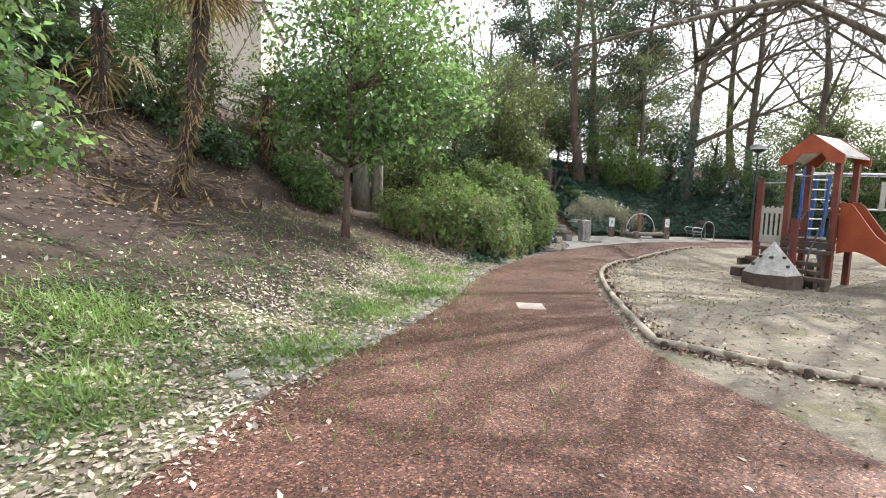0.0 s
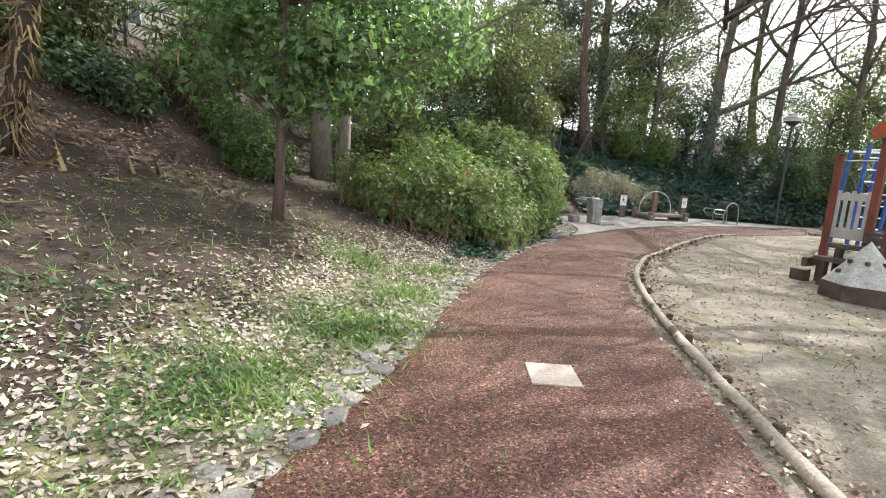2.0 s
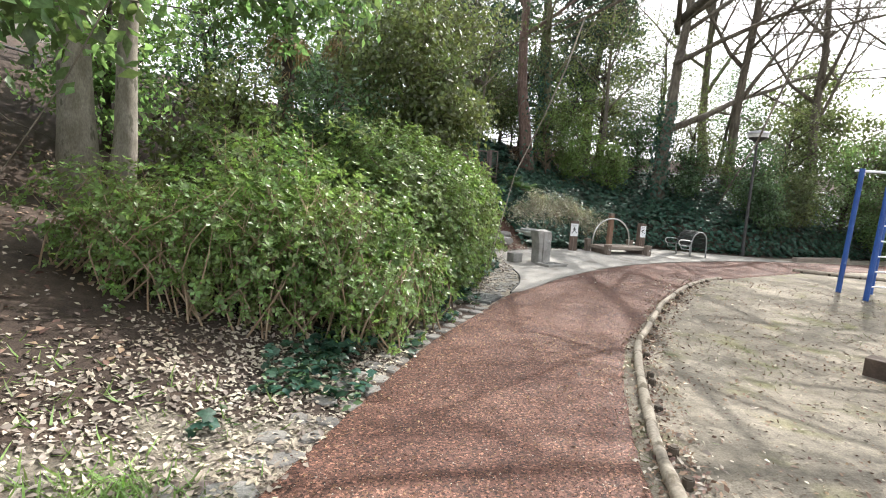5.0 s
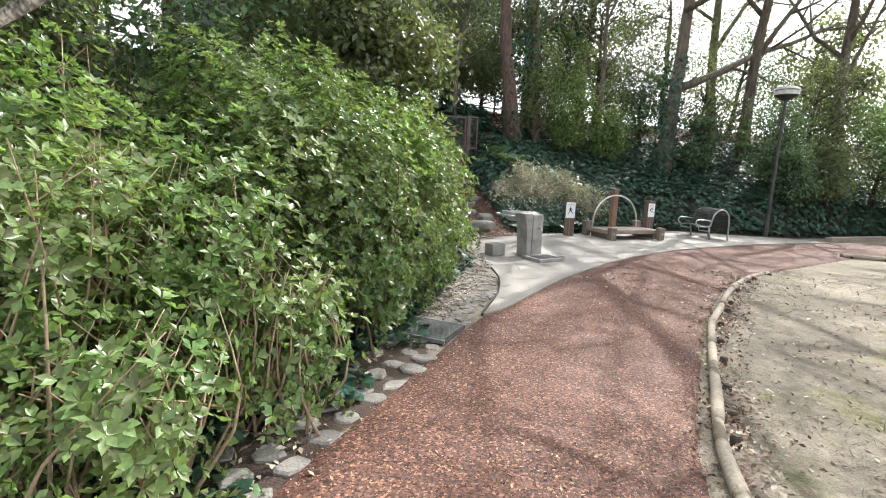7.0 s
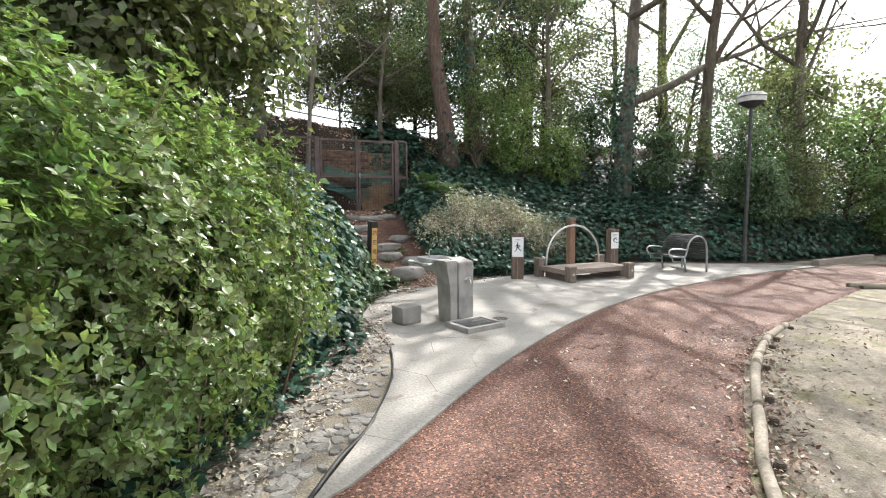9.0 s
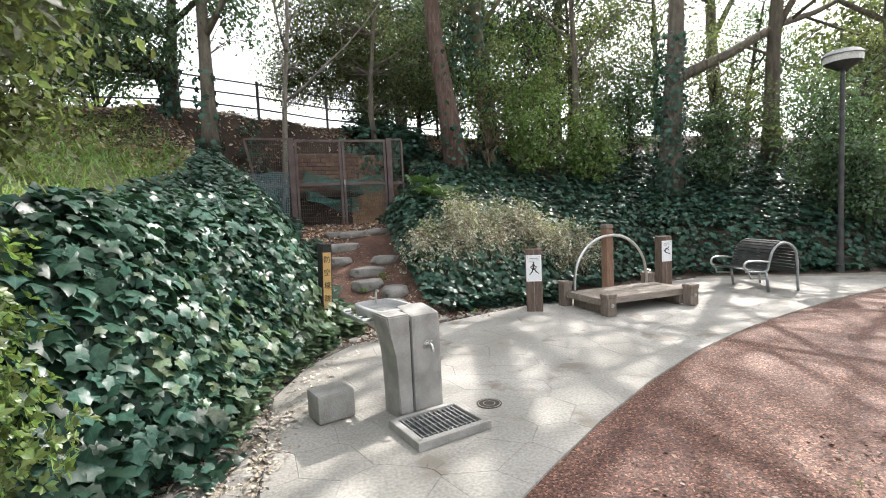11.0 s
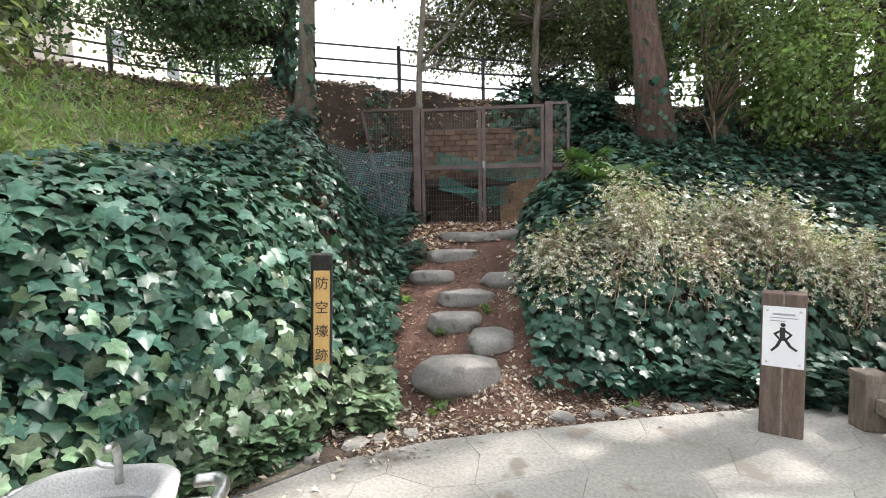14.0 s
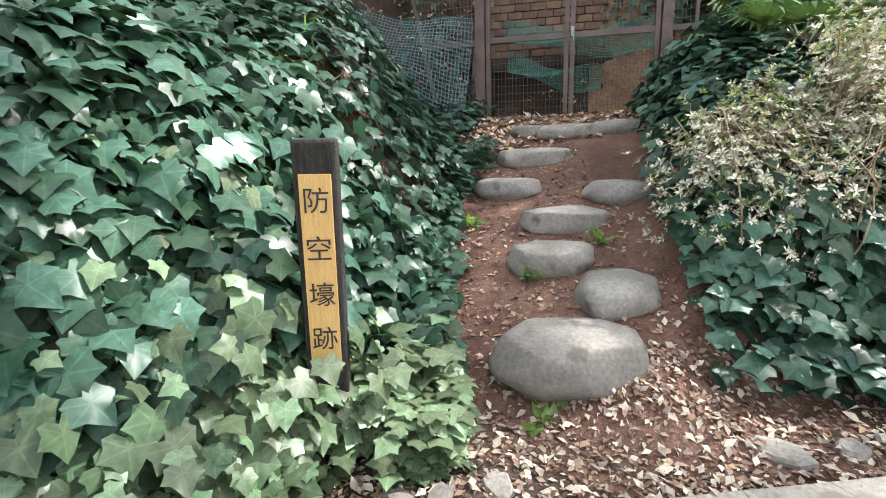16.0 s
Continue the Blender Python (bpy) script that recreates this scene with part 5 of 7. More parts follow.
tree("tree", 1.9, 19.8, 5.2, 0.09, "evergreen tree leaning over the hedge", M["bark"], 18, lean=(0.1, -0.03), first=0.4, kids=(6, 3, 2), leaf=M["olive"], size=0.11, blobs=[(2.6, 19.4, 5.6, 1.6, 1.4, 1.3, 100, 48), (1.2, 19.8, 4.6, 1.2, 1.0, 1.0, 50, 46), (1.9, 18.3, 4.4, 1.3, 1.1, 1.2, 90, 48), (2.6, 18.1, 3.3, 1.0, 0.9, 1.0, 100, 46), (3.3, 19.2, 3.4, 0.7, 0.7, 0.9, 60, 46)])
# back bank and ridge
tree("tree", 2.45, 26.4, 8, 0.15, "grey-barked tree forking above the grass bank", M["bark"], 21, lean=(-0.03, 0.05), first=0.33, kids=(6, 4, 3), leaf=M["camellia"], size=0.1, blobs=[(2.0, 26.8, 8.2, 2.0, 1.8, 1.7, 90, 50), (2.9, 27.2, 6.2, 0.8, 0.8, 0.9, 24, 45)])
tree("tree", 1.35, 27.5, 7, 0.13, "dark leaning tree beside the fence", M["bark_dark"], 22, lean=(0.02, 0.12), first=0.25, kids=(7, 4, 3), leaf=M["camellia"], size=0.1, blobs=[(0.3, 27.0, 5.8, 1.6, 1.3, 1.5, 190, 55), (-0.6, 26.6, 5.2, 1.1, 0.9, 1.0, 80, 50), (0.6, 27.4, 8.0, 1.8, 1.6, 1.4, 70, 50)])
tree("tree", 3.35, 29.0, 7, 0.085, "slender pale tree on the ridge above the gate", M["bark_pale"], 23, first=0.4, kids=(6, 4, 2), leaf=M["olive"], size=0.09, blobs=[(3.6, 29.6, 8.5, 1.4, 1.3, 1.6, 80, 50), (3.7, 30.9, 5.8, 0.9, 0.9, 1.0, 100, 48)])
tree("tree", 5.85, 29.7, 7.5, 0.075, "slender grey tree above the gate", M["bark"], 24, lean=(-0.08, 0.02), first=0.3, kids=(7, 4, 3), leaf=M["olive"], size=0.09, blobs=[(5.6, 30.2, 7.6, 1.7, 1.5, 1.8, 110, 50), (6.7, 30.6, 5.7, 1.2, 1.0, 1.2, 60, 45), (5.1, 31.2, 5.8, 1.3, 1.0, 1.0, 140, 48), (4.5, 30.6, 6.9, 1.4, 1.0, 1.0, 110, 46)])
tree("tree", 8.0, 29.1, 14, 0.27, "massive reddish-barked old tree on the bank", M["bark_red"], 25, lean=(-0.015, 0.02), first=0.45, kids=(7, 4, 3), leaf=M["camellia"], size=0.14, blobs=[(7.6, 29.6, 11.8, 3.0, 2.6, 2.0, 45, 50)])
tree("tree", 9.25, 30.1, 11, 0.2, "mossy leaning tree wrapped in creeper", M["bark_moss"], 26, lean=(-0.1, 0.02), first=0.3, kids=(6, 4, 3), leaf=M["olive"], size=0.1, blobs=[(8.8, 30.4, 8.5, 1.8, 1.6, 2.2, 60, 46), (9.4, 30.0, 5.6, 0.8, 0.7, 1.2, 40, 45)])
tree("tree", 12.2, 31, 9, 0.12, "slender grey tree among the undergrowth", M["bark"], 27, lean=(0.1, 0.02), first=0.3, kids=(7, 4, 3), leaf=M["olive"], size=0.1, blobs=[(12.3, 31.4, 10.0, 1.8, 1.6, 1.6, 40, 45)])
tree("bare_tree", 14.1, 28.8, 15, 0.29, "large bare tree with spreading grey limbs", M["bark"], 31, lean=(0.06, 0.06), levels=4, first=0.52, kids=(7, 6, 6, 4), angle=(30, 62), short=(0.45, 0.66), pull=(-0.2, -0.7, 0),
     extra=[((14.2, 28.9, 5.0), (0.86, 0.1, 0.42), 12, 0.17), ((14.4, 29.0, 8.0), (0.7, -0.35, 0.5), 9, 0.12), ((14.4, 29.1, 9.8), (-0.2, -0.9, 0.04), 13, 0.21), ((14.5, 29.2, 9.8), (0.35, -0.75, 0.36), 11, 0.15), ((14.5, 29.2, 9.4), (-0.5, -0.65, 0.42), 10, 0.13)])
tree("bare_tree", 18.5, 30, 13, 0.24, "bare winter tree behind the lamp", M["bark"], 33, lean=(0.05, 0.0), levels=4, fine=0.007, wander=0.13, first=0.3, kids=(8, 6, 6, 4), pull=(-0.2, -0.3, 0))
tree("bare_tree", 22.5, 29.5, 13, 0.24, "bare winter tree on the bank", M["bark"], 34, lean=(0.12, 0.0), levels=4, fine=0.02, wander=0.13, first=0.25, kids=(8, 6, 5, 3))
tree("bare_tree", 21.0, 19.0, 13.5, 0.3, "bare winter tree beyond the playground", M["bark"], 35, lean=(-0.08, -0.04), levels=4, fine=0.011, wander=0.13, first=0.3, kids=(8, 6, 6, 4), pull=(-0.7, -0.3, 0), short=(0.5, 0.7))
tree("bare_tree", 14.9, 13.6, 15, 0.36, "bare winter tree beside the playground", M["bark"], 36, lean=(-0.12, -0.06), levels=4, fine=0.006, wander=0.13, first=0.35, kids=(9, 6, 6, 4), pull=(-0.8, -0.3, 0), short=(0.5, 0.72), extra=[((14.4, 13.5, 7.0), (-0.85, -0.36, 0.1), 14, 0.25), ((14.1, 13.4, 9.2), (-0.55, -0.55, 0.5), 9, 0.14), ((14.2, 13.4, 8.4), (-0.8, 0.15, 0.45), 9, 0.14)])
tree("bare_tree", 12.5, 5.0, 14, 0.28, "bare winter tree on the playground turf", M["bark"], 40, lean=(-0.1, 0.0), levels=4, fine=0.006, wander=0.13, first=0.4, kids=(8, 6, 5, 3), pull=(-0.6, 0.1, 0), short=(0.5, 0.7))
tree("bare_tree", 19.5, 33.5, 14, 0.24, "bare winter tree behind the bank", M["bark"], 47, lean=(-0.05, 0.0), levels=4, fine=0.02, wander=0.13, first=0.25, kids=(9, 6, 6, 4), short=(0.45, 0.66))
tree("bare_tree", 25, 17.5, 14, 0.26, "bare winter tree beyond the climbing frame", M["bark"], 48, lean=(-0.1, 0.0), levels=4, fine=0.02, wander=0.13, first=0.25, kids=(9, 6, 6, 4), pull=(-0.5, 0, 0), short=(0.48, 0.7))
tree("bare_tree", 26, 24, 13, 0.26, "bare winter tree on the far side of the park", M["bark"], 37, levels=4, fine=0.02, wander=0.13, first=0.3, kids=(8, 6, 5, 3))
for i, (x, y, h) in enumerate(((11.0, 37, 15), (14.8, 39, 13), (7.4, 40, 13))):
    tree("conifer", x, y, h, 0.3, "tall dark conifer behind the bank", M["bark_dark"], 38 + 300 * i, first=0.12, kids=(16, 4, 2), angle=(60, 85), short=(0.2, 0.3), levels=2, lift=-0.02, leaf=M["cedar"], count=15000, size=0.24, cloud=0.5)
# evergreen undergrowth along the back bank and round the park
rg = random.Random(77)
SHRUBS = ((10.6, 30.0, 2.7), (12.2, 29.8, 2.2), (15.6, 28.9, 2.2), (16.3, 30.0, 4.0), (18.0, 27.6, 3.8), (20.3, 28.8, 4.8), (22.6, 27.6, 4.6), (25, 28.0, 5.5), (8.6, 32.9, 6.4), (13.0, 33, 6.4), (5.6, 32.2, 3.8), (7.3, 32.0, 3.6), (-1.2, 30.0, 3.6), (10.2, 31.6, 4.4), (14.4, 31.4, 3.2), (16.8, 33.5, 8), (20.5, 33.5, 6.5), (24.5, 32, 7),
          (29, 27, 6), (31, 22, 7), (32, 16, 7), (31, 10, 6.5), (30, 4, 7), (-1.2, 17.4, 2.8), (-3.2, 17, 3.8), (1.2, 22.4, 2.6), (-2.6, 20.4, 3.6), (-5.0, 14.6, 3.2), (-2.0, 25.4, 3.0), (-6.4, 12.6, 2.4), (-7.7, 13.4, 4.6), (-9.6, 12.2, 4.6), (0.6, 17.6, 3.1), (2.0, 19.0, 2.9), (17.6, 26.4, 2.2), (19.8, 26.9, 2.4), (23.5, 26.5, 2.6))
for i, (x, y, h) in enumerate(SHRUBS):
    lf = M["bright"] if i in (0, 1, 13) else M["olive"] if i % 2 else (M["camellia"] if i % 3 else M["broad"])
    far = x > 24
    z0, w = at(x, y), h * 0.36
    tree("evergreen_shrub", x, y, h * 0.8, 0.05 + 0.01 * h, "dense glossy evergreen shrub of the park undergrowth", M["bark_dark"], 100 + i, lean=(rg.uniform(-0.1, 0.1), rg.uniform(-0.15, 0.05)), first=0.1, kids=(6, 4, 2), levels=2,
         angle=(35, 80), short=(0.4, 0.6), leaf=lf, size=0.11 if not far else 0.2, category="shrub", group="undergrowth shrubs", twigs=False,
         blobs=[(x, y, z0 + h * 0.62, w, w, h * 0.4, int(22 + 10 * h), 52), (x + rg.uniform(-0.5, 0.5) * w, y - 0.4 * w, z0 + h * 0.3, w * 0.9, w * 0.8, h * 0.28, int(14 + 7 * h), 50)])
tree("bright_shrub", 11.2, 31.0, 2.2, 0.04, "yellow-green young shrub on the ridge", M["twig"], 140, first=0.2, kids=(8, 4, 2), leaf=M["bright"], size=0.1, category="shrub", blobs=[(11.2, 30.9, 5.3, 0.5, 0.5, 0.9, 26, 26), (10.7, 30.7, 4.9, 0.4, 0.4, 0.5, 12, 22)])
tree("creeper_shrub", 9.0, 29.5, 2.0, 0.03, "wispy bright green shrub round the mossy tree", M["twig"], 141, first=0.2, kids=(8, 4, 2), leaf=M["bright"], size=0.085, category="shrub", blobs=[(9.1, 29.5, 5.0, 0.8, 0.6, 1.0, 36, 26), (9.6, 29.2, 4.2, 0.6, 0.5, 0.5, 18, 24), (8.7, 29.4, 4.0, 0.5, 0.5, 0.6, 14, 24)])
shrub("dark_shrub", [(-6.0, 11.6, 0.8, 0.7, 0.9), (-5.4, 12.0, 0.7, 0.6, 0.9), (-8.6, 10.4, 1.2, 0.8, 1.2), (-7.3, 11.2, 1.0, 0.8, 1.2)], 8500, 0.11, M["camellia"], "dark evergreen shrub on the rooty bank", 204, LEAF2, 0.5)
shrub("dark_shrub", [(-3.3, 12.9, 0.7, 0.6, 0.9), (-4.0, 13.6, 0.8, 0.7, 1.1)], 4500, 0.1, M["broad"], "dark evergreen shrub below the ridge", 205, LEAF2, 0.5)


def fan_frond(base, d, length, dead, parent, rng):
    """Palm leaf: a stalk and a fan of narrow blades that droop at the tips."""
    base, d = Vector(base), Vector(d).normalized()
    side = d.cross(Vector((0, 0, 1))).normalized()
    up = side.cross(d)
    hub = base + d * length * 0.55
    mid = (base + hub) / 2 + Vector((0, 0, 0.08))
    vs, fs = tube_data(curve_pts([tuple(base), tuple(mid), tuple(hub)], 5), [0.014, 0.012, 0.011, 0.01, 0.008], 4)
    vs, fs = [tuple(v) for v in vs], list(fs)
    for k in range(17):
        a = radians(-115 + 230 * k / 16)
        bd = (d * math.cos(a) + side * math.sin(a)).normalized()
        ln = length * 0.6 * (0.75 + 0.25 * math.cos(a)) * rng.uniform(0.9, 1.05)
        across = bd.cross(up).normalized() * 0.021
        p1 = hub + bd * ln * 0.55 + up * 0.03
        p2 = hub + bd * ln + Vector((0, 0, -0.22 * ln * rng.uniform(0.6, 1.6)))
        i = len(vs)
        vs += [tuple(hub - across * 0.3), tuple(hub + across * 0.3), tuple(p1 + across), tuple(p1 - across), tuple(p2)]
        fs += [(i, i + 1, i + 2, i + 3), (i + 3, i + 2, i + 4)]
    ob = mesh_ob("frond", vs, fs, M["palm_dead"] if dead else M["palm"], parent, "yellowed dry fan leaf" if dead else "")
    ob.matrix_parent_inverse = parent.matrix_world.inverted()


def palm(x, y, h, n, dead, seed, size=1.0, lean=0.0, r=0.12):
    """Fan palm: a fibrous trunk that bends by lean along x, green leaves above and dead ones hanging."""
    rng = random.Random(seed)
    z = at(x, y)
    t = thing("fan_palm", pose(x, y, z), "fan palm with a shaggy fibrous trunk and drooping leaves", "palm", "fan palms")
    inv = t.matrix_world.inverted()
    c = curve_pts([(x, y, z - 0.1), (x + lean * 0.55, y, z + h * 0.3), (x + lean * 0.9, y, z + h * 0.65), (x + lean, y, z + h)], 14)
    tubes("trunk", [(c, [r * (0.8 + 0.05 * (k % 2) + 0.35 * min(1, k / 7)) for k in range(14)], 12)], M["bark_dark"], t).matrix_parent_inverse = inv
    if h > 1.5:
        g = np.random.default_rng(seed)
        m = int(170 * h)
        u, a = g.random(m), g.uniform(0, 2 * math.pi, m)
        zz = z + h * u
        P = np.stack([np.interp(zz, c[:, 2], c[:, 0]) + r * 1.05 * np.cos(a), y + r * 1.05 * np.sin(a), zz], 1)
        leaves("fibre", P, np.stack([np.cos(a), np.sin(a), 0.2 * np.ones(m)], 1), 0.22, BLADE, M["palm_dead"], t, "dry brown fibre and leaf stubs", 0.3, 2.5, seed)
    top = x + lean
    for k in range(n):
        a, e = k * 2.4 + rng.random() * 0.4, rng.uniform(-0.35, 0.9)
        fan_frond((top, y, z + h - 0.1), (math.cos(a) * math.cos(e), math.sin(a) * math.cos(e), math.sin(e)), size * rng.uniform(1.2, 1.5), False, t, rng)
    for k in range(dead):
        a, e = k * 1.9 + rng.random(), rng.uniform(-1.35, -0.7)
        fan_frond((top, y, z + h - 0.35), (math.cos(a) * math.cos(e), math.sin(a) * math.cos(e), math.sin(e)), size * rng.uniform(0.9, 1.2), True, t, rng)


palm(-5.08, 9.2, 6.1 - at(-5.08, 9.2), 16, 12, 11, 1.25, 0.6, 0.125)
palm(-6.9, 9.8, 4.9 - at(-6.9, 9.8), 32, 3, 12, 1.5, 0.1, 0.13)
palm(-4.9, 13.5, 2.0, 12, 3, 2, 0.9)
palm(-0.8, 20.2, 3.6, 14, 9, 3)
palm(0.4, 20.7, 3.4, 14, 9, 4)
palm(7.1, 26.3, 0.3, 9, 0, 5, 0.5)
palm(6.75, 26.9, 0.25, 8, 0, 6, 0.45)

# hedge and loose shrub beside the path
HEDGE = [(2.1, 15.3, 1.0, 1.0, 2.25), (2.75, 16.6, 0.95, 1.0, 2.35), (3.2, 17.9, 0.85, 0.9, 2.1), (1.6, 16.4, 1.2, 1.2, 2.5)]
shrub("hedge", HEDGE, 21000, 0.055, M["hedge"], "dense rounded evergreen hedge beside the path", 201, ROUND_WHORL, 0.34, twig_n=110, jitter=0.6, more=[(3600, 0.055, M["hedge_light"], ROUND_WHORL, 0.12), (9000, 0.075, M["broad"], LEAF, 0.55)], lump=0.22)
shrub("loose_shrub", [(1.55, 12.9, 0.5, 0.6, 1.0), (2.05, 13.9, 0.5, 0.6, 1.1), (0.35, 13.0, 0.85, 0.75, 1.5), (-0.5, 12.9, 0.8, 0.7, 1.3), (0.9, 13.2, 0.8, 0.7, 1.75), (1.45, 14.0, 0.8, 0.85, 1.75), (0.2, 14.2, 1.1, 1.0, 2.1), (-1.2, 13.2, 0.7, 0.7, 1.2)], 8800, 0.058, M["hedge_light"], "loose shrub with bare twigs and fresh green leaves", 202, ROUND_WHORL, 0.75,
      twig=M["twig_pale"], twig_n=440, more=[(1400, 0.065, M["hedge"], WHORL, 0.8), (1500, 0.075, M["bright"], LEAF, 0.2)], lump=0.3)
rg = random.Random(31)
DRY = [(6.5, 24.5, 0.4, 0.4, 0.62)]
for k in range(22):
    u = (k + rg.random()) / 22
    DRY.append((6.6 + 3.9 * u + rg.uniform(-0.2, 0.2), 24.55 + 1.6 * u + rg.uniform(-0.1, 0.35), rg.uniform(0.22, 0.5), rg.uniform(0.22, 0.42), rg.uniform(0.55, 0.98) - 0.25 * u * u))
shrub("dry_shrub", DRY, 16000, 0.033, M["dryleaf"], "twiggy shrub with small pale dry leaves", 203, WHORL, 0.95, twig=M["twig_pale"], twig_n=420, thick=0.006, lump=0.5,
      more=[(2200, 0.04, M["litter_tan"], LEAF2, 1.0), (4200, 0.036, M["hedge"], WHORL, 1.0)])


# ---- ivy, grass, fallen leaves ----
def scatter(n, x0, x1, y0, y1, accept, seed):
    g = np.random.default_rng(seed)
    x, y = g.uniform(x0, x1, n), g.uniform(y0, y1, n)
    d, w = bank(x, y)
    k = accept(x, y, d, w, g.random(n))
    return x[k], y[k]


def cover(name, x, y, lift, size, shape, material, label, category, jitter, hang, seed, var=0.35, up=1.0):
    g = np.random.default_rng(seed + 1)
    N = land_normal(x, y)
    z = land(x, y)
    P = np.stack([x, y, z], 1) + N * (lift * g.random(len(x)))[:, None]
    ob = leaves(name, P, N * up + np.array([0.1, 0.05, 0.42]), size, shape, material, None, label, jitter, hang, seed, var)
    return tagged(ob, label, category, kind="stuff")


# steep faces want more plants per plan area: lay the ivy in several passes by slope
def steps_clear(x, y):
    """True away from the stone steps."""
    o = x - (5.45 - 0.1 * np.clip(y - 23.4, 0, 6))
    return (x < np.maximum(5.3 - 0.39 * (y - 23.1), 4.55)) | (o > 0.92) | (y > 27.6) | (y < 22.5)


def ivy_on(x, y, d, w, r):
    s = w[:, 1] * (d > np.where(y > 21.6, 0.32, 0.02)) * (d < 1.6 + 0.5 * (r - 0.5)) + w[:, 3] * (d > 0.03) * (d < 5.4)
    steep = np.where(w[:, 1] > 0.5, np.where(d < 1.05, 1.0, 0.35), np.where(d < 3.5, 0.75, 0.45))
    return (r < s * steep) & (y > 18.3) & steps_clear(x, y)


def gully_side(x, y, d, w, r):
    left = (x < 5.2) & (x > 2.4) & (y > 22.4) & (y < 26.3) & (d > 0.32)
    right = (x > 6.1) & (x < 9) & (y > 24) & (y < 29)
    upper = (x > 2.5) & (x < 3.7) & (y > 27.9) & (y < 29.0)
    side = (x > 2.2) & (x < 4.0) & (y > 26.0) & (y < 27.9) & (r < 0.55)
    return ((left | right) & steps_clear(x, y)) | upper | side


x, y = scatter(170000, 2.6, 6.0, 18.3, 24.5, ivy_on, 41)
cover("ivy", x[:18500], y[:18500], 0.36, 0.107, IVY, M["ivy"], "thick dark green ivy covering the bank", "ivy", 0.55, 2.4, 42, 0.45)
x, y = scatter(95000, 5.8, 26, 23.5, 32, ivy_on, 43)
cover("ivy", x[:30000], y[:30000], 0.25, 0.115, IVY, M["ivy"], "thick dark green ivy covering the back bank", "ivy", 0.35, 2.2, 44)
x, y = scatter(32000, 2.4, 9, 22.4, 29, gully_side, 45)
cover("ivy", x[:13500], y[:13500], 0.28, 0.095, IVY, M["ivy"], "ivy beside the stone steps", "ivy", 0.35, 1.8, 46)
# foot of the bank: the sun falling there is painted by the lighter leaf colour
x, y = scatter(1500, 4.1, 5.3, 19.5, 23.3, lambda x, y, d, w, r: (d > -0.12) & (d < 0.4), 47)
cover("young_ivy", x, y, 0.16, 0.075, IVY, M["ivy_sunlit"], "pale ivy coloured as sunlit at the foot of the bank", "ivy", 0.5, 0.4, 48)
x, y = scatter(9000, 0.6, 4.6, 11.8, 19.5, lambda x, y, d, w, r: (d > -0.42) & (d < 0.35) & (r < 0.8), 49)
cover("ivy", x, y, 0.18, 0.08, IVY, M["ivy"], "ivy creeping out from under the hedge", "ivy", 0.5, 0.4, 50)

x, y = scatter(16000, 0.2, 4.2, 10.8, 16.0, lambda x, y, d, w, r: (d > -0.75) & (d < 0.1) & (r < 0.75 * (np.sin(x * 3.1 + y) * np.sin(y * 2.7) > -0.35)), 149)
cover("weeds", x[::2], y[::2], 0.09, 0.06, LEAF, M["weed"], "fresh weeds between the stones along the hedge", "weeds", 0.6, -0.3, 150, 0.5)
cover("ivy", x[1::4], y[1::4], 0.12, 0.085, IVY, M["ivy"], "ivy runners among the stones along the hedge", "ivy", 0.4, 0.3, 151)
# lower face: leaves in the lighter colour imitate sun on the ivy
x, y = scatter(30000, 3.2, 5.3, 19.4, 23.3, lambda x, y, d, w, r: (d > 0.1) & (d < 0.75) & (r < 0.9 - d) & steps_clear(x, y) & (np.hypot(x - 5.0, y - 22.5) > 0.34), 147)
cover("ivy", x[:1700], y[:1700], 0.4, 0.1, IVY, M["ivy_sunlit"], "ivy leaves coloured as sunlit on the lower face of the bank", "ivy", 0.5, 2.0, 148, 0.45)
x, y = scatter(26000, -3, 5, 20, 28.5, lambda x, y, d, w, r: (w[:, 1] > 0.35) & (d > 0.95) & (d < 6.6) & (r < 0.8), 51)
cover("grass", x, y, 0.02, 0.2, BLADE, M["grass"], "long bright grass on top of the bank", "grass", 0.45, -1.5, 52)
PATCH = [(-1.2, 4.3, 0.55), (-0.9, 6.0, 0.6), (-0.35, 7.3, 0.65), (-0.05, 8.6, 0.5), (-2.9, 4.0, 0.7), (-0.7, 9.6, 0.5), (-2.3, 3.0, 0.5), (0.25, 10.1, 0.35)]


def turf_on(x, y, d, w, r):
    k = np.zeros_like(x)
    for a, b, s in PATCH:
        k = np.maximum(k, np.exp(-((x - a) ** 2 + (y - b) ** 2) / (s * s)))
    return r < 0.8 * k ** 1.8 + 0.03 * ((x > -4) & (y > 2.5))


x, y = scatter(230000, -5, 1, 1.5, 11.5, turf_on, 53)
cover("grass", x, y, 0.01, 0.1, BLADE, M["grass"], "short bright grass tufts on the slope", "grass", 0.4, -1.8, 54, 0.5)

x, y = scatter(120000, -7.5, 2.0, 0, 13, lambda x, y, d, w, r: (d > -0.75) & (r < 0.045 + 0.955 * smooth01(2.0, 0.4, d)), 55)
cover("fallen_leaves", x[:52000], y[:52000], 0.018, 0.05, LEAF, M["litter"], "pale dry fallen leaves scattered over the slope", "fallen leaves", 0.5, 0.0, 56, 0.5)
x, y = scatter(60000, -6, 0.5, 0.5, 11, lambda x, y, d, w, r: (d > -0.1) & (d < 4.5) & (r < 0.12 + 0.5 * (np.sin(x * 2.6 + 0.8 * y) * np.sin(y * 2.2 - x) > 0.15)) & (y < 8.5 - 0.9 * d), 155)
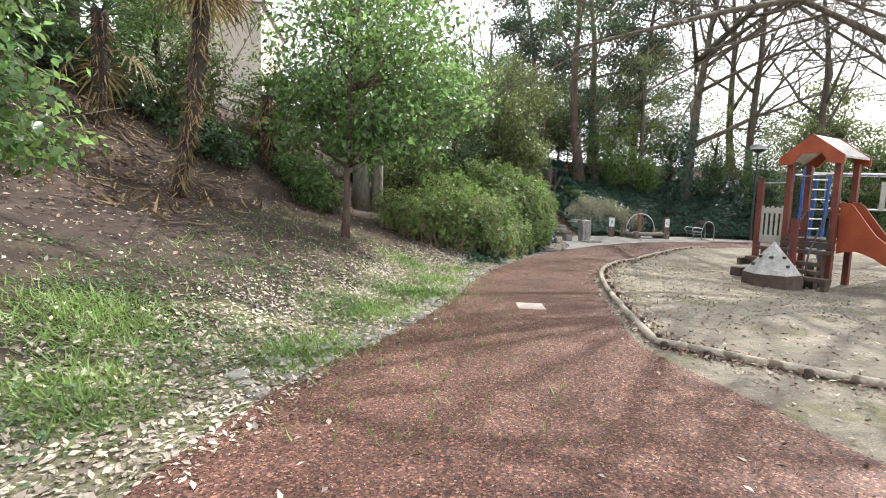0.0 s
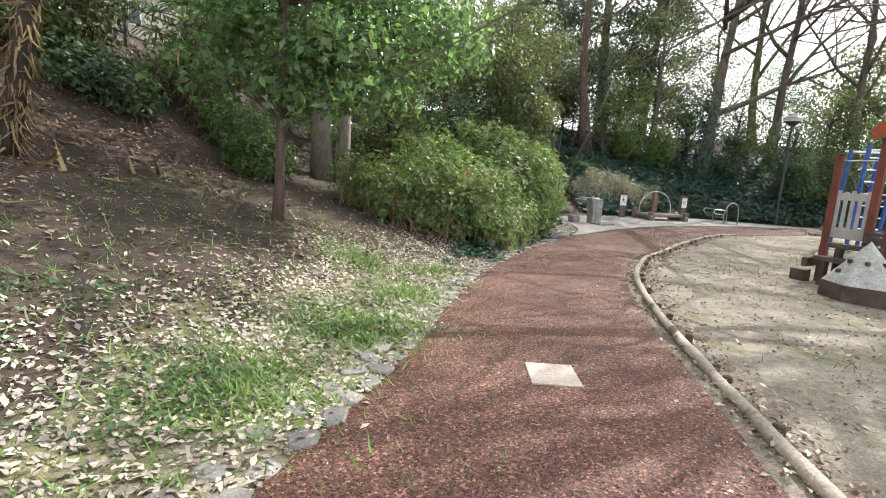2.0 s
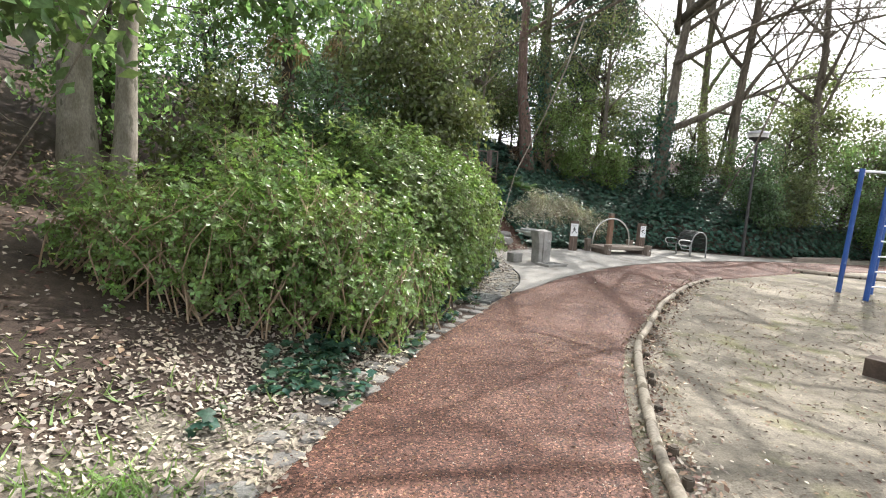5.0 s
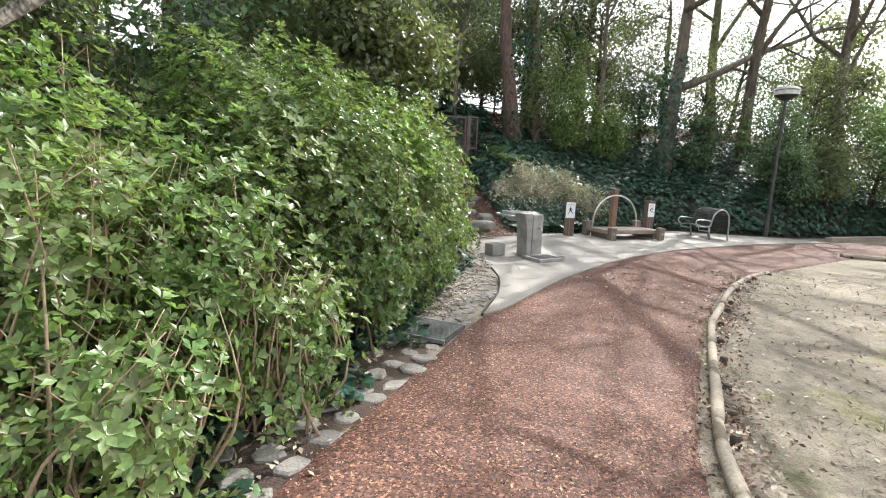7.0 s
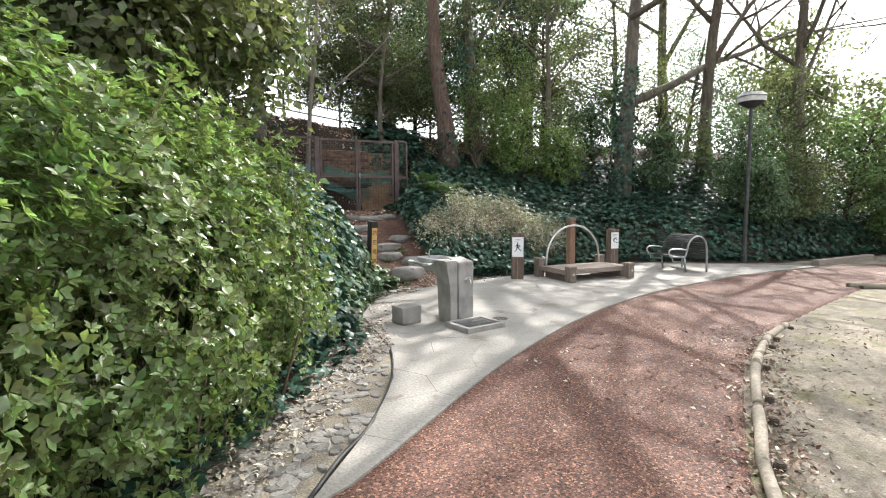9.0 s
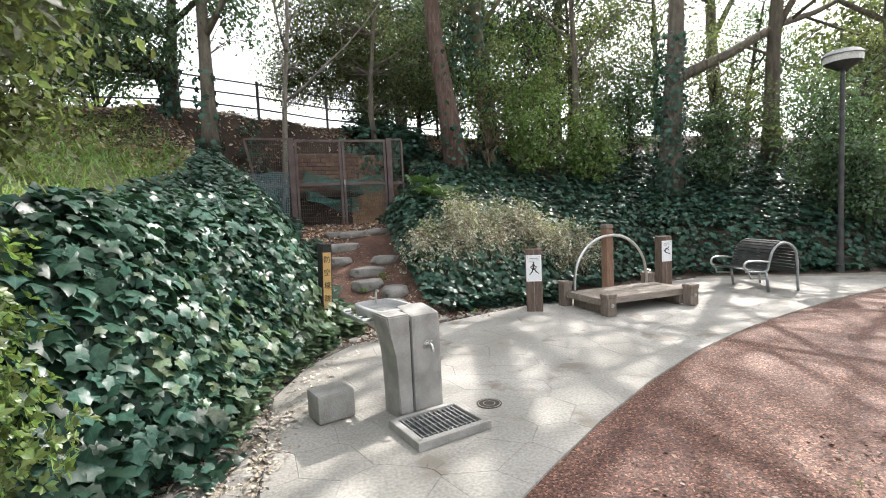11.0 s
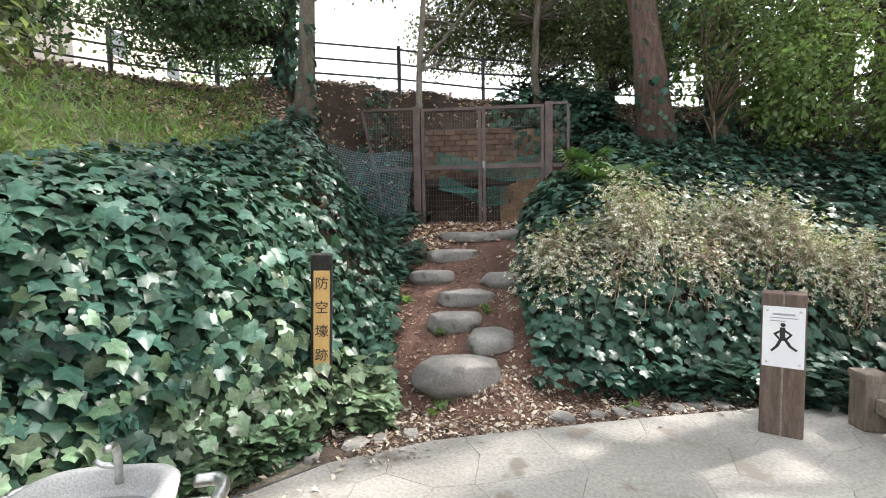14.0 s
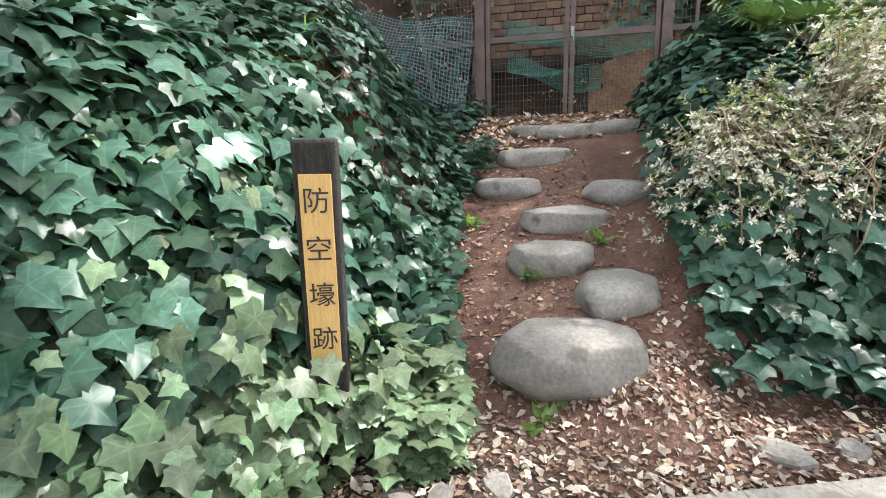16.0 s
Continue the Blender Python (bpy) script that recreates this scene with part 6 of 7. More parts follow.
cover("weeds", x[:17000], y[:17000], 0.05, 0.045, LEAF, M["weed"], "low dark green weeds among the leaves on the slope", "weeds", 0.5, -0.3, 156, 0.5)
x, y = scatter(16000, -9, 2.5, 6, 16, lambda x, y, d, w, r: (d > 0.8) & (r < 0.25 + 0.6 * smooth01(3, 5, d)), 57)
cover("fallen_leaves", x[:6500], y[:6500], 0.02, 0.07, LEAF, M["litter_red"], "reddish brown fallen leaves under the trees", "fallen leaves", 0.5, 0.0, 58, 0.5)
x, y = scatter(18000, 1.0, 9.0, 10.5, 25.2, lambda x, y, d, w, r: (d > -0.7) & (d < 0.5) & (w[:, 1] + w[:, 0] + w[:, 2] + w[:, 3] * (x < 10) > 0.3), 59)
cover("fallen_leaves", x[:11000], y[:11000], 0.03, 0.05, LEAF, M["litter"], "dry leaves along the foot of the bank", "fallen leaves", 0.5, 0.0, 60, 0.5)
x, y = scatter(9000, 4.2, 6.6, 23, 28.3, lambda x, y, d, w, r: (w[:, 2] > 0.25) & (r < 0.6), 61)
cover("fallen_leaves", x, y, 0.015, 0.042, LEAF, M["litter_red"], "reddish fallen leaves between the stepping stones", "fallen leaves", 0.5, 0.0, 62, 0.5)
x, y = scatter(18000, 2.4, 13, 1, 18.5, lambda x, y, d, w, r: (d < -2.2) & (r < 0.5), 63)
cover("fallen_leaves", x[:6500], y[:6500], 0.012, 0.045, LEAF, M["litter"], "dry leaves over the playground turf", "fallen leaves", 0.5, 0.0, 64, 0.5)
x, y = scatter(60000, -4, 12, 24.5, 33, lambda x, y, d, w, r: (d > 3.2) & (r < 0.75), 65)
cover("fallen_leaves", x[22000:], y[22000:], 0.03, 0.08, LEAF, M["litter"], "pale fallen leaves on the ridge above the gate", "fallen leaves", 0.5, 0.0, 67, 0.5)
cover("fallen_leaves", x[:22000], y[:22000], 0.03, 0.09, LEAF, M["litter_tan"], "brown fallen leaves on the ridge above the gate", "fallen leaves", 0.5, 0.0, 66, 0.5)
x, y = scatter(900, -8.2, -4.0, 7.2, 10.8, lambda x, y, d, w, r: r < 0.5, 67)
cover("dead_fronds", x, y, 0.05, 0.34, BLADE, M["palm_dead"], "dead palm strips and roots lying on the bank", "plant litter", 0.6, 0.8, 68, 0.6)


def on_path(n, seed, lo=0.0, hi=0.62):
    """Random places on the path, between two shares of its length."""
    g = np.random.default_rng(seed)
    i = (g.uniform(lo, hi, n) * (len(LEFT) - 1)).astype(int)
    u = g.random(n)
    p = LEFT[i] * (1 - u)[:, None] + RIGHT[i] * u[:, None] + g.normal(0, 0.06, (n, 2))
    return p[:, 0], p[:, 1], u


def strew(name, n, seed, size, material, label, lo, hi, edge=0.0):
    x, y, u = on_path(n, seed, lo, hi)
    if edge:
        k = np.random.default_rng(seed).random(n) < edge + (1 - edge) * np.abs(2 * u - 1) ** 6
        x, y, u = x[k], y[k], u[k]
    z = flat(x, y) + 0.018 + 0.012 * np.sin(math.pi * np.clip(u, 0, 1))
    ob = leaves(name, np.stack([x, y, z], 1), np.tile([0.0, 0.0, 1.0], (len(x), 1)), size, LEAF2, material, None, label, 0.35, 0.0, seed, 0.5)
    tagged(ob, label, "path litter", kind="stuff")


strew("wood_chips", 75000, 71, 0.0135, M["chip"], "loose red-brown chips on the path", 0.1, 0.42)
strew("pale_chips", 7000, 72, 0.012, M["litter"], "pale chips trodden into the path", 0.1, 0.5)
strew("brown_crumbs", 5500, 74, 0.022, M["litter_tan"], "brown leaf crumbs trodden into the path", 0.36, 0.6)
strew("path_leaves", 1500, 73, 0.05, M["litter"], "dry leaves blown onto the path", 0.08, 0.6, 0.06)


def along_logs(n, seed, size, material, label):
    """Leaves caught along both sides of the kerb logs."""
    c = curve_pts([(5.2, 2.75), (3.57, 3.78), (2.62, 4.47), (2.25, 4.95), (2.42, 6.2), (2.77, 8.0), (3.26, 9.85), (3.75, 11.1), (4.75, 13.05), (5.45, 14.05), (6.7, 15.75), (7.25, 16.35), (8.3, 17.42), (9.3, 18.22)], 300)
    g = np.random.default_rng(seed)
    p = c[g.integers(0, len(c), n)] + g.normal(0, 0.13, (n, 2)) + np.array([0.07, -0.04])
    x, y = p[:, 0], p[:, 1]
    ob = leaves("log_litter", np.stack([x, y, flat(x, y) + 0.02 + 0.02 * g.random(n)], 1), np.tile([0.0, 0.0, 1.0], (n, 1)), size, LEAF2, material, None, label, 0.5, 0.0, seed, 0.5)
    tagged(ob, label, "path litter", kind="stuff")


along_logs(5000, 95, 0.04, M["litter_red"], "brown leaf crumbs caught along the kerb logs")
along_logs(1500, 96, 0.045, M["litter"], "pale leaves caught along the kerb logs")
x, y = scatter(14000, 3.2, 4.8, 15.2, 20.2, lambda x, y, d, w, r: (d > -0.75) & (d < 0.25), 97)
cover("fallen_leaves", x[:4500], y[:4500], 0.02, 0.04, LEAF, M["litter"], "pale dry leaves over the stone bed", "fallen leaves", 0.5, 0.0, 98, 0.5)


def trunk_ivy(x, y, z0, z1, r, n, seed, lean=(0, 0), size=0.1):
    """Creeper leaves clinging round a trunk."""
    g = np.random.default_rng(seed)
    a, u = g.uniform(0, 2 * math.pi, n), g.random(n) ** 1.3
    rr = r * 1.25 + 0.1 * g.random(n)
    N = np.stack([np.cos(a), np.sin(a), 0.25 * np.ones(n)], 1)
    P = np.stack([x + lean[0] * u * (z1 - z0) + rr * np.cos(a), y + lean[1] * u * (z1 - z0) + rr * np.sin(a), z0 + u * (z1 - z0)], 1)
    ob = leaves("trunk_ivy", P, N, size, IVY, M["ivy"], None, "ivy climbing the tree trunk", 0.35, 1.0, seed)
    tagged(ob, "ivy climbing the tree trunk", "ivy", kind="stuff")


x, y = scatter(7000, 4.9, 7.2, 29.5, 31.0, lambda x, y, d, w, r: r < 0.3 + 0.7 * (x > 5.4), 93)
cover("ivy", x[:2600], y[:2600], 0.5, 0.12, IVY, M["ivy"], "ivy mounded over the ridge above the gate", "ivy", 0.35, 1.6, 94)
trunk_ivy(8.0, 29.1, at(8.0, 29.1), 6.5, 0.27, 160, 301, (-0.015, 0.02))
trunk_ivy(9.25, 30.1, at(9.25, 30.1), 8.5, 0.2, 700, 302, (-0.1, 0.02))
trunk_ivy(14.1, 28.8, at(14.1, 28.8), 6.4, 0.29, 900, 303, (0.06, 0.06))
trunk_ivy(2.45, 26.4, at(2.45, 26.4), 4.6, 0.13, 120, 304)
trunk_ivy(1.35, 27.5, at(1.35, 27.5), 5.6, 0.12, 250, 305, (0.02, 0.12))

x, y = scatter(36000, 4.9, 9.0, 22.3, 24.6, lambda x, y, d, w, r: (d > -0.75) & (d < 0.25) & (r < 0.8) & (w[:, 2] + w[:, 3] > 0.25), 81)
cover("fallen_leaves", x[2600:8600], y[2600:8600], 0.012, 0.032, LEAF2, M["litter_red"], "brown leaf crumbs at the foot of the steps", "fallen leaves", 0.5, 0.0, 84, 0.6)
cover("fallen_leaves", x[:2600], y[:2600], 0.02, 0.04, LEAF, M["litter"], "pale dry leaves at the foot of the steps", "fallen leaves", 0.5, 0.0, 82, 0.5)
for k, (x, y) in enumerate(((5.62, 23.3), (5.35, 24.25), (5.75, 24.75), (4.72, 24.9), (7.2, 23.75), (9.0, 24.75))):
    g = np.random.default_rng(90 + k)
    n = 14
    px, py = x + g.normal(0, 0.035, n), y + g.normal(0, 0.035, n)
    ob = leaves("weed", np.stack([px, py, land(px, py) + 0.005], 1), np.tile([0.0, 0.0, 1.0], (n, 1)), 0.1, LEAF, M["bright"], None, "small fresh green weed growing in the bare soil", 0.8, -0.8, 90 + k)
    tagged(ob, "small fresh green weed growing in the bare soil", "weed", kind="stuff")
# small leaves, their sunlit look again given by the lighter colour
x, y = scatter(22000, 4.2, 5.6, 19.6, 24.2, lambda x, y, d, w, r: (d > -0.22) & (d < 0.55) & steps_clear(x, y) & ((y > 21.4) | (r < 0.4)) & (np.hypot(x - 4.98, y - 22.56) > 0.2), 83)
cover("ivy", x[:5600], y[:5600], 0.27, 0.08, IVY, M["ivy_sunlit"], "small-leaved ivy coloured as sunlit, spreading at the foot of the bank", "ivy", 0.35, 0.8, 84)
x, y = scatter(90000, 2.2, 13, 0.5, 19, lambda x, y, d, w, r: (d < -2.6) & (r < 0.35 + 0.5 * (np.sin(x * 2.3 + y) * np.sin(y * 1.9 - x) > 0.1)), 85)
cover("ground_litter", x[:20000], y[:20000], 0.01, 0.034, LEAF2, M["litter_red"], "brown leaf crumbs over the playground soil", "plant litter", 0.6, 0.0, 86, 0.6)
x, y = scatter(30000, 2.4, 12, 1, 18.5, lambda x, y, d, w, r: (d < -2.6) & (r < np.clip(np.sin(x * 1.3 - 0.5 * y) * np.sin(y * 0.9 + 0.4 * x), 0, 1) ** 2), 87)
cover("moss_grass", x[:9000], y[:9000], 0.005, 0.05, BLADE, M["olive"], "thin yellowish grass in the trodden playground soil", "grass", 0.5, -1.2, 88, 0.6)


# ---- fence and house on the ridge ----
def ridge_fence():
    c = curve_pts([(-12, 9.0), (-9.0, 12.6), (-6.4, 15.2), (-4.8, 18.0), (-3.6, 22), (-2.1, 26.8), (0.6, 28.7), (3.65, 30.2), (6.5, 31.4), (10, 33.2), (14, 35)], 220)
    run = np.cumsum(np.r_[0, np.linalg.norm(np.diff(c, axis=0), axis=1)])
    spots = [(float(np.interp(d, run, c[:, 0])), float(np.interp(d, run, c[:, 1]))) for d in np.arange(0, run[-1], 1.9)]
    t = thing("ridge_fence", Matrix.Identity(4), "dark steel post-and-rail fence along the ridge", "fence")
    for x, y in spots:
        part("post", box(0.07, 0.07, 1.2, x, y, at(x, y) - 0.2, 0.006), M["iron"], t)
    for (ax, ay), (bx, by) in zip(spots[:-1], spots[1:]):
        for h in (0.28, 0.6, 0.92):
            part("rail", rod(0.022, (ax, ay, at(ax, ay) + h), (bx, by, at(bx, by) + h), 6), M["iron"], t)


ridge_fence()


def house():
    x, y = -17.8, 37.5
    z = at(x, y) - 0.1
    t = thing("apartment_house", pose(x, y, z, 0, 0, 8), "beige rendered apartment house beyond the ridge", "house")
    wall = part("wall", box(9, 8, 10, 0, 0, 0, 0.03), M["wall"], t)
    part("roof", box(9.5, 8.5, 0.35, 0, 0, 10, 0.05), M["roof"], t)
    part("plinth", box(9.1, 8.1, 0.6, 0, 0, 0, 0.03), M["concrete"], t)
    for f in range(3):
        for k in range(2):
            w = part("window", box(1.3, 0.14, 1.35, -3.2 + 2.15 * k, -4.02, 1.3 + 3.1 * f, 0.02), M["sign"], t)
            part("pane", box(0.56, 0.03, 1.2, -3.2 + 2.15 * k - 0.3, -4.1, 1.37 + 3.1 * f, 0), M["glassy"], w)
            part("pane", box(0.56, 0.03, 1.2, -3.2 + 2.15 * k + 0.3, -4.1, 1.37 + 3.1 * f, 0), M["glassy"], w)
        for k in range(2):
            w = part("window", box(0.14, 1.1, 1.2, 4.52, -1.8 + 3.4 * k, 1.3 + 3.1 * f, 0.02), M["sign"], t)
            part("pane", box(0.03, 0.9, 1.05, 4.6, -1.8 + 3.4 * k, 1.37 + 3.1 * f, 0), M["glassy"], w)


house()


# ---- playground ----
def climbing_pyramid():
    x, y = 7.4, 10.8
    z = ground_z(x, y)
    t = thing("climbing_pyramid", pose(x, y, z, 0, 0, 8), "grey textured climbing pyramid on a brown six-sided base", "climbing pyramid")
    R, n = 0.57, 6
    ring = [(R * math.cos(math.pi / 3 * k + 0.26), R * math.sin(math.pi / 3 * k + 0.26)) for k in range(n)]
    vs = [(a, b, -0.05) for a, b in ring] + [(a, b, 0.3) for a, b in ring]
    fs = [(k, (k + 1) % n, n + (k + 1) % n, n + k) for k in range(n)] + [tuple(range(n, 2 * n))]
    mesh_ob("base", vs, fs, M["deck"], t)
    for k in range(n):
        a, b = ring[k], ring[(k + 1) % n]
        s = 0.97
        bm = bmesh.new()
        A, B, T = Vector((a[0] * s, a[1] * s, 0.3)), Vector((b[0] * s, b[1] * s, 0.3)), Vector((0, 0, 1.02))
        rows = 8
        nrm = (B - A).cross(T - A).normalized()
        grid = []
        for i in range(rows + 1):
            u = i / rows
            row = []
            for j in range(rows + 1 - i):
                v = j / rows
                p = A + (B - A) * v + (T - A) * u
                edge = min(v, u, 1 - u - v)
                p = p + nrm * (0.03 * noise.noise(p * 7) * min(1, edge * 8))
                row.append(bm.verts.new(p))
            grid.append(row)
        for i in range(rows):
            for j in range(rows - i):
                bm.faces.new((grid[i][j], grid[i][j + 1], grid[i + 1][j]))
                if j + 1 < rows - i:
                    bm.faces.new((grid[i][j + 1], grid[i + 1][j + 1], grid[i + 1][j]))
        f = part("face", bm, M["pyramid"], t)
        for u, v in ((0.25, 0.25), (0.5, 0.22))[k % 2:]:
            p = A + (B - A) * v + (T - A) * u
            h = part("hold", box(0.07, 0.05, 0.06, 0, 0, -0.03, 0.02), M["stake"], f, "dark climbing hold")
            h.location = p + nrm * 0.02
    return t


climbing_pyramid()


def play_tower():
    z = ground_z(8.6, 12.2) + 0.03
    t = thing("play_tower", pose(8.6, 12.2, z, 0, 0, -61) @ Matrix.Diagonal((0.905, 0.905, 0.905, 1)), "red-brown play tower with gabled roof and orange slide", "playground tower")
    W, D, H = 1.1, 1.0, 3.25
    for x, y, h in ((0, 0, H), (W, 0, H), (0, D, H), (W, D, H), (-0.8, 0.12, 2.85), (0.58, -0.75, 1.75)):
        p = part("post", box(0.14, 0.14, h, x, y, -0.05, 0.012), M["red"], t)
        if h < H:
            part("cap", box(0.155, 0.155, 0.05, x, y, h - 0.05, 0.015), M["deck"], p)
    # gabled roof: two pale panels between red bargeboards
    pk, ev = 3.88, 3.3
    for s in (0, 1):
        x0, x1 = (-0.18, W / 2) if s == 0 else (W + 0.18, W / 2)
        vs = [(x0, -0.2, ev), (x1, -0.2, pk), (x1, D + 0.2, pk), (x0, D + 0.2, ev)]
        vs += [(a, b, c + 0.05) for a, b, c in vs]
        fs = [(0, 1, 2, 3), (7, 6, 5, 4), (0, 4, 5, 1), (1, 5, 6, 2), (2, 6, 7, 3), (3, 7, 4, 0)]
        mesh_ob("roof_panel", vs, fs, M["roof"], t)
    for y in (-0.22, D + 0.22):
        out = [(-0.2, ev - 0.16), (-0.2, ev + 0.06), (W / 2, pk + 0.07), (W + 0.2, ev + 0.06), (W + 0.2, ev - 0.16), (W - 0.12, ev - 0.12), (W * 0.72, ev + 0.14), (W * 0.28, ev + 0.14), (0.12, ev - 0.12)]
        n = len(out)
        vs = [(a, y - 0.03, c) for a, c in out] + [(a, y + 0.03, c) for a, c in out]
        fs = [tuple(range(n))[::-1], tuple(range(n, 2 * n))] + [(k, (k + 1) % n, n + (k + 1) % n, n + k) for k in range(n)]
        mesh_ob("bargeboard", vs, fs, M["orange"], t)
    part("crossbar", rod(0.025, (0, 0.5, 2.9), (W, 0.5, 2.9), 10), M["galv"], t)
    part("crossbar", rod(0.02, (-0.8, 0.12, 2.7), (0, 0, 2.7), 10), M["galv"], t)
    for k in range(8):
        part("deck_board", box(W + 0.1, 0.135, 0.07, W / 2, -0.02 + 0.15 * k, 1.14, 0.01), M["deck"], t)
    part("deck_beam", box(W + 0.1, 0.1, 0.16, W / 2, -0.06, 0.96, 0.012), M["deck"], t)
    for k, (x, y, w, h) in enumerate(((0.35, -0.28, 1.75, 0.82), (0.2, -0.5, 1.75, 0.52), (0.75, -0.78, 0.95, 0.34), (1.2, -1.1, 0.78, 0.2))):
        tr = part("tread", box(w, 0.3, 0.1, x, y, h, 0.015), M["deck"], t)
        for s in (-0.4, 0.4):
            part("riser_leg", box(0.1, 0.22, h + 0.03, x + s * w, y, -0.03, 0.01), M["deck"], tr)
    part("side_beam", box(0.1, 1.0, 0.2, -0.8, -0.2, 0.35, 0.012), M["deck"], t)
    part("foot_block", box(0.3, 0.3, 0.28, -0.98, -0.36, -0.03, 0.02), M["deck"], t)
    # slotted panel between the tall side post and the tower
    m = pose(-0.73, 0.11, 1.0, 0, 0, -9)
    panel = part("slotted_panel", box(0.66, 0.028, 0.22, 0.325, 0, 0, 0.01, m), M["panel"], t, "pale grey slotted plastic panel")
    part("top_strip", box(0.66, 0.028, 0.16, 0.325, 0, 0.84, 0.01, m), M["panel"], panel)
    for k in range(5):
        part("bar", box(0.075, 0.03, 1.06 - (0.03 if k % 2 else 0.0), 0.04 + 0.143 * k, 0, 0, 0.01, m), M["panel"], panel)
    for x, y0, z0, y1, z1 in ((0.55, -0.1, 1.9, -0.85, 0.6), (W - 0.05, -0.1, 1.9, -1.0, 0.35)):
        c = curve_pts([(x, y0, z0 - 0.7), (x, y0, z0), (x, y0 - 0.25, z0 - 0.15), (x, y1, z1 + 0.4), (x, y1, 0.0)], 20)
        tubes("handrail", [(c, [0.02] * 20)], M["iron"], t, sides=8)
    # slide: chute with high sides at the top
    cen = curve_pts([(W + 0.05, 0.5, 1.2), (W + 0.5, 0.46, 1.15), (W + 1.25, 0.36, 0.72), (W + 2.0, 0.26, 0.32), (W + 2.7, 0.16, 0.2), (W + 3.1, 0.1, 0.2)], 24)
    hs = np.interp(np.linspace(0, 1, 24), [0, 0.12, 0.3, 0.5, 1], [1.0, 0.95, 0.42, 0.28, 0.18])
    lo = np.interp(np.linspace(0, 1, 24), [0, 0.15, 0.3, 1], [0.35, 0.25, 0.14, 0.1])
    for s in (-0.3, 0.3):
        vs, fs = [], []
        for (a, b, c), h, l in zip(cen, hs, lo):
            vs += [(a, b + s - 0.025, c - l), (a, b + s + 0.025, c - l), (a, b + s + 0.025, c + h), (a, b + s - 0.025, c + h)]
        for i in range(23):
            for k in range(4):
                fs.append((i * 4 + k, i * 4 + (k + 1) % 4, i * 4 + 4 + (k + 1) % 4, i * 4 + 4 + k))
        fs += [(3, 2, 1, 0), (92, 93, 94, 95)]
        mesh_ob("slide_side", vs, fs, M["orange"], t)
    vs, fs = [], []
    for a, b, c in cen:
        vs += [(a, b - 0.28, c), (a, b + 0.28, c), (a, b + 0.28, c - 0.02), (a, b - 0.28, c - 0.02)]
    for i in range(23):
        for k in range(4):
            fs.append((i * 4 + k, i * 4 + (k + 1) % 4, i * 4 + 4 + (k + 1) % 4, i * 4 + 4 + k))
    mesh_ob("chute", vs, fs, M["galv"], t)
    for k in (10, 21):
        a, b, c = cen[k]
        part("slide_leg", rod(0.04, (a, b, -0.1), (a, b, c), 10), M["blue"], t)


play_tower()


def blue_frame():
    x, y = 12.35, 17.0
    t = thing("monkey_bars", pose(x, y, ground_z(x, y), 0, 0, -8), "blue tubular climbing frame with pale rungs and hanging rings", "climbing frame")
    H = 3.0
    for px, py in ((0, 0), (0.85, 0.1), (0.1, 0.9), (0.95, 1.0), (4.2, 0), (4.3, 0.9), (5.1, 0.0), (5.2, 0.9)):
        part("leg", rod(0.055, (px, py, -0.1), (px + 0.12, py, H + (0.15 if px < 0.05 else 0)), 12, bevel=0.01), M["blue"], t)
    for k in range(8):
        z = 0.35 + 0.34 * k
        part("rung", rod(0.018, (0.02 + 0.04 * z, 0.01, z), (0.85 + 0.04 * z, 0.11, z), 8), M["sign"], t)
    for k in range(5):
        z = 0.5 + 0.5 * k
        part("rung", rod(0.018, (4.22 + 0.04 * z, 0, z), (5.12 + 0.04 * z, 0, z), 8), M["sign"], t)
    for py in (0.0, 0.95):
        part("top_rail", rod(0.03, (0.1, py, H - 0.05), (5.3, py, H - 0.05), 10), M["sign"], t)
    for k in range(9):
        part("overhead_bar", rod(0.018, (1.3 + 0.34 * k, 0, H - 0.05), (1.3 + 0.34 * k, 0.95, H - 0.05), 8), M["blue"], t)
    for px in (1.05, 1.5):
        c = part("chain", rod(0.01, (px, 0.45, H - 0.05), (px, 0.45, 2.15), 6), M["galv"], t)
        ring = [(px + 0.1 * math.cos(u), 0.45, 2.05 + 0.1 * math.sin(u)) for u in np.linspace(0, 2 * math.pi, 17)]
        tubes("ring", [(ring, [0.014] * 17)], M["galv"], c, sides=6)
    for px in (2.6, 3.6):
        part("panel", box(0.16, 0.03, 1.0, px, 0.0, 1.7, 0.01), M["panel"], t)
    part("mid_rail", rod(0.025, (1.0, 0.05, 1.75), (4.25, 0.0, 1.75), 10), M["sign"], t)
    part("low_rail", rod(0.025, (1.0, 0.05, 0.42), (4.25, 0.0, 0.42), 10), M["blue"], t)
    for k in range(3):
        part("balance_bar", rod(0.03, (3.0, -0.5 - 0.2 * k, 0.5 + 0.1 * k), (5.6, -0.9 - 0.2 * k, 0.75 + 0.1 * k), 8), M["sign"], t)
        part("balance_post", rod(0.03, (3.2 + 0.9 * k, -0.75, -0.1), (3.2 + 0.9 * k, -0.75, 0.65), 8), M["blue"], t)


blue_frame()


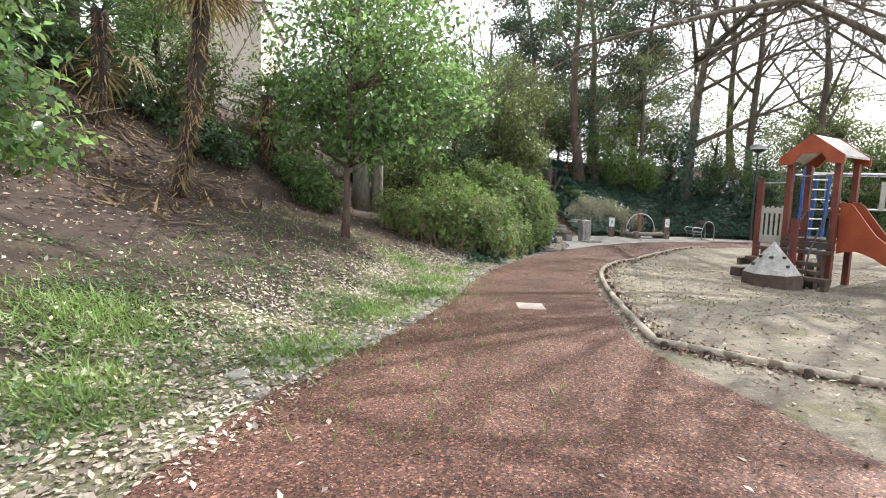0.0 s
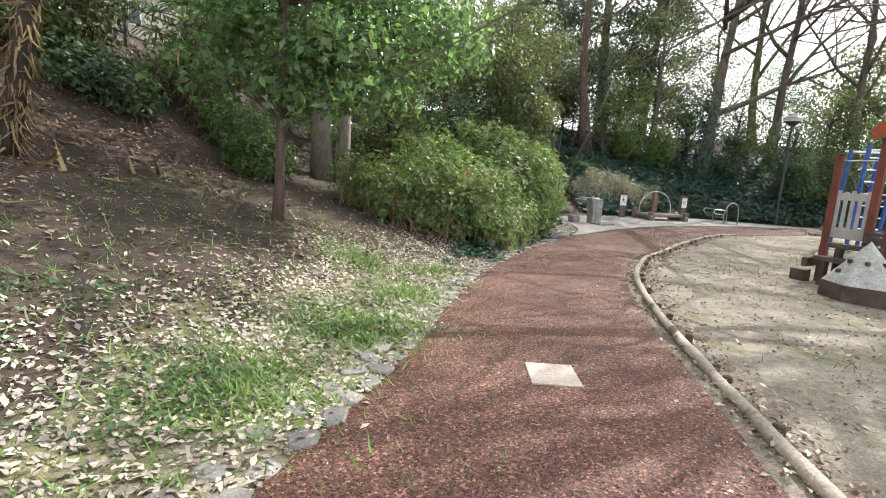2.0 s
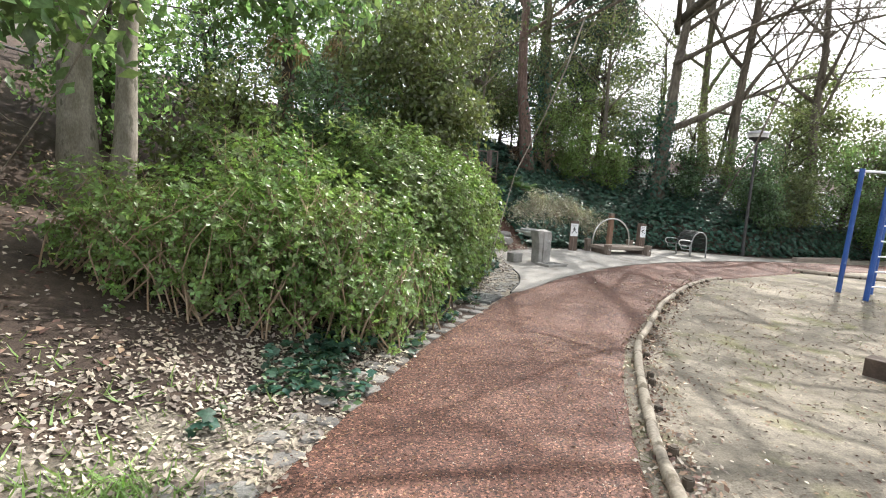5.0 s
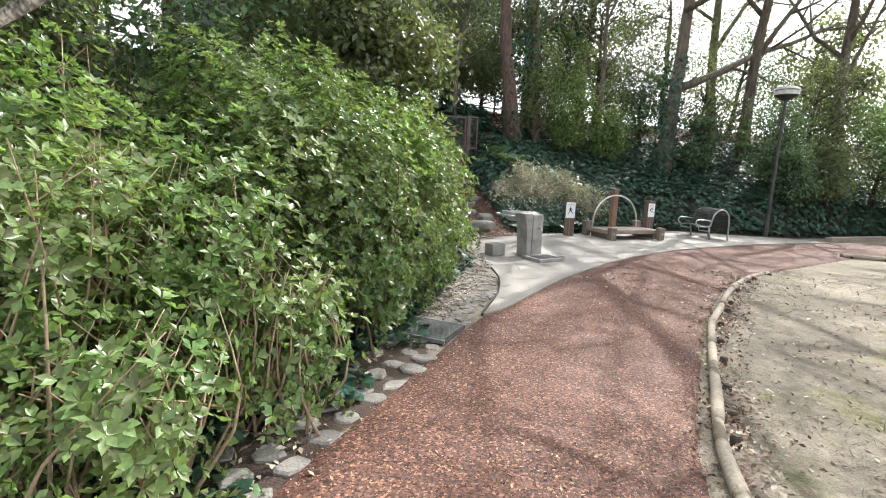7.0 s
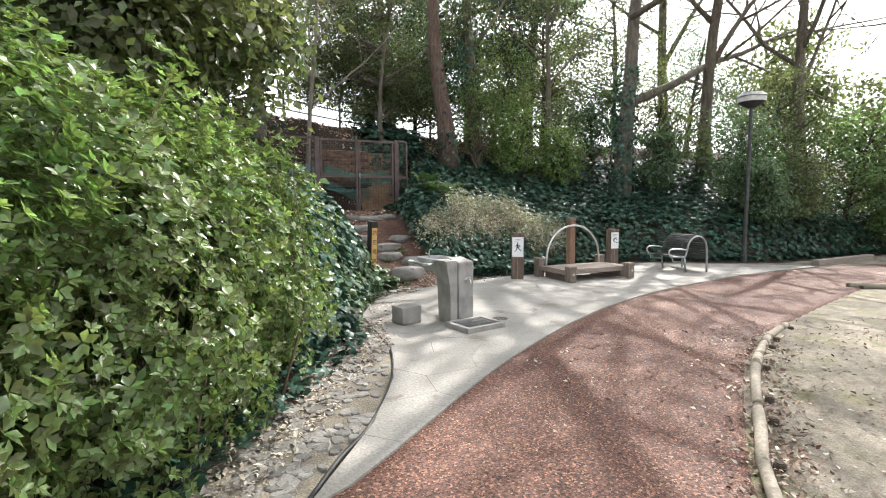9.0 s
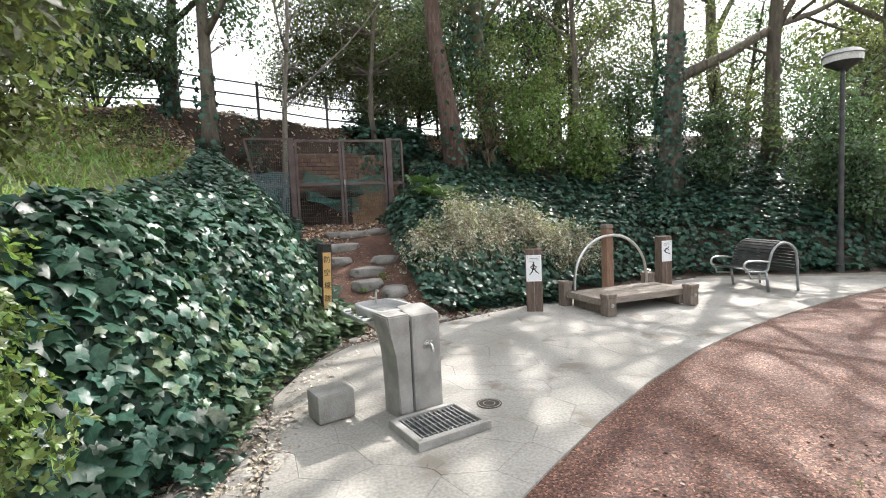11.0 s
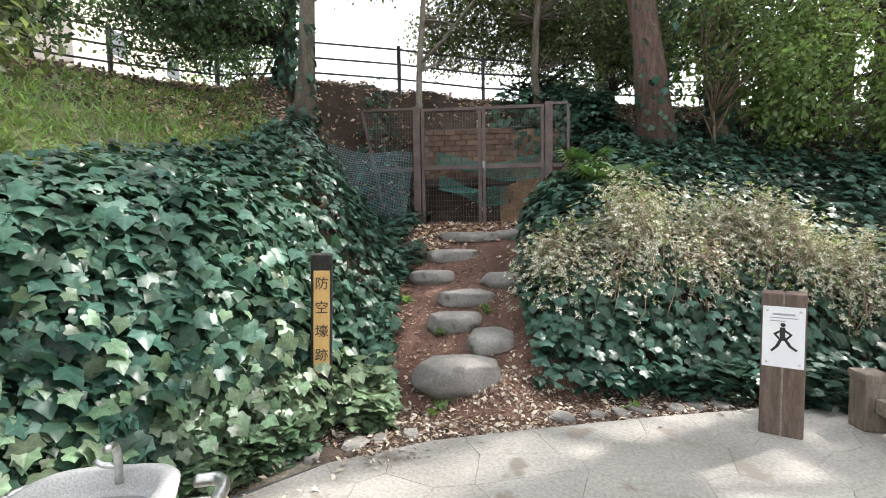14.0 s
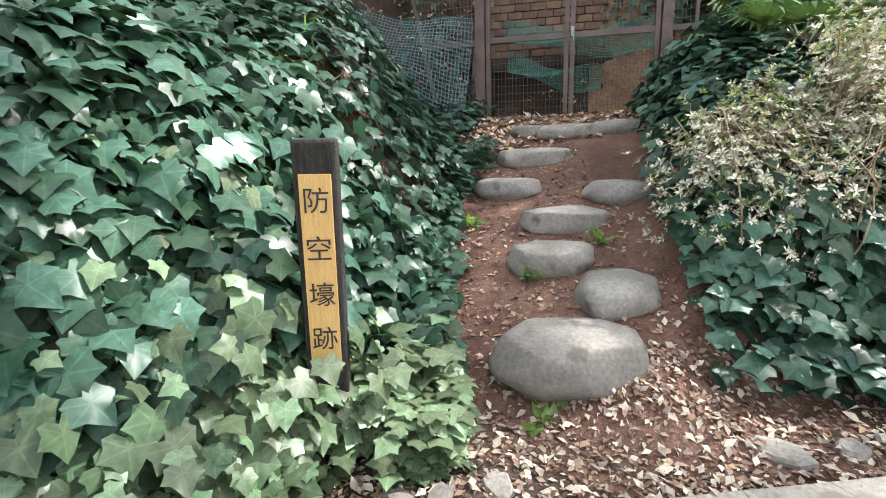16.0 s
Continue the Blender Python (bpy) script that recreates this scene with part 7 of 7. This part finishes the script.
# ---- pieces of the pavement ----
def flagstones():
    rng = random.Random(5)
    seeds = []

    def inside(x, y):
        c = False
        for (ax, ay), (bx, by) in zip(APRON, APRON[1:] + APRON[:1]):
            if (ay > y) != (by > y) and x < (bx - ax) * (y - ay) / (by - ay) + ax:
                c = not c
        return c
    for _ in range(9000):
        x, y = rng.uniform(3.5, 18), rng.uniform(15.5, 26.5)
        gap = rng.choice((0.26, 0.4, 0.6, 0.75)) if x < 10.5 else 0.6
        if inside(x, y) and all((x - a) ** 2 + (y - b) ** 2 > max(gap, c) ** 2 * 0.8 for a, b, c in seeds):
            seeds.append((x, y, gap * 0.8))
    seeds = [(a, b) for a, b, _ in seeds]
    for i, (x, y) in enumerate(seeds):
        poly = list(APRON)
        for j, (a, b) in enumerate(seeds):
            if i != j and (a - x) ** 2 + (b - y) ** 2 < 9:
                poly = clip_half(poly, (x + a) / 2, (y + b) / 2, a - x, b - y)
                if len(poly) < 3:
                    break
        if len(poly) < 3:
            continue
        area = abs(sum(p[0] * q[1] - q[0] * p[1] for p, q in zip(poly, poly[1:] + poly[:1]))) / 2
        if area > 0.01:
            slab_mesh("paving_stone", shrink(poly, 0.0011), 0.0, 0.033 + rng.uniform(0, 0.0012), M["flag"], apron, chamfer=0.002)


flagstones()


# ---- stones along the path's edge ----
def edge_stones():
    """Flat irregular stones beside the path, in two or three ragged rows."""
    rng = random.Random(9)
    protos = []
    for k in range(6):
        n = 7
        ring = [(math.cos(2 * math.pi * i / n + rng.uniform(-0.25, 0.25)) * rng.uniform(0.8, 1.05), math.sin(2 * math.pi * i / n + rng.uniform(-0.25, 0.25)) * rng.uniform(0.8, 1.05)) for i in range(n)]
        vs = [(a, b, -0.5) for a, b in ring] + [(a * 0.98, b * 0.98, 0.6) for a, b in ring] + [(a * 0.82, b * 0.82, 1.0) for a, b in ring]
        fs = [(i, (i + 1) % n, n + (i + 1) % n, n + i) for i in range(n)] + [(n + i, n + (i + 1) % n, 2 * n + (i + 1) % n, 2 * n + i) for i in range(n)] + [tuple(range(2 * n, 3 * n))]
        me = bpy.data.meshes.new("edge_stone")
        me.from_pydata(vs, [], fs)
        me.materials.append(M["cobble"])
        protos.append(me)
    t = thing("stone_edging", Matrix.Identity(4), "ragged rows of flat grey stones edging the path", "stone edging", kind="structure")
    run = np.cumsum(np.r_[0, np.linalg.norm(np.diff(LEFT, axis=0), axis=1)])
    start = float(np.interp(3.3, LEFT[:, 1], run))
    stop = float(np.interp(15.1, LEFT[:, 1], run))
    for row, (off, gap) in enumerate(((0.09, 0.27), (0.29, 0.3), (0.5, 0.42))):
        d = start + 0.1 * row
        while d < stop:
            x, y = np.interp(d, run, LEFT[:, 0]), np.interp(d, run, LEFT[:, 1])
            x2, y2 = np.interp(d + 0.1, run, LEFT[:, 0]), np.interp(d + 0.1, run, LEFT[:, 1])
            ux, uy = x2 - x, y2 - y
            l = math.hypot(ux, uy)
            if row < 2 or rng.random() < 0.5:
                o = off + rng.uniform(-0.04, 0.04)
                px, py = x - uy / l * o, y + ux / l * o
                ob = new("edge_stone", protos[rng.randrange(6)])
                ob.parent = t
                ob.matrix_local = pose(px, py, at(px, py) + rng.uniform(-0.018, -0.002), rng.uniform(-4, 4), rng.uniform(-4, 4), rng.uniform(0, 360)) @ Matrix.Diagonal((rng.uniform(0.09, 0.15), rng.uniform(0.07, 0.11), 0.028, 1))
            d += gap * rng.uniform(0.8, 1.25)
    bed = thing("cobble_bed", Matrix.Identity(4), "bed of small rounded stones between hedge and concrete", "cobbles", kind="structure")
    for k in range(300):
        y = rng.uniform(15.7, 20.2)
        edge = float(np.interp(y, [15.7, 16.2, 17, 18, 19, 20.2], [3.8, 4.02, 4.4, 4.66, 4.76, 4.6]))
        x = edge - rng.uniform(0.03, 0.75)
        s = rng.uniform(0.04, 0.1)
        ob = new("cobble", protos[rng.randrange(6)])
        ob.parent = bed
        ob.matrix_local = pose(x, y, at(x, y) - 0.008, rng.uniform(-8, 8), rng.uniform(-8, 8), rng.uniform(0, 360)) @ Matrix.Diagonal((s, s * rng.uniform(0.6, 0.9), 0.022, 1))
    rim = thing("stone_kerb", Matrix.Identity(4), "row of rough stones along the foot of the ivy bank", "stone edging", kind="structure")
    c = curve_pts([(4.42, 20.4), (4.6, 21.5), (5.05, 22.35), (5.6, 22.85)], 40)
    c2 = curve_pts([(6.6, 23.4), (7.4, 23.8), (8.4, 24.3), (9.6, 24.85), (11.2, 25.6), (12.6, 26.0)], 60)
    for line in (c, c2):
        run2 = np.cumsum(np.r_[0, np.linalg.norm(np.diff(line, axis=0), axis=1)])
        d = 0.0
        while d < run2[-1]:
            x, y = np.interp(d, run2, line[:, 0]), np.interp(d, run2, line[:, 1])
            ob = new("edge_stone", protos[rng.randrange(6)])
            ob.parent = rim
            ob.matrix_local = pose(x, y, at(x, y) - 0.012, rng.uniform(-9, 9), rng.uniform(-6, 6), rng.uniform(0, 360)) @ Matrix.Diagonal((rng.uniform(0.06, 0.15), rng.uniform(0.05, 0.1), 0.04, 1))
            d += rng.uniform(0.16, 0.34)


edge_stones()


def apron_edging():
    """Thin dark strip that holds the curved side of the apron."""
    c = curve_pts([(5.2, 22.26), (4.74, 21.5), (4.535, 20.6), (4.645, 19.8), (4.765, 18.9), (4.665, 17.9), (4.4, 17.0), (4.15, 16.5), (3.95, 16.0)], 60)
    ob = tubes("edging_strip", [([(x, y, float(flat(x, y)) + 0.02) for x, y in c], [0.016] * 60)], M["iron"], sides=8)
    tagged(ob, "thin dark edging strip along the curved concrete", "edging", kind="structure")


apron_edging()
